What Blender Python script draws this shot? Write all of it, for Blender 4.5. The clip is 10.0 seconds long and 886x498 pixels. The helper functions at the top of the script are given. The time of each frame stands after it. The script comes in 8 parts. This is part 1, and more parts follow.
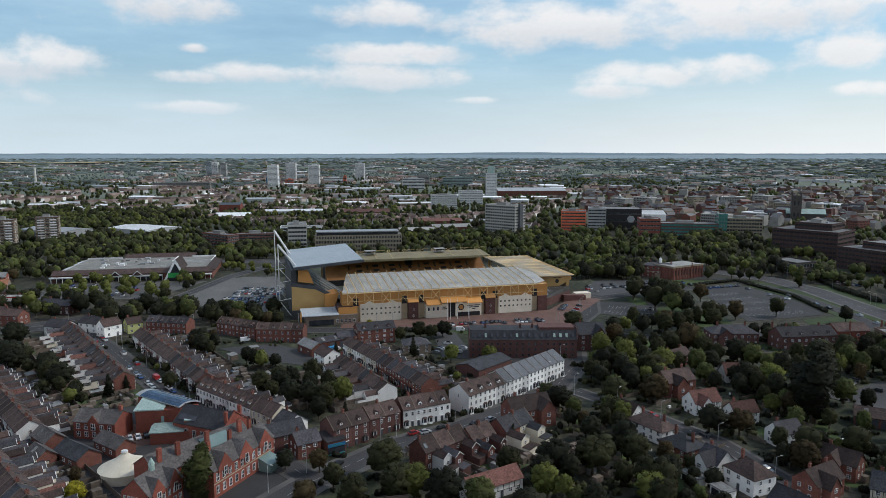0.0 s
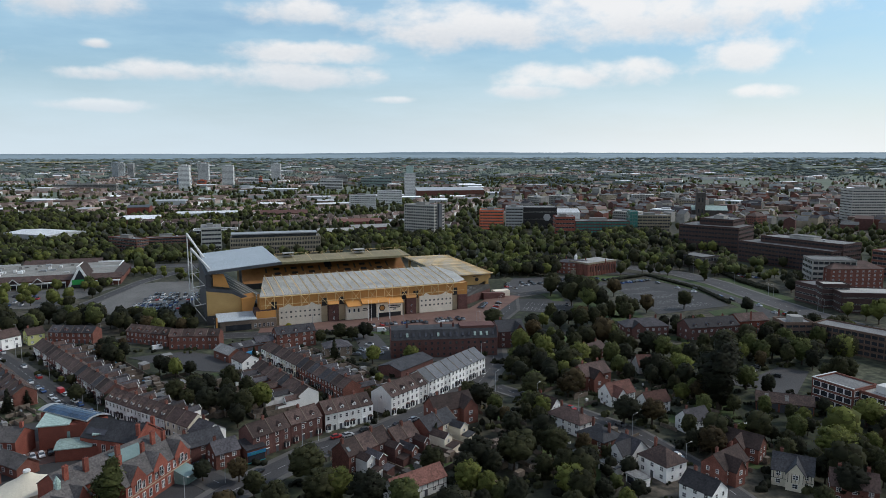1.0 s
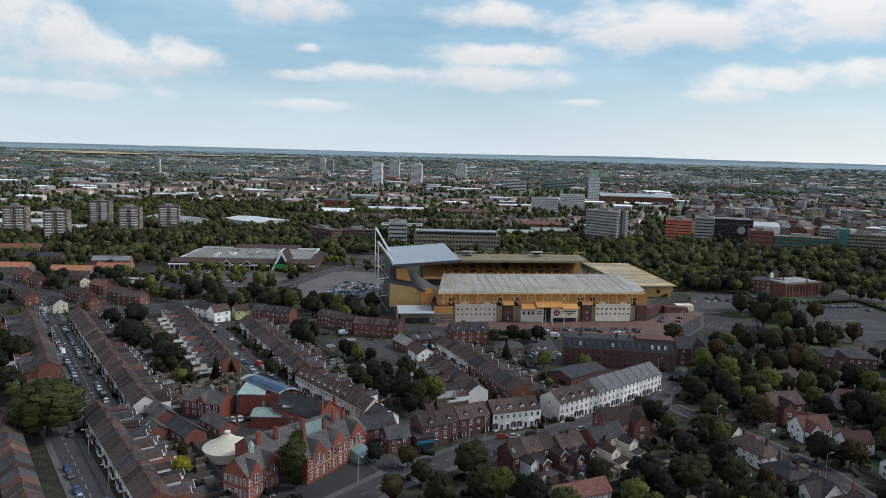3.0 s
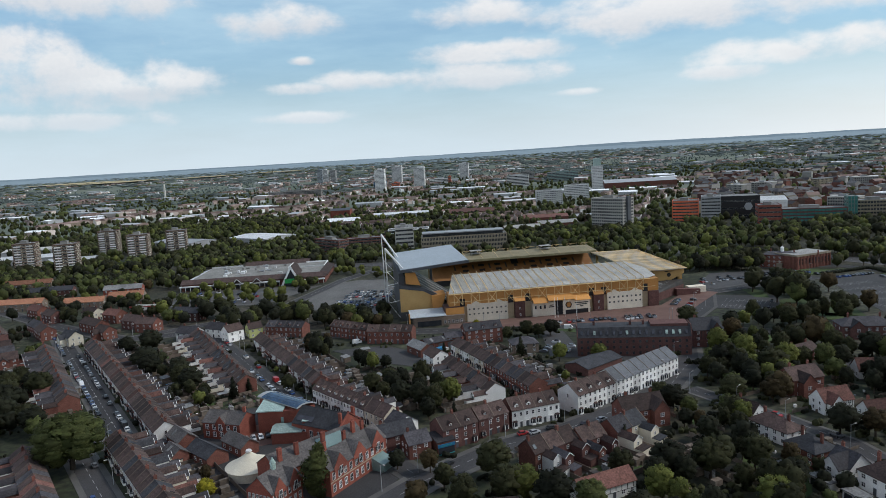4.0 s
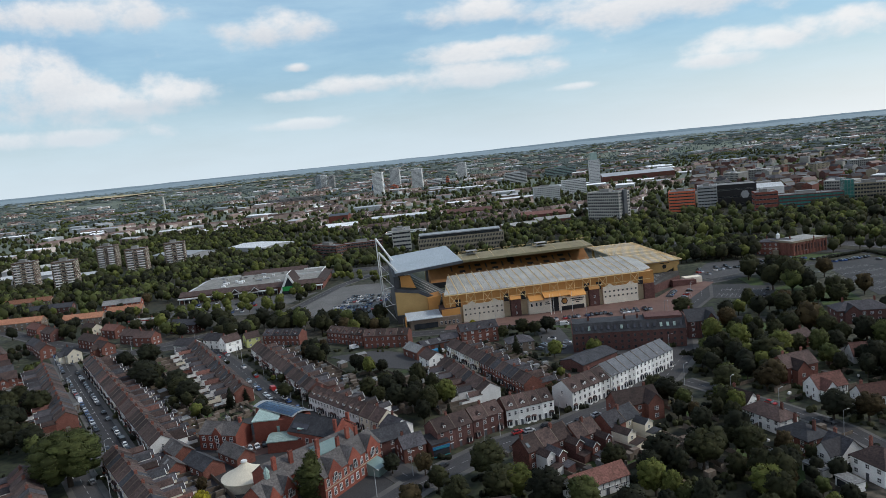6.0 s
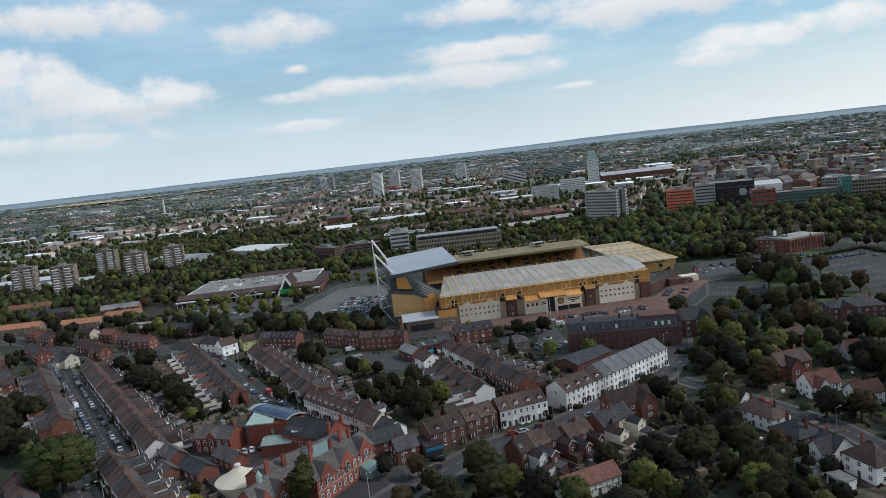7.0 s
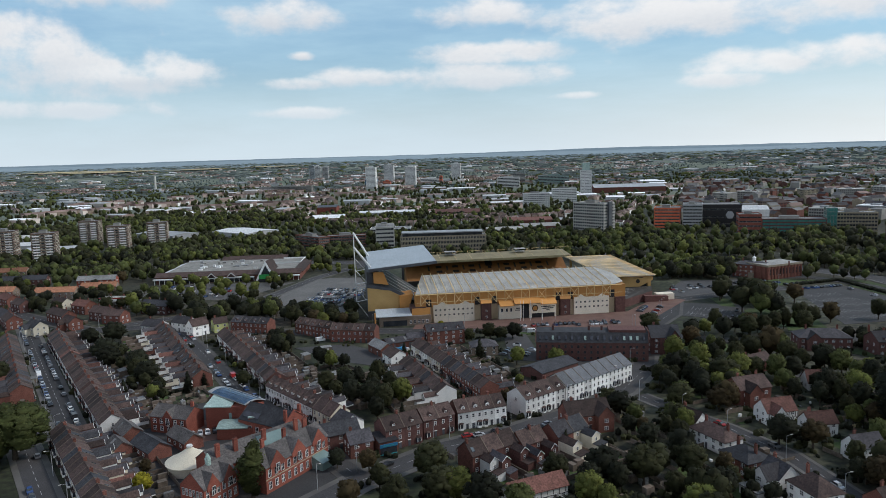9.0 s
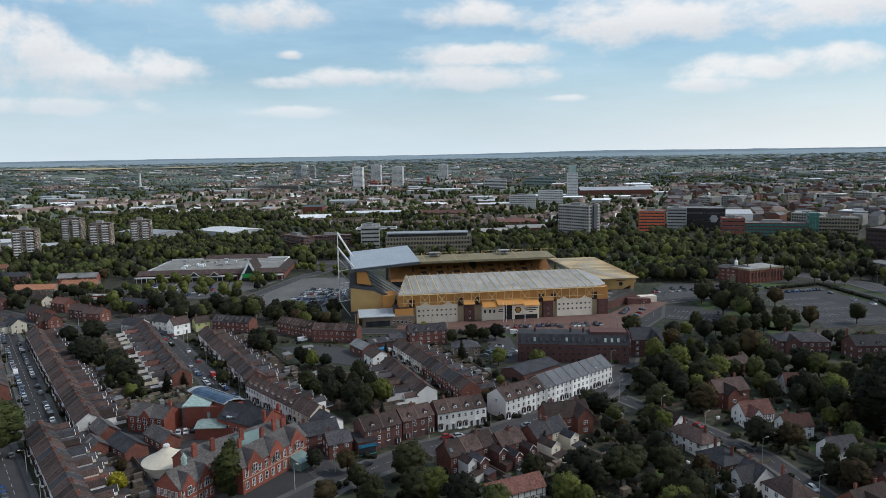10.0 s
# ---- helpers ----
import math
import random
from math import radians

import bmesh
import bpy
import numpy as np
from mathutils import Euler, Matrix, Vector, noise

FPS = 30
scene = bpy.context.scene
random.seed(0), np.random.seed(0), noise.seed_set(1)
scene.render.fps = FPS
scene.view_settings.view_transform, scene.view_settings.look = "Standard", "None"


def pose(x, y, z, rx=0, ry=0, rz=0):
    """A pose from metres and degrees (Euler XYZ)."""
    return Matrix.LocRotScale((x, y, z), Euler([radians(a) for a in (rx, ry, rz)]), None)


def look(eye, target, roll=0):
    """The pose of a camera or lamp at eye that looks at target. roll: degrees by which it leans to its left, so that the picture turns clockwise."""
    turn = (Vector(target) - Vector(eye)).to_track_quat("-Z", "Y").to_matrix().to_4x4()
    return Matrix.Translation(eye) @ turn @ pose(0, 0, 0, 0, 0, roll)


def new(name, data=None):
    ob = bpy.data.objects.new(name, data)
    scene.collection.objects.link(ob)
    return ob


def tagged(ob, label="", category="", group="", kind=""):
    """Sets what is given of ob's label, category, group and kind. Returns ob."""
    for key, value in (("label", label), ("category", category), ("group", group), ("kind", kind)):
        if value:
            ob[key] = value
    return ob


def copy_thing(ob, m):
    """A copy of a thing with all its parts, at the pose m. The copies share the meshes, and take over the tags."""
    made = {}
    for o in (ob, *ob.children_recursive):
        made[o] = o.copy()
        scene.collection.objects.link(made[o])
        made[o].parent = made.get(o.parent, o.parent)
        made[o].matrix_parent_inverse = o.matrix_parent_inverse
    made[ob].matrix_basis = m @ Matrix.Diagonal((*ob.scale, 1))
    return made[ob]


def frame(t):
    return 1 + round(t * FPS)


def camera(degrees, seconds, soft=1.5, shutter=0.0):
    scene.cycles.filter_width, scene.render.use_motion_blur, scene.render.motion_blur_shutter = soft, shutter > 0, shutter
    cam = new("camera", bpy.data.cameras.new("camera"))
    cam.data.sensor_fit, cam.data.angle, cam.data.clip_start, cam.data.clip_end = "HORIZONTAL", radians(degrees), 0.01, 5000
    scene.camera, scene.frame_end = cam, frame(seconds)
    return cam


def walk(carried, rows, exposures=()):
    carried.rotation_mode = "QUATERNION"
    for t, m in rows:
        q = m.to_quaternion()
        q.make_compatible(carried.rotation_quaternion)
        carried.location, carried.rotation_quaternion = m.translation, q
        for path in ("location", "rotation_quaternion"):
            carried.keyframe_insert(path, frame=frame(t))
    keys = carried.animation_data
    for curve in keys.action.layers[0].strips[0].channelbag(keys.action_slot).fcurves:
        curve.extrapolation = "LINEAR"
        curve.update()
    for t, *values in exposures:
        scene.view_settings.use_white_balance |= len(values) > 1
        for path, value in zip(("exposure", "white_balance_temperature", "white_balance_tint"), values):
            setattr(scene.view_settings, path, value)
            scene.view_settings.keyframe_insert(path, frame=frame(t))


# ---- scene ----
cam = camera(64.2, 10.0, soft=0.6)
PATH = [
    (0, (-7.739, -0.446, 98.092), (-7.739, 1.536, 97.824), -0.0),
    (0.5, (-6.991, -0.308, 98.258), (-6.888, 1.671, 97.99), -0.1),
    (1, (-7.77, -0.396, 98.357), (-7.544, 1.573, 98.088), -0.1),
    (1.5, (-7.918, -0.525, 98.233), (-7.86, 1.456, 97.964), -0.1),
    (2, (-8.43, -0.789, 98.528), (-8.479, 1.192, 98.259), -0.1),
    (2.5, (-7.937, -0.952, 98.718), (-8.192, 1.013, 98.449), 0.2),
    (2.7, (-7.687, -0.967, 98.761), (-7.96, 0.996, 98.492), 2.3),
    (3.8, (-6.089, -0.721, 99.16), (-6.389, 1.238, 98.893), -3.0),
    (4, (-5.711, -0.598, 99.264), (-6.014, 1.361, 98.998), -3.4),
    (4.5, (-4.549, -0.503, 99.394), (-4.854, 1.455, 99.129), -4.2),
    (5, (-3.187, -0.358, 99.517), (-3.496, 1.6, 99.252), -4.9),
    (5.5, (-1.852, -0.237, 99.583), (-2.162, 1.721, 99.318), -5.4),
    (5.7, (-1.213, -0.202, 99.592), (-1.523, 1.756, 99.327), -5.6),
    (6.8, (2.556, 0.106, 99.639), (2.242, 2.064, 99.376), -6.4),
    (7, (3.153, 0.212, 99.68), (2.839, 2.17, 99.417), -6.5),
    (7.5, (4.849, 0.353, 99.701), (4.535, 2.311, 99.439), -6.6),
    (8, (6.591, 0.63, 99.666), (6.278, 2.588, 99.403), -6.6),
    (8.5, (8.445, 0.787, 99.534), (8.131, 2.745, 99.272), -6.7),
    (8.7, (9.278, 0.905, 99.471), (8.97, 2.864, 99.207), -5.5),
    (8.8, (9.591, 0.909, 99.445), (9.292, 2.869, 99.179), -3.7),
    (9, (9.984, 0.818, 99.43), (9.696, 2.779, 99.162), -1.7),
    (9.5, (10.683, 0.567, 99.515), (10.401, 2.529, 99.247), -0.1),
    (10, (12.022, 1.223, 99.227), (11.77, 3.189, 98.961), -1.0),
]
walk(cam, [(t, look(eye, target, roll)) for t, eye, target, roll in PATH])
# ---- light ----
SUN_AZ, SUN_EL = 82.0, 42.0            # degrees clockwise from the view's north (+y), and above the horizon
world = bpy.data.worlds.new("world")
scene.world = world
world.use_nodes = True


def link(nt, a, b):
    nt.links.new(a, b)


def build_sky():
    nt = world.node_tree
    nt.nodes.clear()
    N = nt.nodes.new
    out, bg = N("ShaderNodeOutputWorld"), N("ShaderNodeBackground")
    sky = N("ShaderNodeTexSky")
    sky.sky_type, sky.sun_disc = "NISHITA", False
    sky.sun_elevation, sky.sun_rotation = radians(SUN_EL), radians(SUN_AZ)
    sky.air_density, sky.dust_density, sky.ozone_density = 1.0, 2.2, 1.0
    tc, sep = N("ShaderNodeTexCoord"), N("ShaderNodeSeparateXYZ")
    link(nt, tc.outputs["Generated"], sep.inputs[0])

    def math_(op, p, q=None, clamp=False):
        n = N("ShaderNodeMath"); n.operation, n.use_clamp = op, clamp
        for i, v in enumerate((p, q)):
            if v is None:
                continue
            if isinstance(v, (int, float)):
                n.inputs[i].default_value = v
            else:
                link(nt, v, n.inputs[i])
        return n.outputs[0]

    def span(v, a0, a1, b0, b1, smooth=True):
        n = N("ShaderNodeMapRange")
        n.interpolation_type = "SMOOTHSTEP" if smooth else "LINEAR"
        for k, w in zip(("From Min", "From Max", "To Min", "To Max"), (a0, a1, b0, b1)):
            n.inputs[k].default_value = w
        link(nt, v, n.inputs["Value"])
        return n.outputs[0]
    X, Y, Z = sep.outputs
    # where in the sky: across (tangent of the bearing) and up (tangent of the height)
    ahead = math_("MAXIMUM", Y, 0.05)
    flat = math_("SQRT", math_("ADD", math_("MULTIPLY", X, X), math_("MULTIPLY", Y, Y)))
    up = math_("DIVIDE", Z, math_("MAXIMUM", flat, 0.02))
    spot = N("ShaderNodeCombineXYZ")
    link(nt, math_("DIVIDE", X, ahead), spot.inputs[0]); link(nt, up, spot.inputs[1])
    # a cloud layer over the whole sky: the direction divided by its height
    high = math_("ADD", math_("MAXIMUM", Z, 0.0), 0.06)
    layer = N("ShaderNodeCombineXYZ")
    link(nt, math_("DIVIDE", X, high), layer.inputs[0]); link(nt, math_("DIVIDE", Y, high), layer.inputs[1])
    shift = N("ShaderNodeVectorMath"); shift.operation = "ADD"; shift.inputs[1].default_value = SKY_SHIFT
    link(nt, layer.outputs[0], shift.inputs[0])

    def noise_(src, scale, detail, rough):
        n = N("ShaderNodeTexNoise")
        n.inputs["Scale"].default_value, n.inputs["Detail"].default_value, n.inputs["Roughness"].default_value = scale, detail, rough
        link(nt, src, n.inputs[0])
        return n.outputs["Fac"]
    def at_scale(sx, sy):
        n = N("ShaderNodeMapping"); n.inputs["Scale"].default_value = (sx, sy, 1)
        link(nt, spot.outputs[0], n.inputs[0])
        return n.outputs[0]
    # heaped outlines, fine and smooth, to tell lit swells from grey hollows
    heap = noise_(at_scale(15, 27), 1.0, 9, 0.52)
    heap_low = noise_(at_scale(15, 27), 1.0, 2, 0.5)
    broad = noise_(shift.outputs[0], 0.42, 3, 0.5)
    # the banks of cloud ahead: across, up, half width, half height; tops heaped, feet flatter
    bank, rise = None, None
    for a0, e0, ra, re_ in CLOUDS:
        d = N("ShaderNodeVectorMath"); d.operation = "SUBTRACT"; d.inputs[1].default_value = (a0, e0, 0)
        link(nt, spot.outputs[0], d.inputs[0])
        q = N("ShaderNodeVectorMath"); q.operation = "MULTIPLY"; q.inputs[1].default_value = (1 / ra, 1 / re_, 0)
        link(nt, d.outputs[0], q.inputs[0])
        r = N("ShaderNodeVectorMath"); r.operation = "LENGTH"
        link(nt, q.outputs[0], r.inputs[0])
        v = span(r.outputs["Value"], 0.2, 1.75, 1.0, 0.0)
        part_ = N("ShaderNodeSeparateXYZ"); link(nt, q.outputs[0], part_.inputs[0])
        top = math_("MULTIPLY", v, part_.outputs[1])
        bank = v if bank is None else math_("MAXIMUM", bank, v)
        rise = top if rise is None else math_("ADD", rise, top)
    # above and behind the view the same broken cloud goes on
    beyond = math_("MAXIMUM", span(up, 0.2, 0.34, 0.0, 1.0), span(Y, 0.45, 0.62, 1.0, 0.0))
    lay = math_("MULTIPLY", math_("MULTIPLY", beyond, span(broad, 0.38, 0.56, 0.0, 1.0)), 0.95)
    mass = math_("MAXIMUM", bank, lay)
    swell = math_("ADD", math_("MULTIPLY", mass, 0.6), math_("MULTIPLY", heap, 1.12))
    cover = span(swell, 0.76, 1.2, 0.0, 1.0)
    # bright heaped tops, grey flat feet
    lit = math_("ADD", math_("MULTIPLY", rise, 0.34), math_("MULTIPLY", math_("SUBTRACT", heap, heap_low), 1.1))
    cloud = N("ShaderNodeMixRGB")
    cloud.inputs[1].default_value, cloud.inputs[2].default_value = (6.6, 6.9, 7.4, 1), (9.2, 9.1, 9.1, 1)
    link(nt, span(math_("ADD", lit, math_("MULTIPLY", span(X, -0.3, 0.6, 0.0, 1.0), 0.26)), -0.3, 0.34, 0.0, 1.0), cloud.inputs[0])
    blue = N("ShaderNodeMixRGB"); blue.blend_type = "MULTIPLY"; blue.inputs[0].default_value = 1
    blue.inputs[2].default_value = SKY_TINT
    link(nt, sky.outputs[0], blue.inputs[1])
    mixc = N("ShaderNodeMixRGB")
    # a thin veil of high cloud, and heavy grey cloud overhead and behind
    veil = N("ShaderNodeMixRGB"); veil.inputs[2].default_value = (5.3, 7.4, 8.7, 1)
    link(nt, span(noise_(at_scale(2.5, 13), 1.0, 6, 0.6), 0.3, 0.75, 0.3, 0.75), veil.inputs[0]); link(nt, blue.outputs[0], veil.inputs[1])
    heavy = N("ShaderNodeMixRGB"); heavy.inputs[2].default_value = (2.8, 2.6, 3.7, 1)
    link(nt, span(up, 0.3, 0.85, 0.0, 0.92), heavy.inputs[0]); link(nt, cloud.outputs[0], heavy.inputs[1])
    link(nt, math_("MULTIPLY", cover, 0.9), mixc.inputs[0]); link(nt, veil.outputs[0], mixc.inputs[1]); link(nt, heavy.outputs[0], mixc.inputs[2])
    thin = N("ShaderNodeMixRGB"); thin.inputs[2].default_value = (6.9, 8.1, 9.0, 1)
    # the low haze is whiter towards the sun
    haze = N("ShaderNodeMixRGB")
    haze.inputs[1].default_value, haze.inputs[2].default_value = (6.9, 8.0, 8.8, 1), (9.2, 9.5, 9.6, 1)
    link(nt, span(X, -0.15, 0.6, 0.0, 1.0), haze.inputs[0]); link(nt, haze.outputs[0], thin.inputs[2])
    link(nt, span(Z, -0.02, 0.15, 0.94, 0.0), thin.inputs[0]); link(nt, mixc.outputs[0], thin.inputs[1])
    link(nt, thin.outputs[0], bg.inputs[0])
    bg.inputs[1].default_value = SKY_STRENGTH
    link(nt, bg.outputs[0], out.inputs[0])


SKY_SHIFT, SKY_STRENGTH, SKY_TINT = (3.1, 1.7, 0.4), 0.1, (0.8, 1.16, 1.4, 1)
CLOUDS = ((-0.761, 0.146, 0.101, 0.039), (-0.693, 0.108, 0.15, 0.034), (-0.537, 0.115, 0.08, 0.025), (-0.594, 0.101, 0.126, 0.015), (-0.701, 0.214, 0.218, 0.024),
          (-0.372, 0.189, 0.097, 0.024), (-0.255, 0.106, 0.092, 0.013), (-0.348, 0.099, 0.059, 0.01), (-0.08, 0.188, 0.092, 0.022), (-0.068, 0.134, 0.126, 0.018),
          (-0.086, 0.105, 0.134, 0.02), (0.144, 0.17, 0.17, 0.036), (0.271, 0.101, 0.092, 0.02), (0.381, 0.111, 0.076, 0.02), (0.044, 0.073, 0.035, 0.006),
          (-0.344, 0.136, 0.022, 0.007), (-0.73, 0.067, 0.176, 0.012), (-0.335, 0.06, 0.084, 0.009), (0.422, 0.178, 0.235, 0.044), (0.549, 0.122, 0.092, 0.024),
          (0.592, 0.078, 0.059, 0.01), (0.24, 0.085, 0.076, 0.012), (0.552, 0.185, 0.168, 0.034))
build_sky()
sun = new("sun", bpy.data.lights.new("sun", "SUN"))
sun.data.energy, sun.data.angle, sun.data.color = 1.8, radians(8), (1.0, 0.92, 0.86)
a, e = radians(SUN_AZ), radians(SUN_EL)
sun.matrix_basis = look((math.sin(a) * 500, math.cos(a) * 500, 500 * math.tan(e)), (0, 0, 0))
scene.view_settings.exposure = 0.0


# ---- materials ----
def material(name, c1, c2, scale=0.6, rough=0.8, metal=0.0, fine=6.0, vary=0.25, bump=0.15, island=0.0, spec=0.4, stretch=(1, 1, 1), grain=0.2):
    """Two tones in soft stains with a fine grain over them, differing a little from thing to thing."""
    m = bpy.data.materials.new(name)
    m.use_nodes = True
    nt = m.node_tree
    N, b = nt.nodes.new, nt.nodes["Principled BSDF"]
    tc, info = N("ShaderNodeTexCoord"), N("ShaderNodeObjectInfo")
    mp = N("ShaderNodeMapping"); mp.inputs["Scale"].default_value = stretch
    link(nt, tc.outputs["Object"], mp.inputs[0])
    w = N("ShaderNodeMath"); w.operation = "MULTIPLY"; w.inputs[1].default_value = 40
    link(nt, info.outputs["Random"], w.inputs[0])
    n1 = N("ShaderNodeTexNoise"); n1.noise_dimensions = "4D"
    n1.inputs["Scale"].default_value, n1.inputs["Detail"].default_value = scale, 4
    link(nt, mp.outputs[0], n1.inputs["Vector"]); link(nt, w.outputs[0], n1.inputs["W"])
    n2 = N("ShaderNodeTexNoise"); n2.inputs["Scale"].default_value, n2.inputs["Detail"].default_value = fine, 3
    link(nt, mp.outputs[0], n2.inputs["Vector"])
    r1 = N("ShaderNodeMapRange"); r1.inputs["From Min"].default_value, r1.inputs["From Max"].default_value = 0.32, 0.68
    link(nt, n1.outputs["Fac"], r1.inputs["Value"])
    mix = N("ShaderNodeMixRGB")
    mix.inputs[1].default_value, mix.inputs[2].default_value = (*c1, 1), (*c2, 1)
    link(nt, r1.outputs[0], mix.inputs[0])
    hsv = N("ShaderNodeHueSaturation")
    # value: grain times a tone of the thing's own (or of each piece's own)
    g = N("ShaderNodeMapRange"); g.inputs["From Min"].default_value, g.inputs["From Max"].default_value = 0.25, 0.75
    g.inputs["To Min"].default_value, g.inputs["To Max"].default_value = 1 - grain, 1 + grain
    link(nt, n2.outputs["Fac"], g.inputs["Value"])
    o = N("ShaderNodeMapRange"); o.inputs["To Min"].default_value, o.inputs["To Max"].default_value = 1 - vary, 1 + vary
    link(nt, info.outputs["Random"], o.inputs["Value"])
    mul = N("ShaderNodeMath"); mul.operation = "MULTIPLY"
    link(nt, g.outputs[0], mul.inputs[0]); link(nt, o.outputs[0], mul.inputs[1])
    last = mul
    if island:
        geo = N("ShaderNodeNewGeometry")
        q = N("ShaderNodeMapRange"); q.inputs["To Min"].default_value, q.inputs["To Max"].default_value = 1 - island, 1 + island
        link(nt, geo.outputs["Random Per Island"], q.inputs["Value"])
        last = N("ShaderNodeMath"); last.operation = "MULTIPLY"
        link(nt, mul.outputs[0], last.inputs[0]); link(nt, q.outputs[0], last.inputs[1])
    link(nt, last.outputs[0], hsv.inputs["Value"])
    link(nt, mix.outputs[0], hsv.inputs["Color"])
    link(nt, hsv.outputs[0], b.inputs["Base Color"])
    b.inputs["Roughness"].default_value, b.inputs["Metallic"].default_value = rough, metal
    b.inputs["Specular IOR Level"].default_value = spec
    if bump:
        bp = N("ShaderNodeBump"); bp.inputs["Strength"].default_value, bp.inputs["Distance"].default_value = bump, 0.05
        link(nt, n2.outputs["Fac"], bp.inputs["Height"]); link(nt, bp.outputs[0], b.inputs["Normal"])
    return m


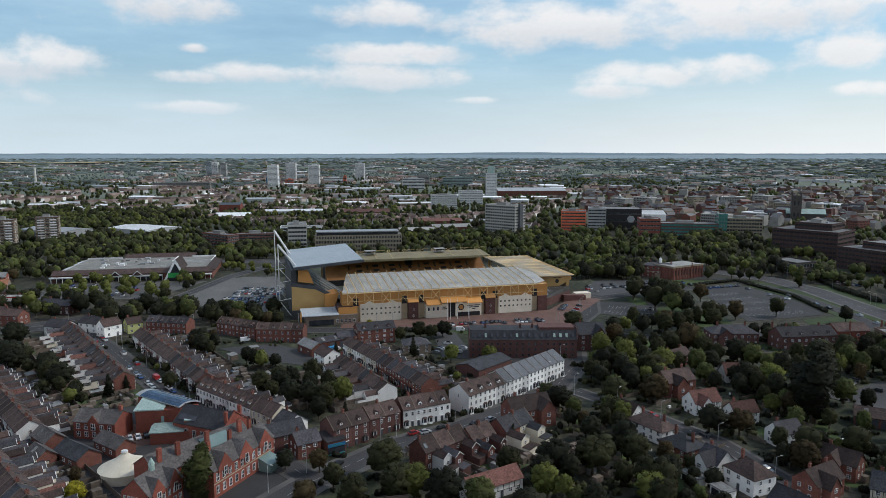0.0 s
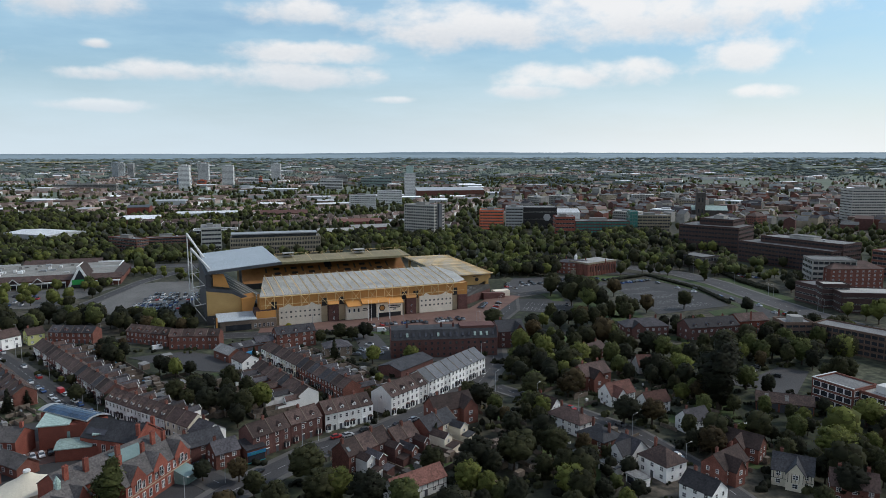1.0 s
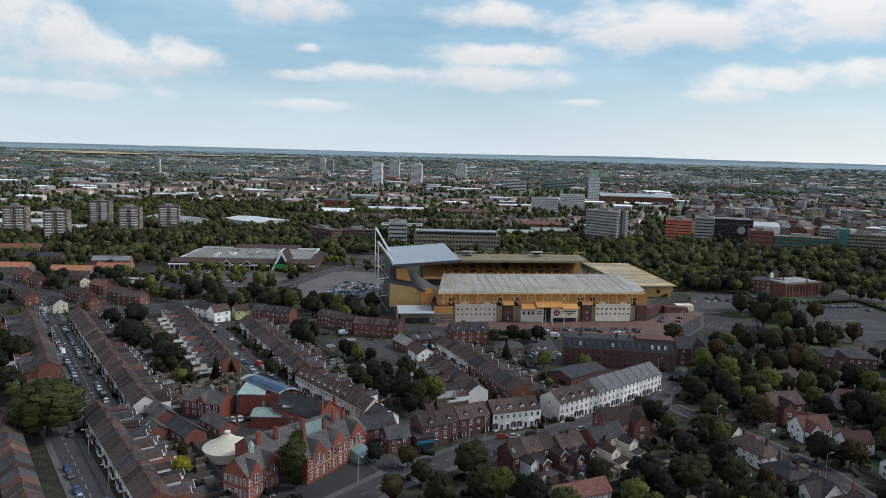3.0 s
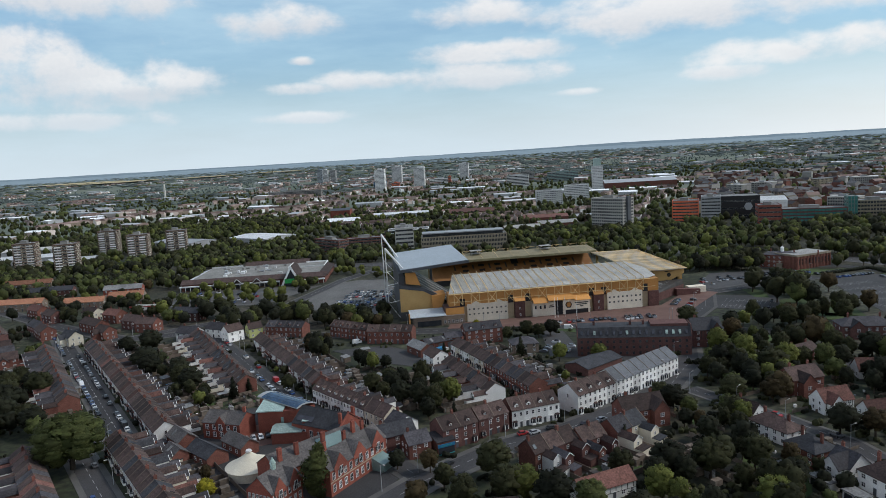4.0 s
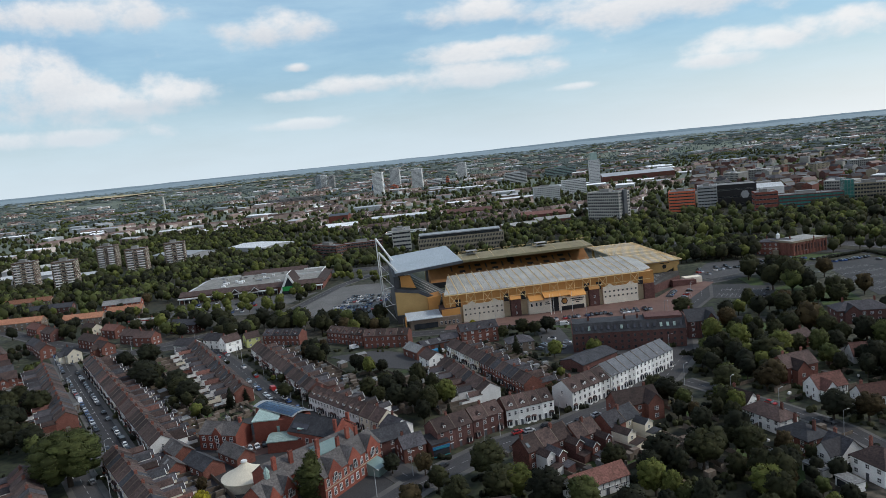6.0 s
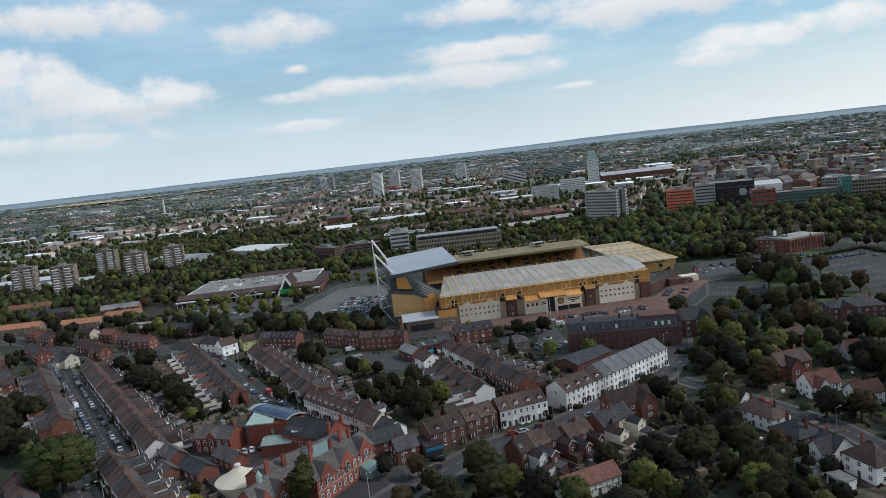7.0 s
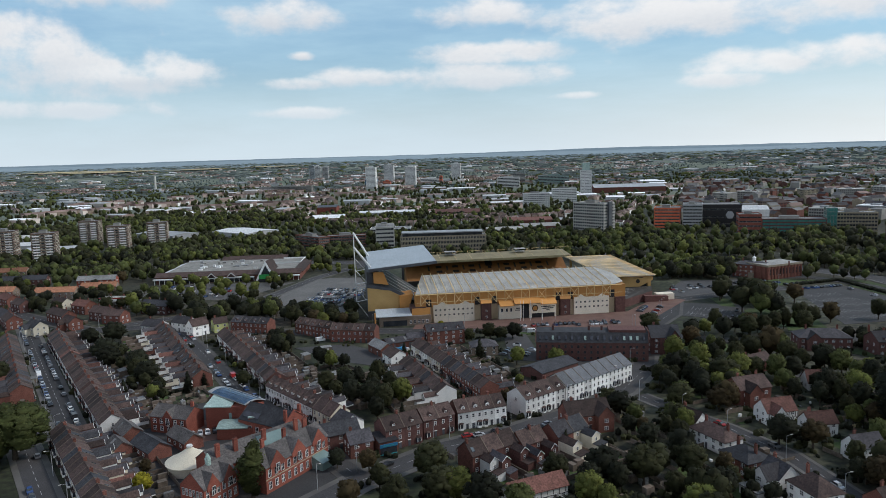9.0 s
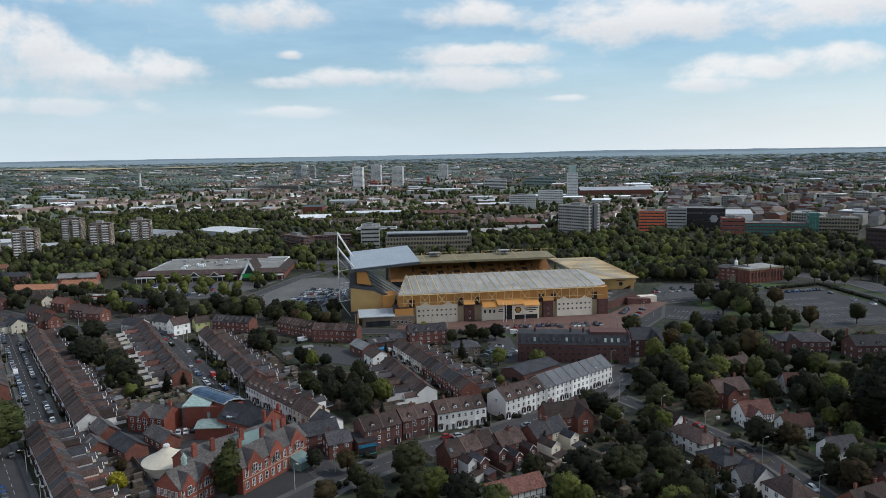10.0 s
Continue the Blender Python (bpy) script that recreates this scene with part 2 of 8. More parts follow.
M = {}
for row in (
    ("brick", (0.13, 0.048, 0.036), (0.19, 0.078, 0.058), 0.5, 0.9),
    ("brick_dark", (0.085, 0.038, 0.034), (0.12, 0.058, 0.05), 0.5, 0.9),
    ("brick_red", (0.19, 0.052, 0.036), (0.26, 0.082, 0.056), 0.4, 0.88),
    ("brick_brown", (0.11, 0.072, 0.056), (0.15, 0.1, 0.078), 0.5, 0.9),
    ("brick_pale", (0.2, 0.155, 0.12), (0.27, 0.21, 0.165), 0.5, 0.9),
    ("render_white", (0.72, 0.72, 0.7), (0.84, 0.84, 0.82), 0.3, 0.85),
    ("render_cream", (0.6, 0.55, 0.44), (0.7, 0.65, 0.53), 0.3, 0.85),
    ("render_yellow", (0.5, 0.52, 0.2), (0.58, 0.6, 0.26), 0.3, 0.85),
    ("tile_brown", (0.044, 0.029, 0.026), (0.082, 0.053, 0.046), 0.35, 0.9),
    ("tile_grey", (0.038, 0.036, 0.041), (0.068, 0.064, 0.071), 0.35, 0.9),
    ("tile_red", (0.1, 0.046, 0.036), (0.15, 0.068, 0.055), 0.4, 0.9),
    ("tile_orange", (0.24, 0.105, 0.06), (0.32, 0.15, 0.09), 0.4, 0.9),
    ("slate_weathered", (0.075, 0.069, 0.068), (0.135, 0.122, 0.118), 0.3, 0.9),
    ("slate", (0.028, 0.029, 0.034), (0.052, 0.053, 0.06), 0.4, 0.85),
    ("metal_grey", (0.3, 0.31, 0.32), (0.4, 0.41, 0.42), 0.1, 0.5),
    ("roof_zinc", (0.085, 0.09, 0.1), (0.12, 0.126, 0.138), 0.1, 0.7),
    # far hill colours, given a blue haze glow below
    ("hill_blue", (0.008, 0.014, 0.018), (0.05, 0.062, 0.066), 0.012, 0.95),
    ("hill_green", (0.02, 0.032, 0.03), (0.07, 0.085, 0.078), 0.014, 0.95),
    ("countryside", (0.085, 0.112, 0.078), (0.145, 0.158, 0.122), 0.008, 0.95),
    ("straw", (0.33, 0.27, 0.15), (0.42, 0.35, 0.2), 0.01, 0.95),
    ("line_paint", (0.26, 0.26, 0.26), (0.4, 0.4, 0.4), 0.3, 0.8),
    ("seat_orange", (0.2, 0.09, 0.028), (0.26, 0.12, 0.04), 0.3, 0.7),
    ("roof_blue", (0.32, 0.36, 0.39), (0.38, 0.42, 0.45), 0.05, 0.55),
    ("yard_wall", (0.11, 0.085, 0.068), (0.16, 0.125, 0.1), 0.5, 0.9),
    ("metal_dark", (0.05, 0.055, 0.065), (0.075, 0.08, 0.09), 0.2, 0.5),
    ("roof_white", (0.6, 0.62, 0.63), (0.76, 0.77, 0.77), 0.06, 0.6),
    ("roof_pale", (0.27, 0.265, 0.25), (0.42, 0.41, 0.38), 0.12, 0.75),
    ("roof_weathered", (0.17, 0.165, 0.15), (0.28, 0.27, 0.245), 0.15, 0.8),
    ("roof_felt", (0.13, 0.13, 0.13), (0.21, 0.21, 0.205), 0.12, 0.9),
    ("roof_teal", (0.25, 0.34, 0.31), (0.33, 0.42, 0.39), 0.2, 0.6),
    ("gold", (0.46, 0.215, 0.058), (0.56, 0.27, 0.078), 0.12, 0.6),
    ("gold_pale", (0.44, 0.275, 0.1), (0.54, 0.345, 0.135), 0.15, 0.6),
    ("roof_ochre", (0.2, 0.165, 0.09), (0.28, 0.235, 0.135), 0.12, 0.75),
    ("beige_panel", (0.36, 0.29, 0.19), (0.45, 0.37, 0.25), 0.2, 0.8),
    ("gold_steel", (0.58, 0.42, 0.2), (0.68, 0.5, 0.26), 0.3, 0.55),
    ("cream_wall", (0.66, 0.59, 0.48), (0.78, 0.7, 0.58), 0.2, 0.85),
    ("seat_dark", (0.035, 0.033, 0.032), (0.06, 0.055, 0.05), 0.4, 0.7),
    ("black", (0.012, 0.012, 0.014), (0.02, 0.02, 0.022), 0.5, 0.6),
    ("concrete", (0.24, 0.235, 0.22), (0.33, 0.32, 0.3), 0.25, 0.9),
    ("concrete_pale", (0.42, 0.41, 0.38), (0.53, 0.52, 0.48), 0.25, 0.9),
    ("stone", (0.26, 0.22, 0.16), (0.36, 0.31, 0.23), 0.3, 0.9),
    ("stone_dark", (0.06, 0.052, 0.048), (0.1, 0.088, 0.08), 0.3, 0.9),
    ("white_paint", (0.7, 0.7, 0.69), (0.8, 0.8, 0.79), 0.5, 0.5),
    ("asphalt", (0.038, 0.037, 0.039), (0.06, 0.058, 0.06), 0.08, 0.9),
    ("asphalt_worn", (0.04, 0.04, 0.042), (0.062, 0.06, 0.061), 0.05, 0.9),
    ("asphalt_pale", (0.1, 0.097, 0.092), (0.15, 0.145, 0.138), 0.05, 0.9),
    ("paving", (0.075, 0.072, 0.068), (0.115, 0.11, 0.104), 0.15, 0.9),
    ("paving_red", (0.14, 0.078, 0.062), (0.2, 0.115, 0.092), 0.15, 0.9),
    ("grass", (0.03, 0.055, 0.014), (0.06, 0.085, 0.026), 0.12, 0.95),
    ("pitch", (0.04, 0.11, 0.02), (0.055, 0.14, 0.03), 0.1, 0.95),
    ("bark", (0.045, 0.035, 0.026), (0.08, 0.062, 0.046), 2.0, 0.95),
    ("wood_fence", (0.1, 0.08, 0.062), (0.19, 0.155, 0.125), 0.8, 0.9),
    ("blue_panel", (0.02, 0.16, 0.32), (0.03, 0.2, 0.38), 0.5, 0.5),
    ("teal_panel", (0.03, 0.26, 0.3), (0.05, 0.32, 0.36), 0.5, 0.5),
    ("orange_panel", (0.5, 0.1, 0.04), (0.58, 0.14, 0.06), 0.3, 0.6),
    ("green_sign", (0.03, 0.4, 0.09), (0.04, 0.46, 0.11), 0.5, 0.5),
    ("rubber", (0.01, 0.01, 0.01), (0.018, 0.018, 0.018), 2.0, 0.85),
    ("solar", (0.02, 0.05, 0.1), (0.035, 0.075, 0.14), 0.4, 0.2),
    # pale tower walls, lightened further for the haze before them
    ("tower_pale", (0.56, 0.56, 0.55), (0.68, 0.68, 0.67), 0.1, 0.8),
    ("roof_grey", (0.13, 0.13, 0.132), (0.19, 0.188, 0.185), 0.12, 0.85),
    ("brick_brown_dark", (0.052, 0.03, 0.028), (0.075, 0.044, 0.04), 0.4, 0.9),
):
    M[row[0]] = material(row[0], *row[1:3], scale=row[3], rough=row[4], vary=0.5 if row[0].startswith("tile") else 0.25,
                         fine=1.8 if row[0][:4] in ("tile", "slat", "roof") else 4.0 if row[0].startswith("brick") else 6.0,
                         grain=0.5 if row[0][:4] in ("tile", "slat", "roof", "bric", "asph") else 0.2)
# emission stands in for blue haze before the far ridges, skyline ground and copses
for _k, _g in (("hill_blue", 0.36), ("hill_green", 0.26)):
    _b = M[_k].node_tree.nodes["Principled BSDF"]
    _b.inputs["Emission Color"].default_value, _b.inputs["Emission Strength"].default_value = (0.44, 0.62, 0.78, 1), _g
M["glass"] = material("glass", (0.02, 0.024, 0.03), (0.045, 0.05, 0.06), 0.3, 0.12, bump=0, spec=0.8)
M["glass_green"] = material("glass_green", (0.13, 0.2, 0.19), (0.2, 0.28, 0.265), 0.2, 0.25, bump=0, spec=0.8)
M["glass_college"] = material("glass_college", (0.04, 0.17, 0.15), (0.07, 0.25, 0.22), 0.2, 0.2, bump=0, spec=0.8)
for k, c in (("silver", (0.42, 0.43, 0.45)), ("black_car", (0.014, 0.015, 0.017)), ("white_car", (0.72, 0.72, 0.72)),
             ("blue_car", (0.03, 0.07, 0.2)), ("red_car", (0.32, 0.02, 0.02)), ("grey_car", (0.1, 0.105, 0.115)), ("yellow_car", (0.6, 0.45, 0.04))):
    M[k] = material(k, c, [v * 1.1 for v in c], 0.3, 0.28, bump=0, vary=0.15, spec=0.6)
# the far leaf colour is paled to blue-grey in place of haze
for k, c1, c2 in (("leaf_green", (0.066, 0.082, 0.026), (0.108, 0.122, 0.042)), ("leaf", (0.036, 0.04, 0.018), (0.06, 0.062, 0.027)), ("leaf_light", (0.115, 0.135, 0.032), (0.17, 0.182, 0.052)),
                  ("leaf_dark", (0.02, 0.023, 0.014), (0.034, 0.037, 0.021)), ("leaf_yellow", (0.24, 0.22, 0.02), (0.34, 0.3, 0.03)),
                  ("leaf_rust", (0.062, 0.046, 0.022), (0.092, 0.068, 0.032)), ("leaf_far_haze", (0.11, 0.14, 0.13), (0.165, 0.195, 0.19))):
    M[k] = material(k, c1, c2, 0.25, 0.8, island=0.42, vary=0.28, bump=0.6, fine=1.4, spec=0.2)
    _nt = M[k].node_tree
    _b, _o = _nt.nodes["Principled BSDF"], _nt.nodes["Material Output"]
    _t, _x = _nt.nodes.new("ShaderNodeBsdfTranslucent"), _nt.nodes.new("ShaderNodeMixShader")
    _x.inputs[0].default_value = 0.36
    link(_nt, _b.inputs["Base Color"].links[0].from_socket, _t.inputs[0])
    link(_nt, _b.outputs[0], _x.inputs[1]); link(_nt, _t.outputs[0], _x.inputs[2]); link(_nt, _x.outputs[0], _o.inputs[0])
# far roof and wall colours are brightened to stand in for haze
for k, c1, c2 in (("far_roof", (0.14, 0.1, 0.088), (0.22, 0.155, 0.135)), ("far_wall", (0.3, 0.21, 0.175), (0.56, 0.5, 0.46)),
                  ("far_white", (0.62, 0.63, 0.64), (0.8, 0.81, 0.82))):
    M[k] = material(k, c1, c2, 0.01, 0.85, island=0.4, bump=0, fine=0.05)


# ---- building kit ----
class Shape:
    """Collects faces for one mesh."""

    def __init__(self):
        self.v, self.f, self.m = [], [], []

    def poly(self, pts, m=0):
        n = len(self.v)
        self.v += [tuple(p) for p in pts]
        self.f.append(tuple(range(n, n + len(pts))))
        self.m.append(m)
        return self

    def solid(self, a, b, m=0):
        """The body between two rings with the same number of points; ring a's outside faces away from b."""
        n, k = len(self.v), len(a)
        self.v += [tuple(p) for p in a] + [tuple(p) for p in b]
        self.f += [tuple(range(n + k - 1, n - 1, -1)), tuple(range(n + k, n + 2 * k))]
        self.f += [(n + i, n + (i + 1) % k, n + k + (i + 1) % k, n + k + i) for i in range(k)]
        self.m += [m] * (k + 2)
        return self

    def box(self, x0, y0, z0, x1, y1, z1, m=0):
        r = ((x0, y0), (x1, y0), (x1, y1), (x0, y1))
        return self.solid([(*p, z0) for p in r], [(*p, z1) for p in r], m)

    def prism(self, yz, x0, x1, m=0):
        return self.solid([(x0, y, z) for y, z in yz], [(x1, y, z) for y, z in yz], m)

    def prism_y(self, xz, y0, y1, m=0):
        return self.solid([(x, y1, z) for x, z in xz], [(x, y0, z) for x, z in xz], m)

    def column(self, x, y, z0, z1, r0, r1, n=8, m=0):
        ang = [2 * math.pi * i / n for i in range(n)]
        return self.solid([(x + r0 * math.cos(t), y + r0 * math.sin(t), z0) for t in ang],
                          [(x + r1 * math.cos(t), y + r1 * math.sin(t), z1) for t in ang], m)

    def bar(self, p, q, r, n=4, m=0, r2=None):
        p, q = Vector(p), Vector(q)
        d = (q - p).normalized()
        s = d.orthogonal().normalized()
        t = d.cross(s)
        ang = [2 * math.pi * (i + 0.5) / n for i in range(n)]
        ring = [s * math.cos(t_) + t * math.sin(t_) for t_ in ang]
        r2 = r if r2 is None else r2
        return self.solid([p + w * r for w in ring], [q + w * r2 for w in ring], m)

    def mesh(self, name, mats):
        me = bpy.data.meshes.new(name)
        me.from_pydata(self.v, [], self.f)
        for k in mats:
            me.materials.append(M[k])
        me.polygons.foreach_set("material_index", self.m)
        me.update()
        return me


def part(name, shape, mats, parent=None, label="", at=None):
    """One mesh object, under a thing or a part, or on its own."""
    me = shape if isinstance(shape, bpy.types.Mesh) else shape.mesh(name, mats.split() if isinstance(mats, str) else mats)
    ob = new(name, me)
    ob.parent = parent
    if at is not None:
        ob.matrix_basis = at if isinstance(at, Matrix) else Matrix.Translation(at)
    return tagged(ob, label) if label else ob


def stand(x, y, deg=0, z=0):
    return pose(x, y, z, 0, 0, deg)


def thing(name, m, label, category, group=""):
    ob = new(name)
    ob.empty_display_size = 0.5
    ob.matrix_basis = m
    return tagged(ob, label, category, group)


_windows = {}


def window_mesh(w, h, frame="white_paint", bars=1, glass="glass"):
    """A framed window proud of the wall, facing -y, its foot in the middle."""
    key = (w, h, frame, bars, glass)
    if key not in _windows:
        s, t, y0, y1 = Shape(), 0.09, -0.1, -0.04
        xs = [-w / 2, -w / 2 + t, w / 2 - t, w / 2] if bars < 2 else [-w / 2, -w / 2 + t, -0.04, 0.04, w / 2 - t, w / 2]
        zs = [0, t, h - t, h] if not bars else [0, t, h / 2 - 0.04, h / 2 + 0.04, h - t, h]
        grid = {}

        def at_(i, j, y):
            if (i, j, y) not in grid:
                grid[i, j, y] = len(s.v)
                s.v.append((xs[i], y, zs[j]))
            return grid[i, j, y]
        for i in range(len(xs) - 1):
            for j in range(len(zs) - 1):
                c = ((i, j), (i + 1, j), (i + 1, j + 1), (i, j + 1))
                pane = i % 2 == 1 and j % 2 == 1
                s.f.append(tuple(at_(*p, y1 if pane else y0) for p in c)); s.m.append(1 if pane else 0)
                if pane:
                    for p, q in zip(c, c[1:] + c[:1]):
                        s.f.append((at_(*p, y0), at_(*q, y0), at_(*q, y1), at_(*p, y1))); s.m.append(0)
        n_, m_ = len(xs) - 1, len(zs) - 1
        rim = [(i, 0) for i in range(n_)] + [(n_, j) for j in range(m_)] + [(i, m_) for i in range(n_, 0, -1)] + [(0, j) for j in range(m_, 0, -1)]
        for p, q in zip(rim, rim[1:] + rim[:1]):
            s.f.append((at_(*q, y0), at_(*p, y0), at_(*p, 0.04), at_(*q, 0.04))); s.m.append(0)
        _windows[key] = s.mesh("window", (frame, glass))
    return _windows[key]


def band_mesh(L, n, z0, z1, pad, glass, frame, name="window_band"):
    """A strip of n windows in one proud frame, facing -y."""
    s = Shape()
    xs = [0.6]
    for i in range(n):
        x0, x1 = 0.6 + (L - 1.2) * i / n, 0.6 + (L - 1.2) * (i + 1) / n
        xs += [x0 + pad, x1 - pad]
    xs.append(L - 0.6)
    zs, seen = [z0 - 0.16, z0, z1, z1 + 0.1], {}

    def at_(i, j, y):
        if (i, j, y) not in seen:
            seen[i, j, y] = len(s.v)
            s.v.append((xs[i], y, zs[j]))
        return seen[i, j, y]
    for i in range(len(xs) - 1):
        for j in range(3):
            c = ((i, j), (i + 1, j), (i + 1, j + 1), (i, j + 1))
            pane = i % 2 == 1 and j == 1
            s.f.append(tuple(at_(*p, -0.04 if pane else -0.12) for p in c)); s.m.append(int(not pane))
            if pane:
                for p, q in zip(c, c[1:] + c[:1]):
                    s.f.append((at_(*p, -0.12), at_(*q, -0.12), at_(*q, -0.04), at_(*p, -0.04))); s.m.append(1)
    k = len(xs) - 1
    rim = [(i, 0) for i in range(k)] + [(k, j) for j in range(3)] + [(i, 3) for i in range(k, 0, -1)] + [(0, j) for j in range(3, 0, -1)]
    for p, q in zip(rim, rim[1:] + rim[:1]):
        s.f.append((at_(*q, -0.12), at_(*p, -0.12), at_(*p, 0.04), at_(*q, 0.04))); s.m.append(1)
    return s.mesh(name, (glass, frame))


def turned_away(parent, deg):
    """Whether a wall of a thing, turned by deg, looks away from the open side of the town, where it cannot be seen."""
    m = parent.matrix_basis
    n = m.to_3x3() @ (pose(0, 0, 0, 0, 0, deg).to_3x3() @ Vector((0, -1, 0)))
    return n.x * m.translation.x + n.y * m.translation.y > 0.1 * math.hypot(m.translation.x, m.translation.y)


def window(parent, x, y, z, w=1.0, h=1.45, deg=0, **kw):
    return None if turned_away(parent, deg) else part("window", window_mesh(w, h, **kw), "", parent, at=stand(x, y, deg, z))


def gable_roof(w, d, eaves, ridge, y0=0.0, over=0.35, side=0.0, t=0.18):
    """Two sloped slabs with the ridge along x."""
    s = Shape()
    k = (ridge - eaves) / (d / 2)
    for sg in (0, 1):
        ye, yr = (y0 - over, y0 + d / 2) if sg == 0 else (y0 + d + over, y0 + d / 2)
        ze = eaves - k * over
        ring = [(ye, ze + 0.03), (yr, ridge + 0.03), (yr, ridge + 0.03 + t), (ye, ze + 0.03 + t)]
        if sg:
            ring.reverse()
        s.prism(ring, -side, w + side)
    s.prism([(y0 + d / 2 - 0.18, ridge + t), (y0 + d / 2 + 0.18, ridge + t), (y0 + d / 2, ridge + t + 0.14)], -side, w + side)
    return s


def hip_roof(w, d, eaves, ridge, x0=0.0, y0=0.0, over=0.4):
    s = Shape()
    a, b, c, e = x0 - over, y0 - over, x0 + w + over, y0 + d + over
    half = min(w, d) / 2 + over
    if w >= d:
        r0, r1 = (a + half, (b + e) / 2, ridge), (c - half, (b + e) / 2, ridge)
        s.poly([(a, b, eaves), (c, b, eaves), r1, r0]).poly([(c, e, eaves), (a, e, eaves), r0, r1])
        s.poly([(a, e, eaves), (a, b, eaves), r0]).poly([(c, b, eaves), (c, e, eaves), r1])
    else:
        r0, r1 = ((a + c) / 2, b + half, ridge), ((a + c) / 2, e - half, ridge)
        s.poly([(a, e, eaves), (a, b, eaves), r0, r1]).poly([(c, b, eaves), (c, e, eaves), r1, r0])
        s.poly([(a, b, eaves), (c, b, eaves), r0]).poly([(c, e, eaves), (a, e, eaves), r1])
    s.box(a, b, eaves - 0.2, c, e, eaves - 0.01)
    return s


def gable_walls(w, d, eaves, ridge, y0=0.0):
    return Shape().prism([(y0, 0), (y0 + d, 0), (y0 + d, eaves), (y0 + d / 2, ridge), (y0, eaves)], 0, w)


def chimney_shape(x, y, z0, z1, w=0.9, d=0.55, pots=3):
    s = Shape().box(x - w / 2, y - d / 2, z0, x + w / 2, y + d / 2, z1)
    s.box(x - w / 2 - 0.07, y - d / 2 - 0.07, z1, x + w / 2 + 0.07, y + d / 2 + 0.07, z1 + 0.14)
    for i in range(pots):
        s.column(x - w / 2 + (i + 0.5) * w / pots, y, z1 + 0.14, z1 + 0.6, 0.12, 0.1, 6, 1)
    return s


def dormer(root, x, y, z, wall, roof, w=1.5, h=1.3, deep=2.0):
    ob = part("dormer", Shape().prism_y([(-w / 2, 0), (w / 2, 0), (w / 2, h), (0, h + 0.6), (-w / 2, h)], y, y + deep), [wall], root, at=(x, 0, z))
    s = Shape()
    s.prism_y([(-w / 2 - 0.15, h - 0.08), (0, h + 0.62), (0, h + 0.74), (-w / 2 - 0.15, h + 0.04)][::-1], y - 0.15, y + deep)
    s.prism_y([(w / 2 + 0.15, h - 0.08), (0, h + 0.62), (0, h + 0.74), (w / 2 + 0.15, h + 0.04)], y - 0.15, y + deep)
    part("dormer_roof", s, [roof], ob)
    part("window", window_mesh(w * 0.66, 1.05), "", ob, at=(0, y - 0.01, 0.25))


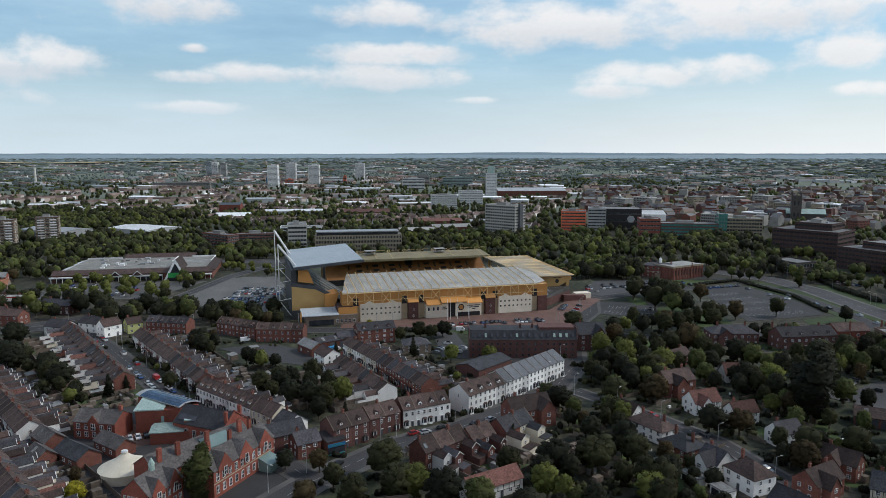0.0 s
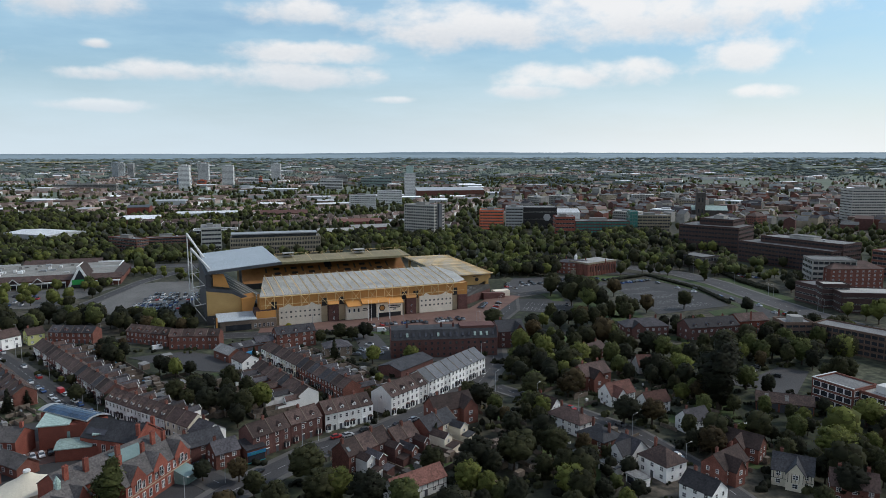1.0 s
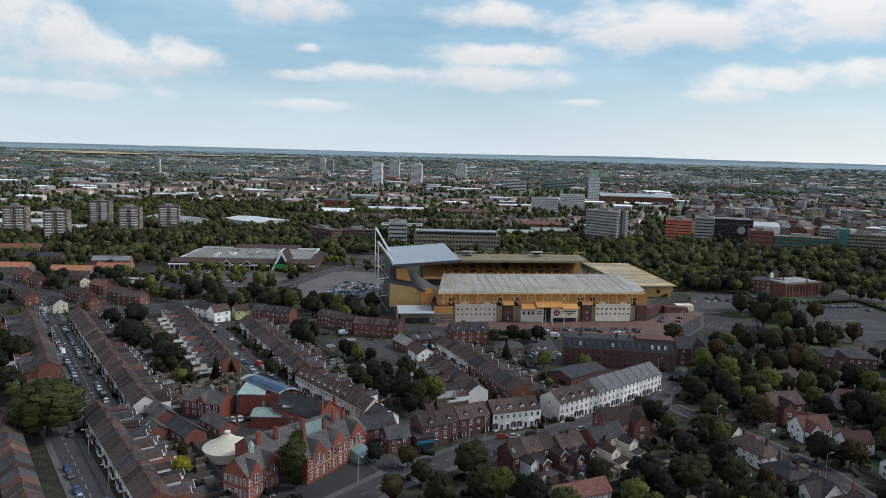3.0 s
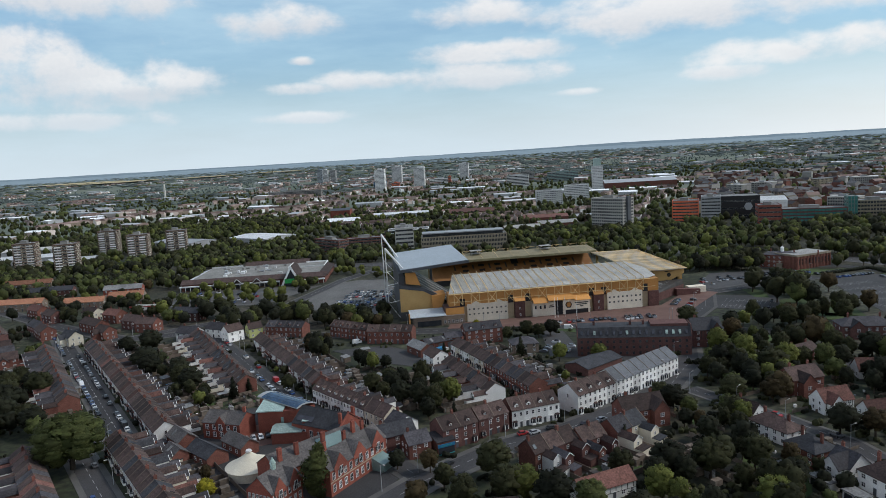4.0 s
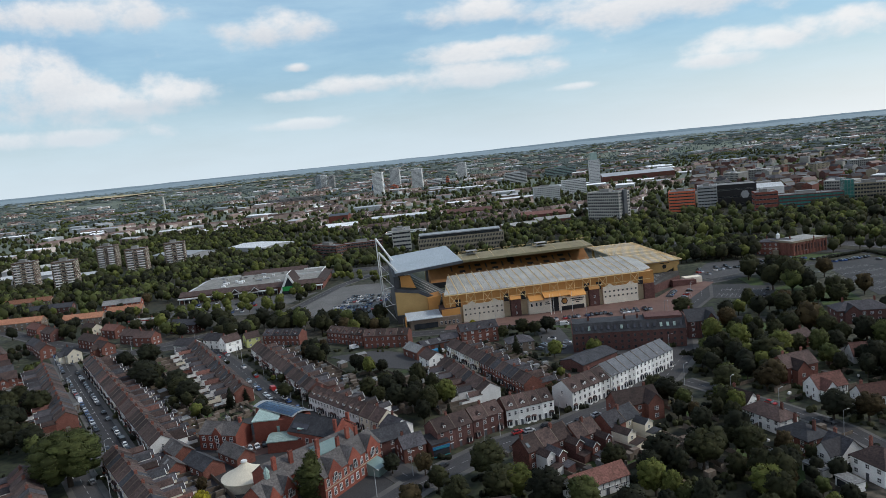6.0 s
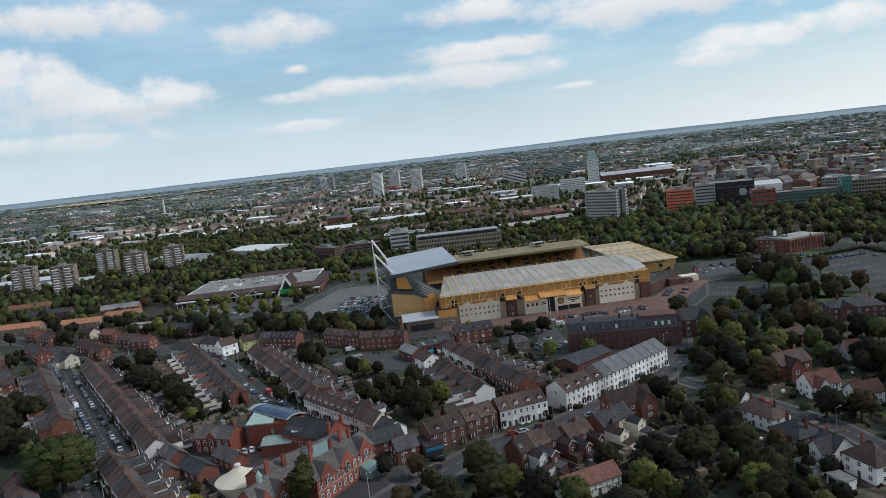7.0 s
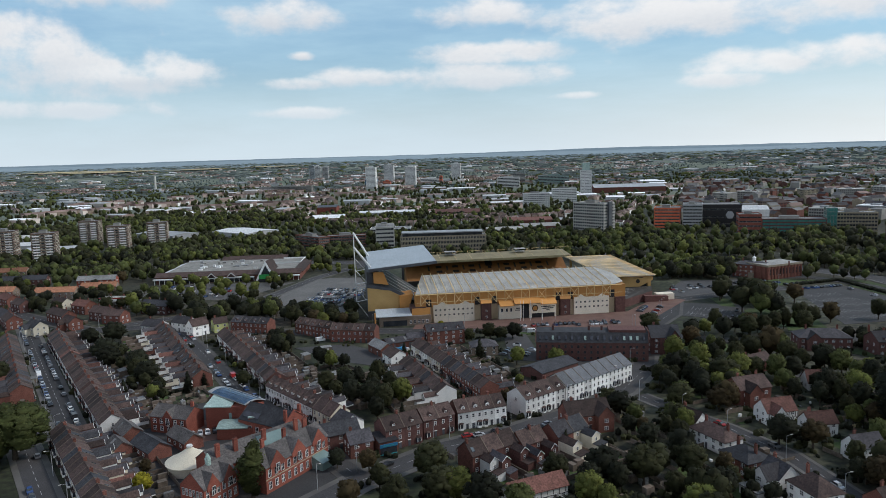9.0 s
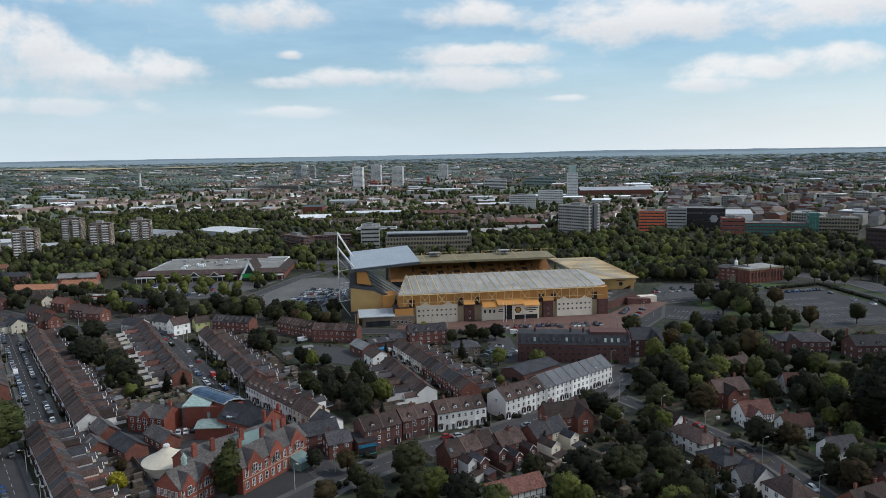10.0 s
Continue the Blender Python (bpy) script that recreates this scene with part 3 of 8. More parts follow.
def make_house(m, name, label, w=4.8, d=8.5, eaves=5.6, ridge=8.4, wall="brick", roof="tile_brown", bay=True, wing=True, dorm=0,
               chimney=True, side=0.0, storeys=2, cols=2, stack="brick", group="", front="", gable_win=False, flip=False):
    root = thing(name, m, label, "house", group)
    part("wall", gable_walls(w, d, eaves, ridge), [wall], root)
    part("roof", gable_roof(w, d, eaves, ridge, side=side), [roof], root)
    k_ = (ridge - eaves) / (d / 2)
    part("party_coping", Shape().prism([(-0.25, eaves - 0.25 * k_ + 0.2), (d / 2, ridge + 0.2), (d + 0.25, eaves - 0.25 * k_ + 0.2), (d + 0.25, eaves - 0.25 * k_ + 0.34), (d / 2, ridge + 0.36), (-0.25, eaves - 0.25 * k_ + 0.34)], -0.13, 0.13), ["yard_wall"], root)
    if front:
        part("front", Shape().box(0.02, -0.06, 0.02, w - 0.02, -0.001, eaves - 0.12), [front], root)
    fy = -0.06 if front else 0.0
    step = (eaves - 0.2) / storeys
    for s_ in range(storeys):
        for c in range(cols):
            x = (c + 0.5) * w / cols
            if turned_away(root, 0):
                continue
            if s_ == 0 and c == (0 if flip else cols - 1):
                part("door", Shape().box(-0.45, -0.09, 0.0, 0.45, 0.03, 2.05).box(-0.6, -0.12, 2.06, 0.6, 0.03, 2.3, 1), "metal_dark white_paint", root, at=(x, fy, 0.05))
                continue
            if s_ == 0 and bay and c == (cols - 1 if flip else 0):
                b = Shape()
                ring = [(-1.05, 0), (-0.65, -0.75), (0.65, -0.75), (1.05, 0)]
                b.solid([(p, q, 0) for p, q in ring], [(p, q, 0.75) for p, q in ring])
                b.solid([(p * 0.95, q * 0.95, 0.76) for p, q in ring], [(p * 0.95, q * 0.95, 2.3) for p, q in ring], 1)
                b.solid([(p * 1.1, q * 1.1, 2.31) for p, q in ring], [(p * 0.5, q * 0.3, 2.8) for p, q in ring], 2)
                for p, q in ring[1:3]:
                    b.box(p * 0.97 - 0.08, q * 0.97 - 0.05, 0.76, p * 0.97 + 0.08, q * 0.97 + 0.08, 2.3, 3)
                part("bay_window", b, [front or wall, "glass", roof, "white_paint"], root, at=(x, fy, 0))
                continue
            window(root, x, fy, s_ * step + 0.95, 1.0, 1.45)
    for s_ in range(storeys):
        window(root, w * 0.75, d, s_ * step + 0.95, 1.0, 1.3, 180)
    if gable_win:
        for xx, dg in ((0, -90), (w, 90)):
            window(root, xx, d / 2, eaves - 1.7, 0.9, 1.3, dg)
            window(root, xx, d / 2 - 2, 1.1, 0.9, 1.3, dg)
    for i in range(dorm):
        dormer(root, (i + 0.5) * w / dorm, 0.9, eaves + 0.25, front or wall, roof)
    if chimney and not flip:
        part("chimney", chimney_shape(w - 0.5, d / 2 + 0.3, ridge - 1.2, ridge + 1.15, 0.7, 0.95, 2), [stack, "tile_red"], root)
    if wing:
        wl, ww, we, wr = (6.8 if flip else 5.2), w * 0.56, eaves - 1.1, eaves + 0.3
        x0 = w - ww if flip else 0
        wing_wall = front if front in ("render_white", "render_cream") else wall
        g = Shape().prism_y([(0.02, 0), (ww - 0.02, 0), (ww - 0.02, we), (ww / 2, wr), (0.02, we)], d + 0.01, d + wl)
        g.prism_y([(0.1, 0), (ww - 0.1, 0), (ww - 0.1, 2.3), (0.1, 2.9)], d + wl + 0.01, d + wl + 3.4)
        ob = part("rear_wing", g, [wing_wall], root, at=(x0, 0, 0))
        g = Shape()
        g.prism_y([(-0.12, we - 0.1), (ww / 2, wr + 0.04), (ww / 2, wr + 0.2), (-0.12, we + 0.06)][::-1], d - 0.6, d + wl + 0.2)
        g.prism_y([(ww + 0.12, we - 0.1), (ww / 2, wr + 0.04), (ww / 2, wr + 0.2), (ww + 0.12, we + 0.06)], d - 0.6, d + wl + 0.2)
        g.prism_y([(0, 2.95), (ww, 2.33), (ww, 2.47), (0, 3.09)], d + wl + 0.21, d + wl + 3.6)
        for sg in (0, 1):
            xe = -0.14 if sg == 0 else ww + 0.14
            g.bar((xe, d + wl + 0.24, we - 0.02), (ww / 2, d + wl + 0.24, wr + 0.14), 0.1, m=1)
        part("wing_roof", g, [{"tile_brown": "tile_grey", "tile_grey": "tile_brown", "slate": "tile_red"}.get(roof, "slate") if flip else roof, "white_paint"], ob)
        if front and not flip:
            k = (ridge - eaves) / (d / 2)
            y0, z0 = d * 0.74, eaves + d * 0.26 * k
            sky = Shape().solid([(w * 0.72, y0, z0 + 0.1), (w * 0.9, y0, z0 + 0.1), (w * 0.9, y0 + 1.2, z0 + 0.1 - 1.2 * k), (w * 0.72, y0 + 1.2, z0 + 0.1 - 1.2 * k)],
                                [(w * 0.72, y0, z0 + 0.34), (w * 0.9, y0, z0 + 0.34), (w * 0.9, y0 + 1.2, z0 + 0.34 - 1.2 * k), (w * 0.72, y0 + 1.2, z0 + 0.34 - 1.2 * k)])
            part("skylight", sky, ["glass"], root)
        if not turned_away(root, 180):
            part("window", window_mesh(0.9, 1.2), "", ob, at=stand(ww / 2, d + wl, 180, 2.9))
    return root


_protos = {}


def place(key, m, build):
    """Builds a thing the first time, and copies it after that."""
    if key in _protos:
        return copy_thing(_protos[key], m)
    _protos[key] = build(m)
    return _protos[key]


TAKEN = {}                              # footprints by 60 m squares: centre, direction, half length, half width


def take(x0, y0, x1, y1, half):
    L = math.hypot(x1 - x0, y1 - y0) or 0.01
    cx, cy = (x0 + x1) / 2, (y0 + y1) / 2
    r = L / 2 + half + 30
    for i in range(int((cx - r) // 60), int((cx + r) // 60) + 1):
        for j in range(int((cy - r) // 60), int((cy + r) // 60) + 1):
            TAKEN.setdefault((i, j), []).append((cx, cy, (x1 - x0) / L, (y1 - y0) / L, L / 2, half))


def is_free(x, y, gap=0.0):
    for cx, cy, ux, uy, a_, b_ in TAKEN.get((int(x // 60), int(y // 60)), ()):
        dx, dy = x - cx, y - cy
        if abs(dx * ux + dy * uy) < a_ + gap and abs(dy * ux - dx * uy) < b_ + gap:
            return False
    return True


dice = random.Random(7)


def terrace(x0, y0, x1, y1, n, looks, name="terraced_house", label="", group="", **kw):
    """A row of n joined houses; the fronts look to the right of the way from the first end to the other."""
    L = math.hypot(x1 - x0, y1 - y0)
    w, deg = round(L / n, 2), math.degrees(math.atan2(y1 - y0, x1 - x0))
    ux, uy = (x1 - x0) / L, (y1 - y0) / L
    d = kw.get("d", 8.5)
    back = d + (10 if kw.get("wing", True) else 0)
    take(x0 - uy * back / 2, y0 + ux * back / 2, x1 - uy * back / 2, y1 + ux * back / 2, back / 2 + 1)
    if kw.get("wing", True):
        s = Shape()
        for i in range(n + 1):
            g = dice.uniform(5, 8)
            s.box(i * w - 0.11, back - 9, 0, i * w + 0.11, back + g, dice.choice((1.5, 1.8, 1.9)), dice.choice((0, 0, 1)))
            if dice.random() < 0.45:
                q = dice.uniform(0.3, 1.2)
                s.box(i * w + 0.3, back + g - 3.2, 0, i * w + 0.3 + min(2.6, w - 0.8) * q / 1.2, back + g - 0.4, 2.2, dice.choice((0, 1, 2)))
            # what lies between the walls: grass, flags or bare earth, with a few bins, tables and boxes
            if i < n:
                s.box(i * w + 0.2, back - 2.5, 0, (i + 1) * w - 0.2, back + 7.8, 0.05, dice.choice((3, 3, 4, 4, 5)))
                for _ in range(dice.randrange(1, 5)):
                    px, py, q = i * w + dice.uniform(0.5, w - 1.5), back + dice.uniform(-2, 6.5), dice.uniform(0.35, 1.1)
                    s.box(px, py, 0.06, px + q, py + q * dice.uniform(0.6, 1.6), dice.uniform(0.4, 1.2), dice.choice((1, 2, 2, 4, 6, 7)))
        s.box(-0.1, back + 8.0, 0, n * w + 0.1, back + 8.22, 1.7)
        tagged(part("garden_walls", s, ["yard_wall", "wood_fence", "roof_felt", "grass", "paving", "bark", "white_paint", "blue_panel"], at=stand(x0, y0, deg)),
               "brick yard walls, timber fences and small sheds behind terraces", "garden wall", kind="stuff")
    for i in range(n):
        wall, front, roof = looks[i % len(looks)] if isinstance(looks, tuple) else dice.choice(looks)
        flip = bool(i % 2)
        key = (name, w, round(deg / 20), wall, front, roof, flip, label, tuple(sorted(kw.items())))
        colour = {"render_white": "white", "render_cream": "cream", "": "red brick"}.get(front, "painted")
        tile = {"tile_brown": "brown tiled", "tile_grey": "grey slated", "slate": "dark slate", "tile_red": "red tiled"}.get(roof, "pitched")
        lab = label or f"two-storey {colour} fronted terraced house with {tile} roof"
        place(key, stand(x0 + ux * w * i, y0 + uy * w * i, deg), lambda m: make_house(
            m, name, lab, w=w, wall=wall, front=front, roof=roof, flip=flip, group=group, **kw))


def villa(x, y, deg, w, d, eaves, ridge, wall, roof, label, name="detached_house", hip=False, cols=3, wing=None, chim=1, dorm=0, timber=False):
    """A free-standing house with its middle front foot at x, y."""
    root = thing(name, stand(x, y, deg) @ Matrix.Translation((-w / 2, 0, 0)), label, "house")
    r = radians(deg)
    take(x - math.cos(r) * w / 2 - math.sin(r) * d / 2, y - math.sin(r) * w / 2 + math.cos(r) * d / 2,
         x + math.cos(r) * w / 2 - math.sin(r) * d / 2, y + math.sin(r) * w / 2 + math.cos(r) * d / 2, d / 2 + 1)
    if hip:
        part("wall", Shape().box(0, 0, 0, w, d, eaves), [wall], root)
        part("roof", hip_roof(w, d, eaves + 0.2, ridge), [roof], root)
    else:
        part("wall", gable_walls(w, d, eaves, ridge), [wall], root)
        part("roof", gable_roof(w, d, eaves, ridge, side=0.3), [roof], root)
    floors = max(1, round(eaves / 2.8))
    for f_ in range(floors):
        z = f_ * (eaves - 0.2) / floors + 0.9
        for c in range(cols):
            x_ = (c + 0.5) * w / cols
            if f_ == 0 and c == cols // 2:
                part("door", Shape().box(-0.5, -0.09, 0, 0.5, 0.03, 2.1).box(-0.65, -0.12, 2.11, 0.65, 0.03, 2.3, 1), "metal_dark white_paint", root, at=(x_, 0, 0.05))
            else:
                window(root, x_, 0, z, 1.3, 1.35, bars=2)
            window(root, x_, d, z, 1.2, 1.3, 180, bars=2)
        for yy in (0.3, 0.7):
            window(root, 0, d * yy, z, 1.0, 1.3, -90)
            window(root, w, d * yy, z, 1.0, 1.3, 90)
    for i in range(chim):
        part("chimney", chimney_shape(w * (0.2 + 0.6 * i), d / 2 + 0.5, eaves, ridge + 1.2), ["brick", "tile_red"], root)
    for i in range(dorm):
        dormer(root, (i + 0.5) * w / dorm, 0.8, eaves + 0.2, wall, roof)
    if timber:
        for i in range(9):
            part("timber", Shape().box(w * (i + 0.5) / 9 - 0.09, -0.06, eaves * 0.5, w * (i + 0.5) / 9 + 0.09, -0.002, eaves), "black", root)
        part("timber", Shape().box(0, -0.065, eaves * 0.5 - 0.12, w, -0.003, eaves * 0.5 - 0.005), "black", root)
    if wing:
        ww, wd, we, wr, wx = wing      # a gabled wing that comes forward
        ob = part("front_wing", Shape().prism_y([(0, 0), (ww, 0), (ww, we), (ww / 2, wr), (0, we)], -wd, 0.5), [wall], root, at=(wx, 0, 0))
        s = Shape()
        k = (wr - we) / (ww / 2)
        y_in = d * 0.45
        s.prism_y([(-0.3, we - 0.3 * k + 0.04), (ww / 2, wr + 0.04), (ww / 2, wr + 0.22), (-0.3, we - 0.3 * k + 0.22)][::-1], -wd - 0.3, y_in)
        s.prism_y([(ww + 0.3, we - 0.3 * k + 0.04), (ww / 2, wr + 0.04), (ww / 2, wr + 0.22), (ww + 0.3, we - 0.3 * k + 0.22)], -wd - 0.3, y_in)
        part("wing_roof", s, [roof], ob)
        for f_ in range(floors):
            part("window", window_mesh(1.5, 1.4, bars=2), "", ob, at=(ww / 2, -wd, f_ * 2.7 + 0.9))
        if timber:
            for i in range(5):
                part("timber", Shape().box(ww * (i + 0.5) / 5 - 0.08, -wd - 0.06, we * 0.5, ww * (i + 0.5) / 5 + 0.08, -wd - 0.002, we + 0.3), "black", ob)
    return root


def block(x, y, deg, w, d, h, floors, wall, label, name="office_block", band="glass", roof="roof_felt", bays=0, plant=True, category="building",
          sides=(0, 1, 2, 3), win_h=0.5, mullion="", z=0.0, balcony=""):
    """A flat-roofed building with its left front foot at x, y: floors of ribbon windows split by mullions, a parapet and roof plant."""
    root = thing(name, stand(x, y, deg, z), label, category)
    r = radians(deg)
    cx, cy = x - math.sin(r) * d / 2, y + math.cos(r) * d / 2
    take(cx, cy, cx + math.cos(r) * w, cy + math.sin(r) * w, d / 2 + 1)
    part("wall", Shape().box(0, 0, -1, w, d, h), [wall], root)
    s = Shape()
    for q in ((-0.1, -0.1, w + 0.1, 0.3), (-0.1, d - 0.3, w + 0.1, d + 0.1), (-0.1, 0.3, 0.3, d - 0.3), (w - 0.3, 0.3, w + 0.1, d - 0.3)):
        s.box(q[0], q[1], h + 0.005, q[2], q[3], h + 0.9)
    part("parapet", s, [wall], root)
    part("roof", Shape().box(0.3, 0.3, h + 0.004, w - 0.3, d - 0.3, h + 0.25), [roof], root)
    fh = h / floors
    for sd in sides:
        if turned_away(root, (0, 90, 180, -90)[sd]):
            continue
        L = w if sd in (0, 2) else d
        at = {0: stand(0, 0, 0), 2: stand(w, d, 180), 3: stand(0, d, -90), 1: stand(w, 0, 90)}[sd]
        nb = max(1, round((bays or w / 3.2) * L / w))
        me = band_mesh(L, nb, 0.35 * fh, 0.35 * fh + win_h * fh, 0.12 if not mullion else 0.28, band, mullion or "concrete")
        for f_ in range(floors):
            part("window_band", me, "", root, at=at @ Matrix.Translation((0, 0, f_ * fh)))
        if balcony and sd in (0, 2):
            bm_ = Shape().box(0, -1.2, 0.1, L * 0.28, -0.11, 0.3).box(0, -1.25, 0.31, L * 0.28, -1.12, 1.3).mesh("balcony", (balcony,))
            for f_ in range(1, floors):
                for bx in (0.08, 0.62):
                    part("balcony", bm_, "", root, at=at @ Matrix.Translation((L * bx, 0, f_ * fh)))
    if plant:
        p = part("plant_room", Shape().box(w * 0.3, d * 0.3, h + 0.26, w * 0.6, d * 0.7, h + 3.2), ["concrete"], root)
        part("plant_roof", Shape().box(w * 0.3 - 0.2, d * 0.3 - 0.2, h + 3.21, w * 0.6 + 0.2, d * 0.7 + 0.2, h + 3.5), ["roof_felt"], p)
        for i in range(3 if y < 600 else 1):
            part("roof_unit", Shape().box(w * 0.68 + i * w * 0.09, d * 0.4, h + 0.26, w * 0.68 + i * w * 0.09 + min(2, w * 0.06), d * 0.4 + 2, h + 1.6), ["metal_grey"], root)
    return root


def shed(x, y, deg, w, d, eaves, ridge, wall, roof, label, name="warehouse", doors=3, windows=False):
    """A wide low building with a shallow pitched roof."""
    root = thing(name, stand(x, y, deg), label, "building")
    r = radians(deg)
    cx, cy = x - math.sin(r) * d / 2, y + math.cos(r) * d / 2
    take(cx, cy, cx + math.cos(r) * w, cy + math.sin(r) * w, d / 2 + 1)
    part("wall", gable_walls(w, d, eaves, ridge), [wall], root)
    part("roof", gable_roof(w, d, eaves, ridge, side=0.4, t=0.3), [roof], root)
    for i in range(doors):
        part("door", Shape().box(-1.6, -0.1, 0, 1.6, 0.05, 3.2), ["metal_dark"], root, at=(w * (i + 0.5) / doors, 0, 0.02))
    k = (ridge - eaves) / (d / 2)
    for i in range(int(w / 7) if y < 500 and doors else 0):
        part("rooflight", Shape().prism([(d * 0.1, eaves + k * d * 0.1 + 0.34), (d * 0.4, eaves + k * d * 0.4 + 0.34), (d * 0.4, eaves + k * d * 0.4 + 0.42), (d * 0.1, eaves + k * d * 0.1 + 0.42)], 3 + i * 7, 4.4 + i * 7), ["roof_felt"], root)
    if windows:
        for i in range(int(w / 4)):
            window(root, 2 + i * 4, 0, 1.2, 1.4, 1.3)
    return root


# ---- ground, roads ----
def lift(d):
    """How high the land lies at a distance: flat town, then a long slow rise to the skyline."""
    if d < 1800:
        return 0.0
    far = 1800 * math.exp(math.log(11) / 3050 * (d - 1800))
    return 98 * (1 - d / far) + 16 * max(0.0, (d - 4300) / 600) ** 1.5


def build_ground():
    rings = [40, 90, 150, 220, 300, 400, 520, 660, 820, 1000, 1200, 1400, 1600, 1800, 2000, 2200, 2400, 2600, 2800, 3000, 3200, 3400, 3600,
             3800, 4000, 4200, 4350, 4500, 4600, 4700, 4800, 4900]
    n = 360
    v, f = [(0, 0, 0)], []
    for k, r in enumerate(rings):
        for i in range(n):
            t = 2 * math.pi * i / n
            x, y = r * math.sin(t), r * math.cos(t)
            z = lift(r)
            if r > 3000:
                q = (r - 3000) / 1900
                z += q * (9 * noise.noise((x * 0.0011, y * 0.0011, 3)) + 4 * noise.noise((x * 0.004, y * 0.004, 7)))
            v.append((x, y, z))
            if k == 0:
                f.append((0, 1 + (i + 1) % n, 1 + i))
            else:
                a_, b_ = 1 + (k - 1) * n, 1 + k * n
                j = (i + 1) % n
                f.append((a_ + i, a_ + j, b_ + j, b_ + i))
    me = bpy.data.meshes.new("ground")
    me.from_pydata(v, [], f)
    m = bpy.data.materials.new("town_ground")
    m.use_nodes = True
    nt = m.node_tree
    N, b = nt.nodes.new, nt.nodes["Principled BSDF"]
    tc = N("ShaderNodeTexCoord")

    def tex(scale, detail, c):
        t = N("ShaderNodeTexNoise"); t.inputs["Scale"].default_value, t.inputs["Detail"].default_value = scale, detail
        link(nt, tc.outputs["Object"], t.inputs[0])
        r = N("ShaderNodeValToRGB")
        for e_, (p, col) in zip(r.color_ramp.elements, c[:2]):
            e_.position, e_.color = p, (*col, 1)
        for p, col in c[2:]:
            e_ = r.color_ramp.elements.new(p); e_.color = (*col, 1)
        link(nt, t.outputs["Fac"], r.inputs[0])
        return r
    big = tex(0.016, 5, ((0.36, (0.02, 0.021, 0.011)), (0.64, (0.07, 0.061, 0.055)), (0.5, (0.031, 0.03, 0.019))))
    # woods and fields by distance of kilometres
    woods = tex(0.006, 6, ((0.44, (0.8, 1.05, 0.75)), (0.58, (1.15, 1.12, 1.05))))
    mul2 = N("ShaderNodeMixRGB"); mul2.blend_type = "MULTIPLY"; mul2.inputs[0].default_value = 1
    small = tex(0.3, 8, ((0.38, (0.35, 0.37, 0.32)), (0.66, (1.8, 1.7, 1.6))))
    mul = N("ShaderNodeMixRGB"); mul.blend_type = "MULTIPLY"; mul.inputs[0].default_value = 1
    link(nt, big.outputs[0], mul.inputs[1]); link(nt, small.outputs[0], mul.inputs[2])
    link(nt, mul.outputs[0], mul2.inputs[1]); link(nt, woods.outputs[0], mul2.inputs[2])
    link(nt, mul2.outputs[0], b.inputs["Base Color"])
    b.inputs["Roughness"].default_value = 0.95
    me.materials.append(m)
    # paler ground far out, then painted haze glow on the outermost rings
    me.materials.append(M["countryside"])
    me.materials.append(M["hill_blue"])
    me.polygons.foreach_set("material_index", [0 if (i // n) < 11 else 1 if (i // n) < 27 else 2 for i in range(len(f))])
    ob = new("ground", me)
    tagged(ob, "town ground of gardens, yards and far countryside", "ground", kind="structure")


build_ground()


def far_hills():
    """The low ridges that close the plain, one behind another, blue with painted haze."""
    for d, rise, bump in ((3300, 0.3, 1.4), (4000, 0.2, 1.4), (4890, 0, 5.0)):
        s, n = Shape(), 420
        prev = None
        for i in range(n + 1):
            g = -62 + 124 * i / n
            t = radians(g)
            x, y = d * math.sin(t), d * math.cos(t)
            z = (98.5 if d > 4800 else lift(d) + rise) + bump * noise.noise((g * 0.07, 2.3 + d, 0)) + bump * 0.4 * noise.noise((g * 0.5, 5.1 + d, 0)) \
                + bump * 0.25 * noise.noise((g * 2.5, 1.7 + d, 0)) + (7 * math.exp(-((g - 6) / 6.0) ** 2) if d > 4800 else 0)
            if prev:
                px, py, pz = prev
                s.poly([(px, py, 10), (x, y, 10), (x, y, z), (px, py, pz)])
            prev = (x, y, z)
        tagged(part("backdrop", s, ["hill_blue" if d > 4300 else "hill_green"]), "low wooded hills on the far skyline, glowing haze blue", "hills", kind="structure")


far_hills()


def ribbon(name, pts, half, z, mat, label, category="road", h=0.0):
    """A flat strip along a line of corners, mitred."""
    P = [Vector((x, y)) for x, y in pts]
    left, right = [], []
    for i, p in enumerate(P):
        a_ = (P[i] - P[i - 1]).normalized() if i else (P[1] - P[0]).normalized()
        b_ = (P[i + 1] - P[i]).normalized() if i < len(P) - 1 else a_
        t = (a_ + b_).normalized()
        nrm = Vector((-t.y, t.x)) * half / max(0.5, t.dot(a_))
        left.append(p + nrm); right.append(p - nrm)
    s = Shape()
    for i in range(len(P) - 1):
        q = [right[i], right[i + 1], left[i + 1], left[i]]
        s.solid([(v.x, v.y, z - 0.3) for v in q], [(v.x, v.y, z) for v in q])
    ob = part(name, s, [mat])
    return tagged(ob, label, category, kind="structure")


ROADS = {}


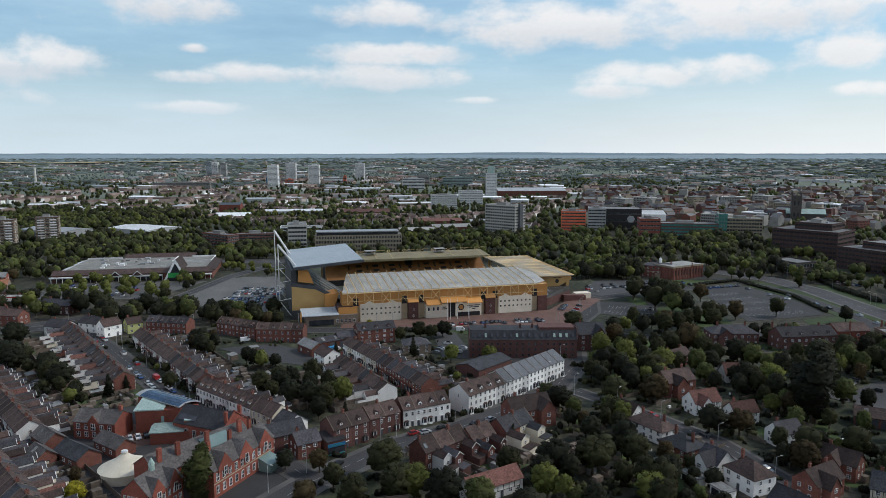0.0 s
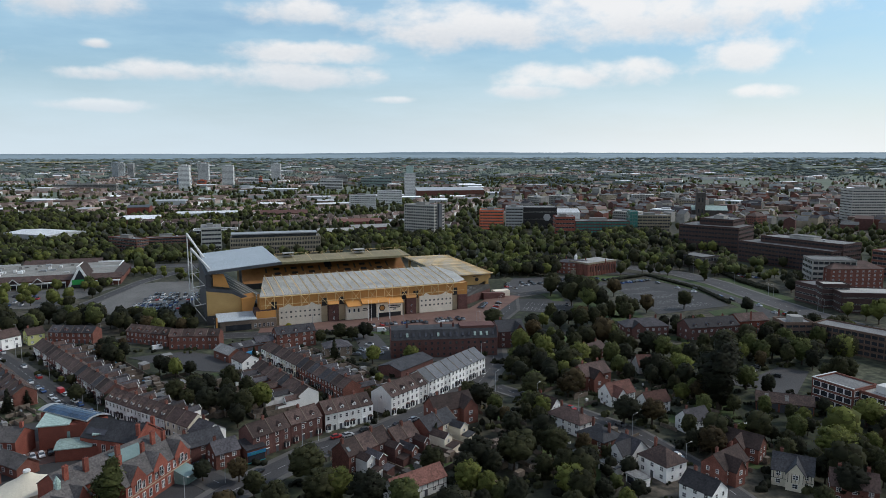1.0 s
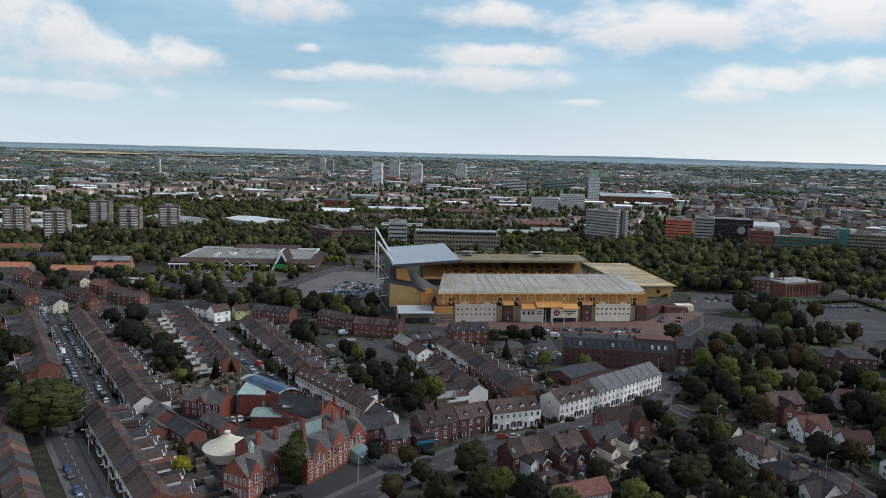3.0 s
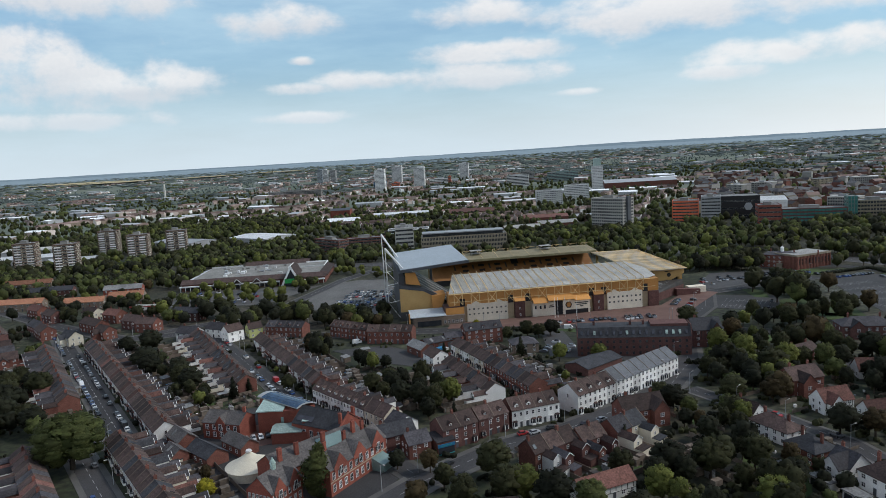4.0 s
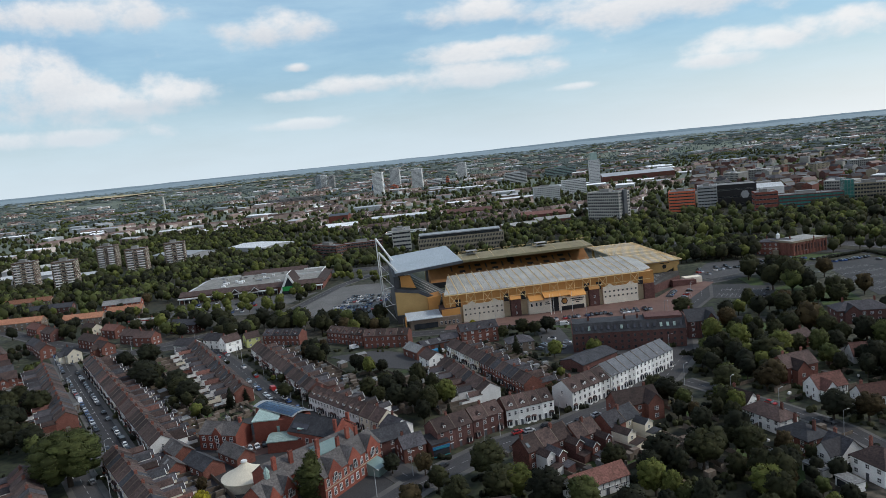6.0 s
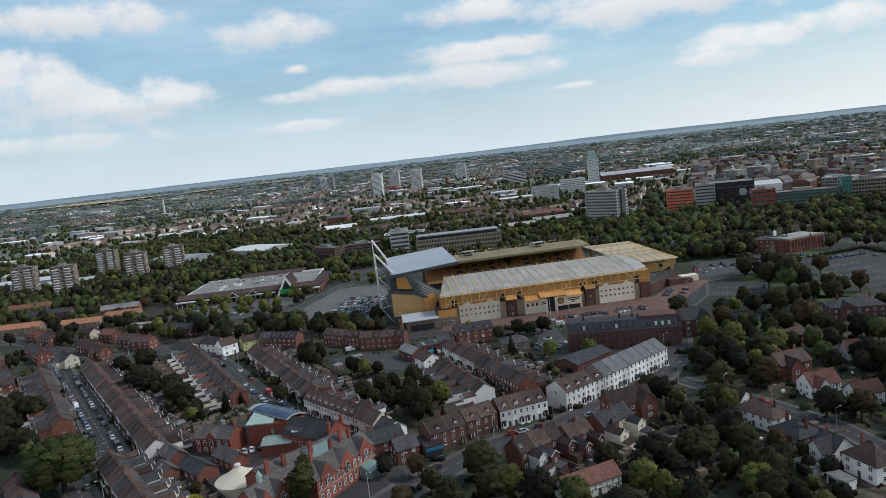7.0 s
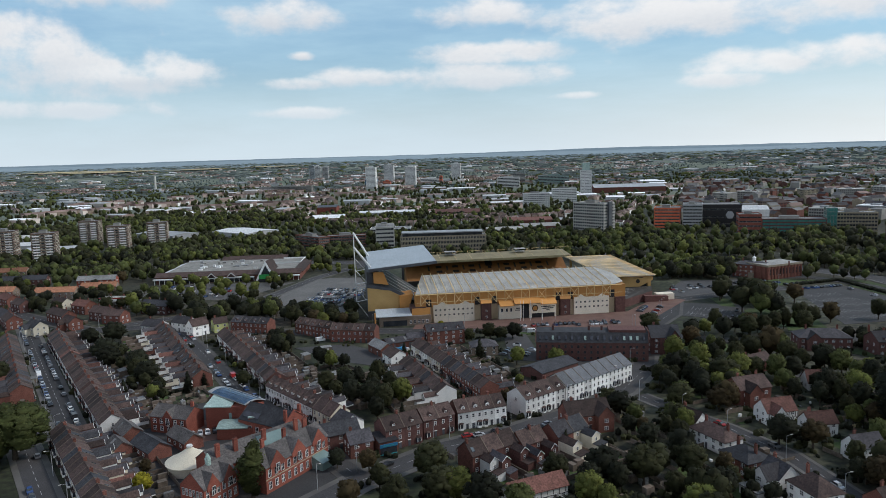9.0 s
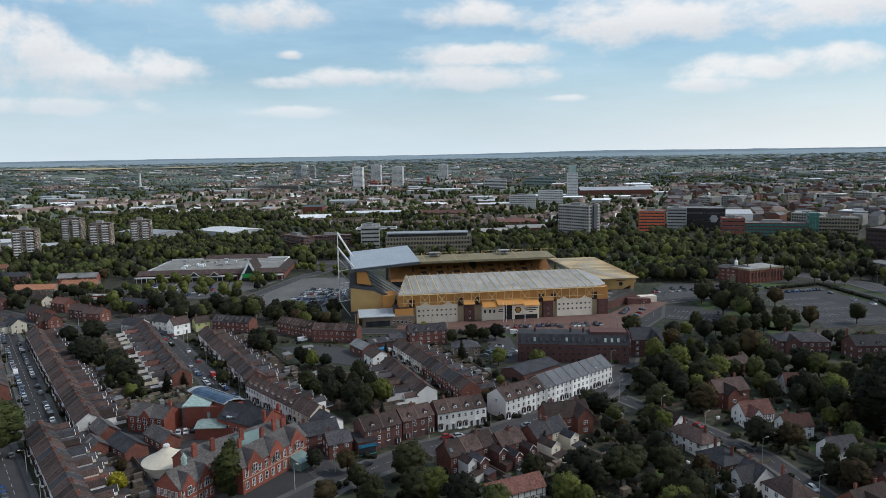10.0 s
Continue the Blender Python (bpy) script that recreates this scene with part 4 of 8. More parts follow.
def road(key, pts, half=3.5, walk_half=5.6, mat="asphalt", dashes=True):
    ROADS[key] = pts
    for (x0, y0), (x1, y1) in zip(pts, pts[1:]):
        take(x0, y0, x1, y1, walk_half + 0.5)
    ribbon("pavement", pts, walk_half, 0.16 + 0.004 * len(ROADS), "paving", "grey flagstone pavement with raised kerb along the street", "pavement")
    ribbon("road", pts, half, 0.2 + 0.004 * len(ROADS), mat, "worn grey asphalt street", "road")
    if dashes:
        s = Shape()
        z = 0.21 + 0.004 * len(ROADS)
        for (x0, y0), (x1, y1) in zip(pts, pts[1:]):
            L = math.hypot(x1 - x0, y1 - y0); ux, uy = (x1 - x0) / L, (y1 - y0) / L
            for i in range(int(L / 6)):
                c = (x0 + ux * (i * 6 + 1.5), y0 + uy * (i * 6 + 1.5))
                e_ = (c[0] + ux * 3, c[1] + uy * 3)
                s.poly([(c[0] + uy * 0.08, c[1] - ux * 0.08, z), (e_[0] + uy * 0.08, e_[1] - ux * 0.08, z),
                        (e_[0] - uy * 0.08, e_[1] + ux * 0.08, z), (c[0] - uy * 0.08, c[1] + ux * 0.08, z)])
        tagged(part("road_marking", s, ["line_paint"]), "broken white centre line painted on the street", "marking", kind="structure")


road("first", [(-318, 397), (-270, 344), (-163, 227)], 4.2, 6.2)
road("lower", [(-175, 217), (-114, 155)], 3.6, 5.6)
road("cross", [(-184, 226), (-163, 227), (-140, 216)], 3.2, 4.6, dashes=False)
road("second", [(-208, 385), (-176, 347), (-116, 273), (-80, 236), (-50, 205)], 3.4, 5.4)
road("main", [(-72, 160), (-48, 200), (-24, 228), (-2, 243), (20, 264), (41, 290), (53, 318), (58, 350), (60, 384)], 4.6, 7.0)
road("stadium_way", [(-262, 380), (-228, 391), (-196, 384), (-132, 380), (-93, 384), (-40, 388), (10, 392), (60, 384), (84, 430), (92, 470), (130, 492), (175, 512)], 4.6, 6.6)
road("ring", [(160, 640), (214, 592), (250, 545), (260, 500), (261, 450), (264, 400), (276, 330), (290, 230)], 8, 10.5, dashes=True)
road("slip", [(150, 560), (206, 552), (232, 518), (240, 478), (243, 430), (240, 396), (205, 380), (160, 376), (118, 366), (60, 384)], 3.4, 4.6, dashes=False)
road("villas", [(47, 284), (60, 267), (73, 252), (87, 230), (95, 204), (100, 172)], 3.2, 4.6)
road("north", [(-420, 470), (-340, 420), (-262, 380)], 4.5, 6.5)
road("store", [(-262, 380), (-215, 425), (-192, 455), (-186, 500), (-178, 560), (-150, 640)], 4, 5.5)
road("far_ring", [(-480, 610), (-300, 640), (-150, 640), (-40, 660), (60, 690), (160, 610)], 8, 10)
road("right_lane", [(106, 330), (120, 312), (138, 290), (156, 272)], 2.8, 3.6, dashes=False)


def tarmac(name, corners, label, mat="asphalt_worn", z=0.12):
    s = Shape().solid([(x, y, z - 0.3) for x, y in corners], [(x, y, z) for x, y in corners])
    xs, ys = [c[0] for c in corners], [c[1] for c in corners]
    take(min(xs) + 3, sum(ys) / len(ys), max(xs) - 3, sum(ys) / len(ys), (max(ys) - min(ys)) * 0.42)
    return tagged(part(name, s, [mat]), label, "car park", kind="structure")


def bays(x, y, deg, rows, n, gap=14.0, z=0.13):
    """Painted parking bays: rows of n bays, 2.5 m wide and 4.8 m deep, back to back."""
    s = Shape()
    for r in range(rows):
        y0 = r * gap
        for i in range(n + 1):
            s.box(i * 2.5 - 0.05, y0, z - 0.02, i * 2.5 + 0.05, y0 + 9.6, z + 0.004)
        s.box(0, y0 + 4.74, z - 0.02, n * 2.5, y0 + 4.86, z + 0.006)
    tagged(part("bay_lines", s, ["line_paint"], at=stand(x, y, deg)), "white painted parking bay lines", "marking", kind="structure")


tarmac("car_park_south", [(172, 406), (228, 424), (230, 474), (216, 516), (188, 514), (176, 482)], "wide empty grey car park beside the ring road")
bays(178, 416, 16, 5, 17, 15)
tarmac("car_park_west", [(-136, 418), (-114, 432), (-126, 520), (-142, 560), (-166, 557), (-182, 545), (-186, 508), (-177, 462)], "busy pale asphalt car park by the stadium", "asphalt_pale")
tarmac("car_park_store", [(-292, 470), (-210, 470), (-190, 540), (-292, 528)], "supermarket car park with tree rows", "asphalt_pale")
tarmac("forecourt", [(-66, 389), (60, 396), (100, 470), (84, 480), (59, 436), (-66, 401)], "red paved forecourt in front of the stadium", "paving_red", 0.3)
tarmac("car_park_street", [(-8, 332), (22, 326), (40, 318), (48, 330), (6, 344), (-2, 384), (-14, 384)], "small asphalt car park behind the terraces")
tarmac("yard", [(-122, 348), (-96, 356), (-66, 338), (-70, 318), (-92, 326)], "asphalt yard with workshops behind the terraces")
tarmac("car_park_east", [(84, 478), (150, 500), (160, 545), (110, 540)], "grey yard and car park beside the stadium")
tarmac("car_park_corner", [(84, 428), (122, 412), (132, 456), (96, 462)], "small marked asphalt car park beside the stadium")
bays(92, 428, -22, 2, 11, 15)
tarmac("school_ground", [(-156, 258), (-142, 206), (-100, 178), (-62, 184), (-52, 212), (-78, 240), (-116, 268)], "worn asphalt play ground round the school", "asphalt_worn", 0.08)
tarmac("school_yard", [(-130, 240), (-112, 226), (-96, 236), (-112, 252)], "red block paved school yard", "paving_red")
tarmac("car_park_slab", [(154, 264), (168, 260), (192, 288), (182, 296), (158, 280)], "small grey car park by flats")


# ---- the stadium ----
def stadium():
    A = stand(-66, 403, 15.6)

    def at(name, label, category="stand"):
        return thing(name, A, label, category)

    # near stand: steel-framed, gold cladding over a cream wall
    R = at("west_stand", "gold clad football stand with a pale flat roof and steel trusses")
    part("inner_wall", Shape().box(0, 0.5, 0, 128, 12, 9.5), ["beige_panel"], R, "beige panelled wall set back behind the frame")
    part("cladding", Shape().box(-0.5, -0.6, 10.2, 128.5, 10, 17.2), ["gold"], R, "orange gold metal cladding")
    part("soffit", Shape().box(-0.4, -0.4, 9.55, 128.4, 12, 10.15), ["gold"], R)
    s = Shape()
    k = (22 - 17.6) / 37
    low = [(-0.5, -1), (121, -1), (121, 37), (7, 37)]
    s.solid([(x, y, 17.4 + (y + 1) * k) for x, y in low], [(x, y, 17.9 + (y + 1) * k) for x, y in low])
    s.solid([(121, -1, 17.4), (128.5, 4, 17.8), (128.5, 22, 20), (121, 37, 17.4 + 38 * k)], [(121, -1, 17.9), (128.5, 4, 18.3), (128.5, 22, 20.5), (121, 37, 17.9 + 38 * k)])
    part("roof", s, ["roof_pale"], R, "pale weathered roof sheets")
    for i in range(23):
        xs = 1.5 + i * 5.05 + 2.5
        part("sheet_lap", Shape().bar((xs, -0.9, 17.98), (xs, 36.8 if xs > 7 else 14, 17.98 + (37.7 if xs > 7 else 15) * k), 0.09), ["roof_weathered"], R)
    part("gutter", Shape().box(-0.6, -1.5, 17.0, 121, -1.05, 17.6), ["gold_steel"], R)
    for i in range(24):
        x = 2.5 + i * 5.05
        t = Shape()
        z0 = 18.0
        end = 36.5 if x > 7 else 13.0
        t.bar((x, -1.6, 19.2), (x, end, 19.2 + (end + 1.6) * 0.1155), 0.26)
        t.bar((x, -1.6, 10.6), (x, -1.6, 19.2), 0.16)
        for j in range(8 if x > 7 else 3):
            y = 0.5 + j * 4.5
            zb = 17.95 + (y + 1) * k
            t.bar((x, y, zb), (x, y + 2.2, zb + 1.3), 0.1).bar((x, y + 2.2, zb + 1.3), (x, y + 4.4, zb + 0.5), 0.1)
        part("roof_truss", t, ["gold_steel"], R)
        if i % 2 == 0 and i < 23:
            t = Shape().bar((x, -1.7, 10.8), (x + 5.05, -1.7, 17.2), 0.13).bar((x + 5.05, -1.7, 10.8), (x, -1.7, 17.2), 0.13)
            part("cross_brace", t, ["gold_steel"], R)
    for z in (12.6, 17.3):
        part("rail", Shape().bar((0, -1.75, z), (126, -1.75, z), 0.14), ["gold_steel"], R)
    # cream panels with a waved top edge over the cladding, dark openings, brick stair towers
    for x0, x1, crests in ((10, 34.5, (0.22, 0.78)), (96, 118, (0.2, 0.8))):
        n = 22
        prof = [(x0 + (x1 - x0) * i / n, 10.6 + 1.9 * max(0, 1 - min(abs(i / n - c) for c in crests) / 0.13) ** 1.3) for i in range(n + 1)]
        part("cream_panel", Shape().prism_y([(x0, 0), (x1, 0), *prof[::-1]], -0.85, 0.45), ["cream_wall"], R, "cream rendered wall with a waved top")
        n = round((x1 - x0) / 2.75)
        for i in range(n):
            for z in (4.0, 7.0):
                window(R, x0 + 1.4 + i * (x1 - x0) / n, -0.85, z, 1.15, 1.15, frame="cream_wall", bars=0)
    for x in (7.4, 36.5, 47, 86.2, 93.6, 120):
        part("opening", Shape().box(x - 1.55, -0.75, 9.6, x + 1.55, -0.61, 14.2), ["black"], R)
    for x, w in ((41.5, 3.0), (90, 3.0)):
        tw = part("stair_tower", Shape().box(x - w, -2.8, 0, x + w, 0.45, 10.4), ["brick_dark"], R)
        part("tower_roof", Shape().prism([(-3.4, 10.41), (-0.62, 12.6), (-0.62, 12.9), (-3.4, 10.7)], x - w - 0.2, x + w + 0.2), ["gold"], tw)
        for z in (1.5, 5.2):
            part("window", window_mesh(0.9, 1.4), "", tw, at=(x, -2.8, z))
    part("corner_block", Shape().box(-3.4, -1.6, 0, 5.6, 9, 10.1), ["brick_brown_dark"], R)
    part("corner_box", Shape().prism_y([(-9, 6.5), (-3.5, 6.5), (-0.6, 15.5), (-9, 14.6)][::-1], 12, 26), ["gold"], R)
    part("corner_block", Shape().box(122, -1.6, 0, 128.2, 9, 9.6), ["brick_dark"], R)
    # entrance canopies and signs
    for x0, x1, z in ((49, 58, 8.6), (58, 74, 9.6), (74, 84, 8.6)):
        part("canopy", Shape().prism([(-6.2, z), (-0.62, z + 2.6), (-0.62, z + 2.9), (-6.2, z + 0.3)], x0 + 0.1, x1 - 0.1), ["gold"], R)
    part("entrance", Shape().box(49, -3.2, 0, 63, 0.4, 8.4), ["cream_wall"], R)
    part("entrance", Shape().box(67.5, -3.2, 0, 84, 0.4, 8.4), ["cream_wall"], R)
    part("door", Shape().box(63.1, -3.0, 0, 67.4, -0.2, 8.4), ["black"], R)
    part("door", Shape().box(69, -3.3, 0, 83, -3.21, 2.8), ["black"], R)
    for x in (50.8, 53.8, 56.4):
        part("window", window_mesh(1.3, 2.2, bars=0), "", R, at=(x, -3.2, 4.6))
    hexa = [(71 + 2.1 * math.cos(math.pi / 3 * i), 5.9 + 2.1 * math.sin(math.pi / 3 * i)) for i in range(6)]
    part("emblem", Shape().prism_y(hexa, -3.42, -3.31), ["black"], R)
    hexa = [(71 + 1.5 * math.cos(math.pi / 3 * i), 5.9 + 1.5 * math.sin(math.pi / 3 * i)) for i in range(6)]
    part("emblem", Shape().prism_y(hexa, -3.5, -3.43), ["gold"], R)
    for i, (a_, b_) in enumerate(((74.8, 83.2), (75.6, 82.4), (78, 80))):
        part("sign_bar", Shape().box(a_, -3.3, 6.4 - i * 1.1, b_, -3.22, 6.95 - i * 1.1), ["black"], R)
    for i, (a_, b_) in enumerate(((59.3, 61.6), (58.8, 62.2))):
        part("sign_bar", Shape().box(a_, -3.3, 6.2 - i * 1.1, b_, -3.22, 6.75 - i * 1.1), ["black"], R)
    for x in (60.5, 62.3, 66.6, 73.6):
        part("flag_pole", Shape().column(x, -10, 0, 12.5, 0.14, 0.08, 6), ["white_paint"], R)
    part("seating", Shape().prism([(12, 0), (40, 0), (40, 2.5), (12, 15)], 2, 118), ["seat_dark"], R)

    # far stand with coloured seats and plain block shapes on them
    R = at("east_stand", "far football stand with orange seats and dark block shapes")
    sy, sz, ty, tz = 118.0, 3.0, 142.0, 15.5
    part("seating", Shape().prism([(sy, 0), (ty, 0), (ty, tz), (sy, sz)], 4, 131), ["seat_orange"], R, "orange plastic seats")
    part("base_wall", Shape().box(4, sy - 1.2, 0, 124, sy - 0.05, sz + 1.2), ["black"], R)
    part("back_wall", Shape().box(2, ty + 0.05, 0, 132, ty + 3, 18.7), ["roof_ochre"], R)
    part("roof", Shape().prism([(121, 17.6), (146, 19.1), (146, 19.7), (121, 18.2)], 0, 133), ["roof_ochre"], R, "dull ochre roof with a fascia")
    part("fascia", Shape().box(0, 120.4, 16.7, 133, 120.98, 18.4), ["roof_ochre"], R)
    sl = math.degrees(math.atan2(tz - sz, ty - sy))
    L = math.hypot(ty - sy, tz - sz)

    def on_seats(x, w, a_, b_, mat="black"):
        part("seat_block", Shape().box(-w / 2, L * a_, 0.02, w / 2, L * b_, 0.12), [mat], R, at=Matrix.Translation((x, sy, sz)) @ pose(0, 0, 0, sl))
    for x in (30, 43, 56, 84, 97, 110):
        for a_ in (0.4, 0.62):
            on_seats(x, 4.6, a_, a_ + 0.1)
    on_seats(70, 5.5, 0.62, 0.88); on_seats(70, 2.6, 0.5, 0.61)
    for x in (22, 36.5, 49.5, 62.5, 77.5, 90.5, 103.5, 117):
        on_seats(x, 1.3, 0.5, 0.72, "seat_dark")
    for i in range(11):
        x = 6 + i * 12.2
        part("roof_frame", Shape().bar((x, 145.6, 19.4), (x, 145.6, 21.6), 0.15).bar((x, 145.6, 21.5), (x, 122, 18.5), 0.13).bar((x, 145.6, 21.5), (x + 10.5, 145.6, 21.5), 0.09).bar((x, 145.6, 19.6), (x + 6.1, 145.6, 21.5), 0.09), ["gold_steel"], R)
    for x in (36, 92):
        g = Shape().box(x, 136, 20.2, x + 8, 142, 20.5).box(x - 0.4, 135.6, 22.4, x + 8.4, 142.4, 22.7)
        for gx in (x + 0.2, x + 7.8):
            for gy in (136.2, 141.8):
                g.bar((gx, gy, 18.8), (gx, gy, 22.4), 0.12)
        part("camera_gantry", g, ["concrete"], R)
    part("end_column", Shape().box(131.4, 119, 0, 133, 120.3, 17.6), ["gold_pale"], R)

    # right-hand stand under a ribbed gold roof
    R = at("south_stand", "low football stand under a ribbed gold roof")
    part("seating", Shape().prism_y([(131, 0), (158, 0), (158, 12.5), (131, 2)][::-1], 36, 118), ["seat_dark"], R)
    part("end_wall", Shape().prism_y([(138, 8.4), (151, 8.2), (160.5, 12.6), (160.5, 15), (138, 15.9)][::-1], 31.5, 34.5), ["gold_pale"], R)
    part("back_wall", Shape().box(158.1, 34.6, 0, 160.5, 120, 14.6), ["gold_pale"], R)
    ring = [(127, 24), (161.5, 30.4), (165.5, 124), (127, 118)]
    lift_ = lambda x: 16.7 - (x - 127) * 0.037
    part("roof", Shape().solid([(x, y, lift_(x)) for x, y in ring], [(x, y, lift_(x) + 0.4) for x, y in ring]), ["roof_pale"], R)
    part("eaves_panel", Shape().solid([(x + dx, y, lift_(x) + 0.44) for x, y, dx in ((161.5, 30.6, -10), (161.5, 30.6, 0), (165.5, 124, 0), (165.5, 124, -10))],
                                      [(x + dx, y, lift_(x) + 0.5) for x, y, dx in ((161.5, 30.6, -10), (161.5, 30.6, 0), (165.5, 124, 0), (165.5, 124, -10))]), ["gold_pale"], R)
    for i in range(21):
        u = (i + 0.5) / 21
        y0, y1, x1 = 24 + 94 * u, 30.4 + 93.6 * u, 161.5 + 4 * u
        part("rib", Shape().bar((127, y0, 17.6), (x1, y1, 16.2), 0.22).bar((127, y0, 17.15), (127, y0, 17.6), 0.15).bar((x1 - 0.2, y1, 15.8), (x1 - 0.2, y1, 16.2), 0.15), ["gold_steel"], R)
    part("edge_beam", Shape().bar((126.8, 24, 17.5), (126.8, 118, 17.5), 0.32).bar((162, 30.4, 15.9), (166, 124, 15.9), 0.28).bar((127, 24, 17.3), (161.8, 30.4, 15.95), 0.25), ["gold_steel"], R)
    hexa = [(150 + 1.5 * math.cos(math.pi / 3 * i), 12 + 1.5 * math.sin(math.pi / 3 * i)) for i in range(6)]
    part("emblem", Shape().prism_y(hexa, 31.38, 31.49), ["black"], R)
    for i in range(2):
        part("sign_bar", Shape().box(147 + i * 3.4, 31.38, 14.1, 149.8 + i * 3.4, 31.49, 14.5), ["black"], R)
    # open corner: dark seats over a brick base
    foot = [(128.5, 7), (136, 12), (152, 25), (160, 31.2), (129, 31.2)]
    part("corner_base", Shape().solid([(x, y, 0) for x, y in foot], [(x, y, 5.2) for x, y in foot]), ["brick_dark"], R, "dark brick base wall")
    part("corner_terrace", Shape().solid([(x, y, 5.21) for x, y in foot], [(x * 0.98 + 2.6, y * 0.9 + 3, 5.6 + (y - 7) * 0.12) for x, y in foot]), ["seat_dark"], R)
    for i in range(7):
        part("seat_row", Shape().bar((130.5, 11 + i * 2.8, 6.0 + i * 0.34), (137 + i * 3.1, 14.5 + i * 2.4, 6.0 + i * 0.34), 0.16), ["metal_grey"], R)
    part("turnstile_block", Shape().prism_y([(150, 0), (166, 0), (166, 3.4), (150, 4.4)][::-1], 20, 24), ["brick_dark"], R)
    part("kiosk", Shape().box(160.5, 24.1, 0, 172, 30, 4.2), ["cream_wall"], R)

    # left-hand stand: tall, with a big pale roof hung from white masts
    R = at("north_stand", "tall modern football stand, pale tilted roof hung from white masts")
    part("end_wall", Shape().prism_y([(-28, 0), (-8, 0), (-3, 8), (-6, 13), (-14, 17.5), (-28, 20)][::-1], 16, 19), ["gold_pale"], R, "flat golden end wall")
    part("lower_wall", Shape().box(-28.4, 15.4, 0, -8, 15.98, 5.5), ["metal_dark"], R)
    part("back_wall", Shape().box(-28, 19.1, 0, -25, 88, 29), ["metal_dark"], R)
    part("seating", Shape().prism_y([(-24.9, 0), (12, 0), (12, 2), (-24.9, 27)][::-1], 19.2, 88), ["seat_dark"], R, "dark grey empty seats")
    part("trim", Shape().prism_y([(-28.5, 20.1), (-14, 17.6), (-6, 13.1), (-3, 8.1), (0, 8.1), (-4, 14.2), (-13, 19.3), (-28.5, 22.2)][::-1], 15.7, 19.4), ["metal_dark"], R)
    part("gold_panel", Shape().prism_y([(-24, 22.3), (-15, 20.8), (-18, 29), (-24, 29)][::-1], 18, 19), ["gold"], R)
    for y in (28, 42, 56, 70):
        part("gangway", Shape().prism_y([(-24, 26.6), (11, 2.9), (11, 3.1), (-24, 26.8)][::-1], y, y + 0.9), ["concrete_pale"], R)
    part("roof", Shape().solid([(-27, 12, 31.2), (14, 12, 34.6), (14, 89, 34.6), (-27, 89, 31.2)], [(-27, 12, 32.2), (14, 12, 35.4), (14, 89, 35.4), (-27, 89, 32.2)]), ["roof_blue"], R, "pale smooth metal roof")
    part("fascia", Shape().solid([(-27.2, 11.2, 30.4), (14.4, 11.2, 33.6), (14.4, 11.95, 33.6), (-27.2, 11.95, 30.4)], [(-27.2, 11.2, 32.0), (14.4, 11.2, 35.2), (14.4, 11.95, 35.2), (-27.2, 11.95, 32.0)]), ["metal_dark"], R)
    for x, y in ((-24, 24), (-24, 80), (-2, 88)):
        part("column", Shape().box(x, y, 0, x + 1.5, y + 1.5, 31), ["metal_dark"], R)
    for y, zt in ((25, 44.5), (75, 48)):
        m = part("mast", Shape().bar((-34.6, y, 0), (-35, y, zt), 0.3, 6).bar((-35, y, zt - 0.6), (-25.5, y - 8, 32.4), 0.75, 8, r2=0.55), ["white_paint"], R, "white steel mast with a raking strut")
        t = Shape()
        for z in (10, 21):
            t.bar((-34.8, y, z), (-28.2, y, z + 1), 0.22)
        t.bar((-34.8, y, 10), (-28.2, y, 0.5), 0.25).bar((-34.9, y, 30), (-28.2, y, 22), 0.16).bar((-35, y, zt - 0.8), (-26.6, y - 7, 32.3), 0.12)
        part("stay", t, ["white_paint"], m)
    # low club shop and corner
    R = thing("club_shop", A @ stand(-22, -4), "low brick and cream club shop with pale canopy", "building")
    part("wall", Shape().box(0, 0, 0, 30, 14, 5.6), ["brick_pale"], R)
    part("roof", Shape().prism([(-1.5, 6.0), (15, 7.2), (15, 7.6), (-1.5, 6.4)], -2, 19), ["roof_blue"], R)
    part("upper", Shape().box(19.1, 2, 5.65, 30, 13, 9.5), ["gold"], R)
    part("shopfront", Shape().box(2, -0.12, 0.2, 16, -0.01, 3.4), ["glass"], R)
    for i in range(5):
        window(R, 18.2 + i * 2.4, 0, 1.2, 1.3, 2.0)
    part("pylon", Shape().box(-3, -1, 0, -2.1, 0, 8.5), ["gold"], R)
    # pitch
    P = part("pitch", Shape().box(16, 44, 0.1, 121, 112, 0.35), ["pitch"], at=A)
    tagged(P, "striped green football pitch inside the stadium", "pitch", kind="structure")
    take(-110, 430, 90, 480, 62); take(-100, 480, 60, 520, 50)


stadium()


def part_shed(m):
    R = thing("garden_shed", m, "small flat-roofed brick garage in a back yard", "shed", "back yard sheds")
    part("wall", Shape().box(0, 0, 0, 5, 3.4, 2.3), ["yard_wall"], R)
    part("roof", Shape().prism([(-0.2, 2.32), (3.6, 2.6), (3.6, 2.74), (-0.2, 2.46)], -0.2, 5.2), ["roof_felt"], R)
    part("door", Shape().box(1.2, -0.08, 0, 3.6, -0.01, 2.0), ["concrete"], R)
    return R



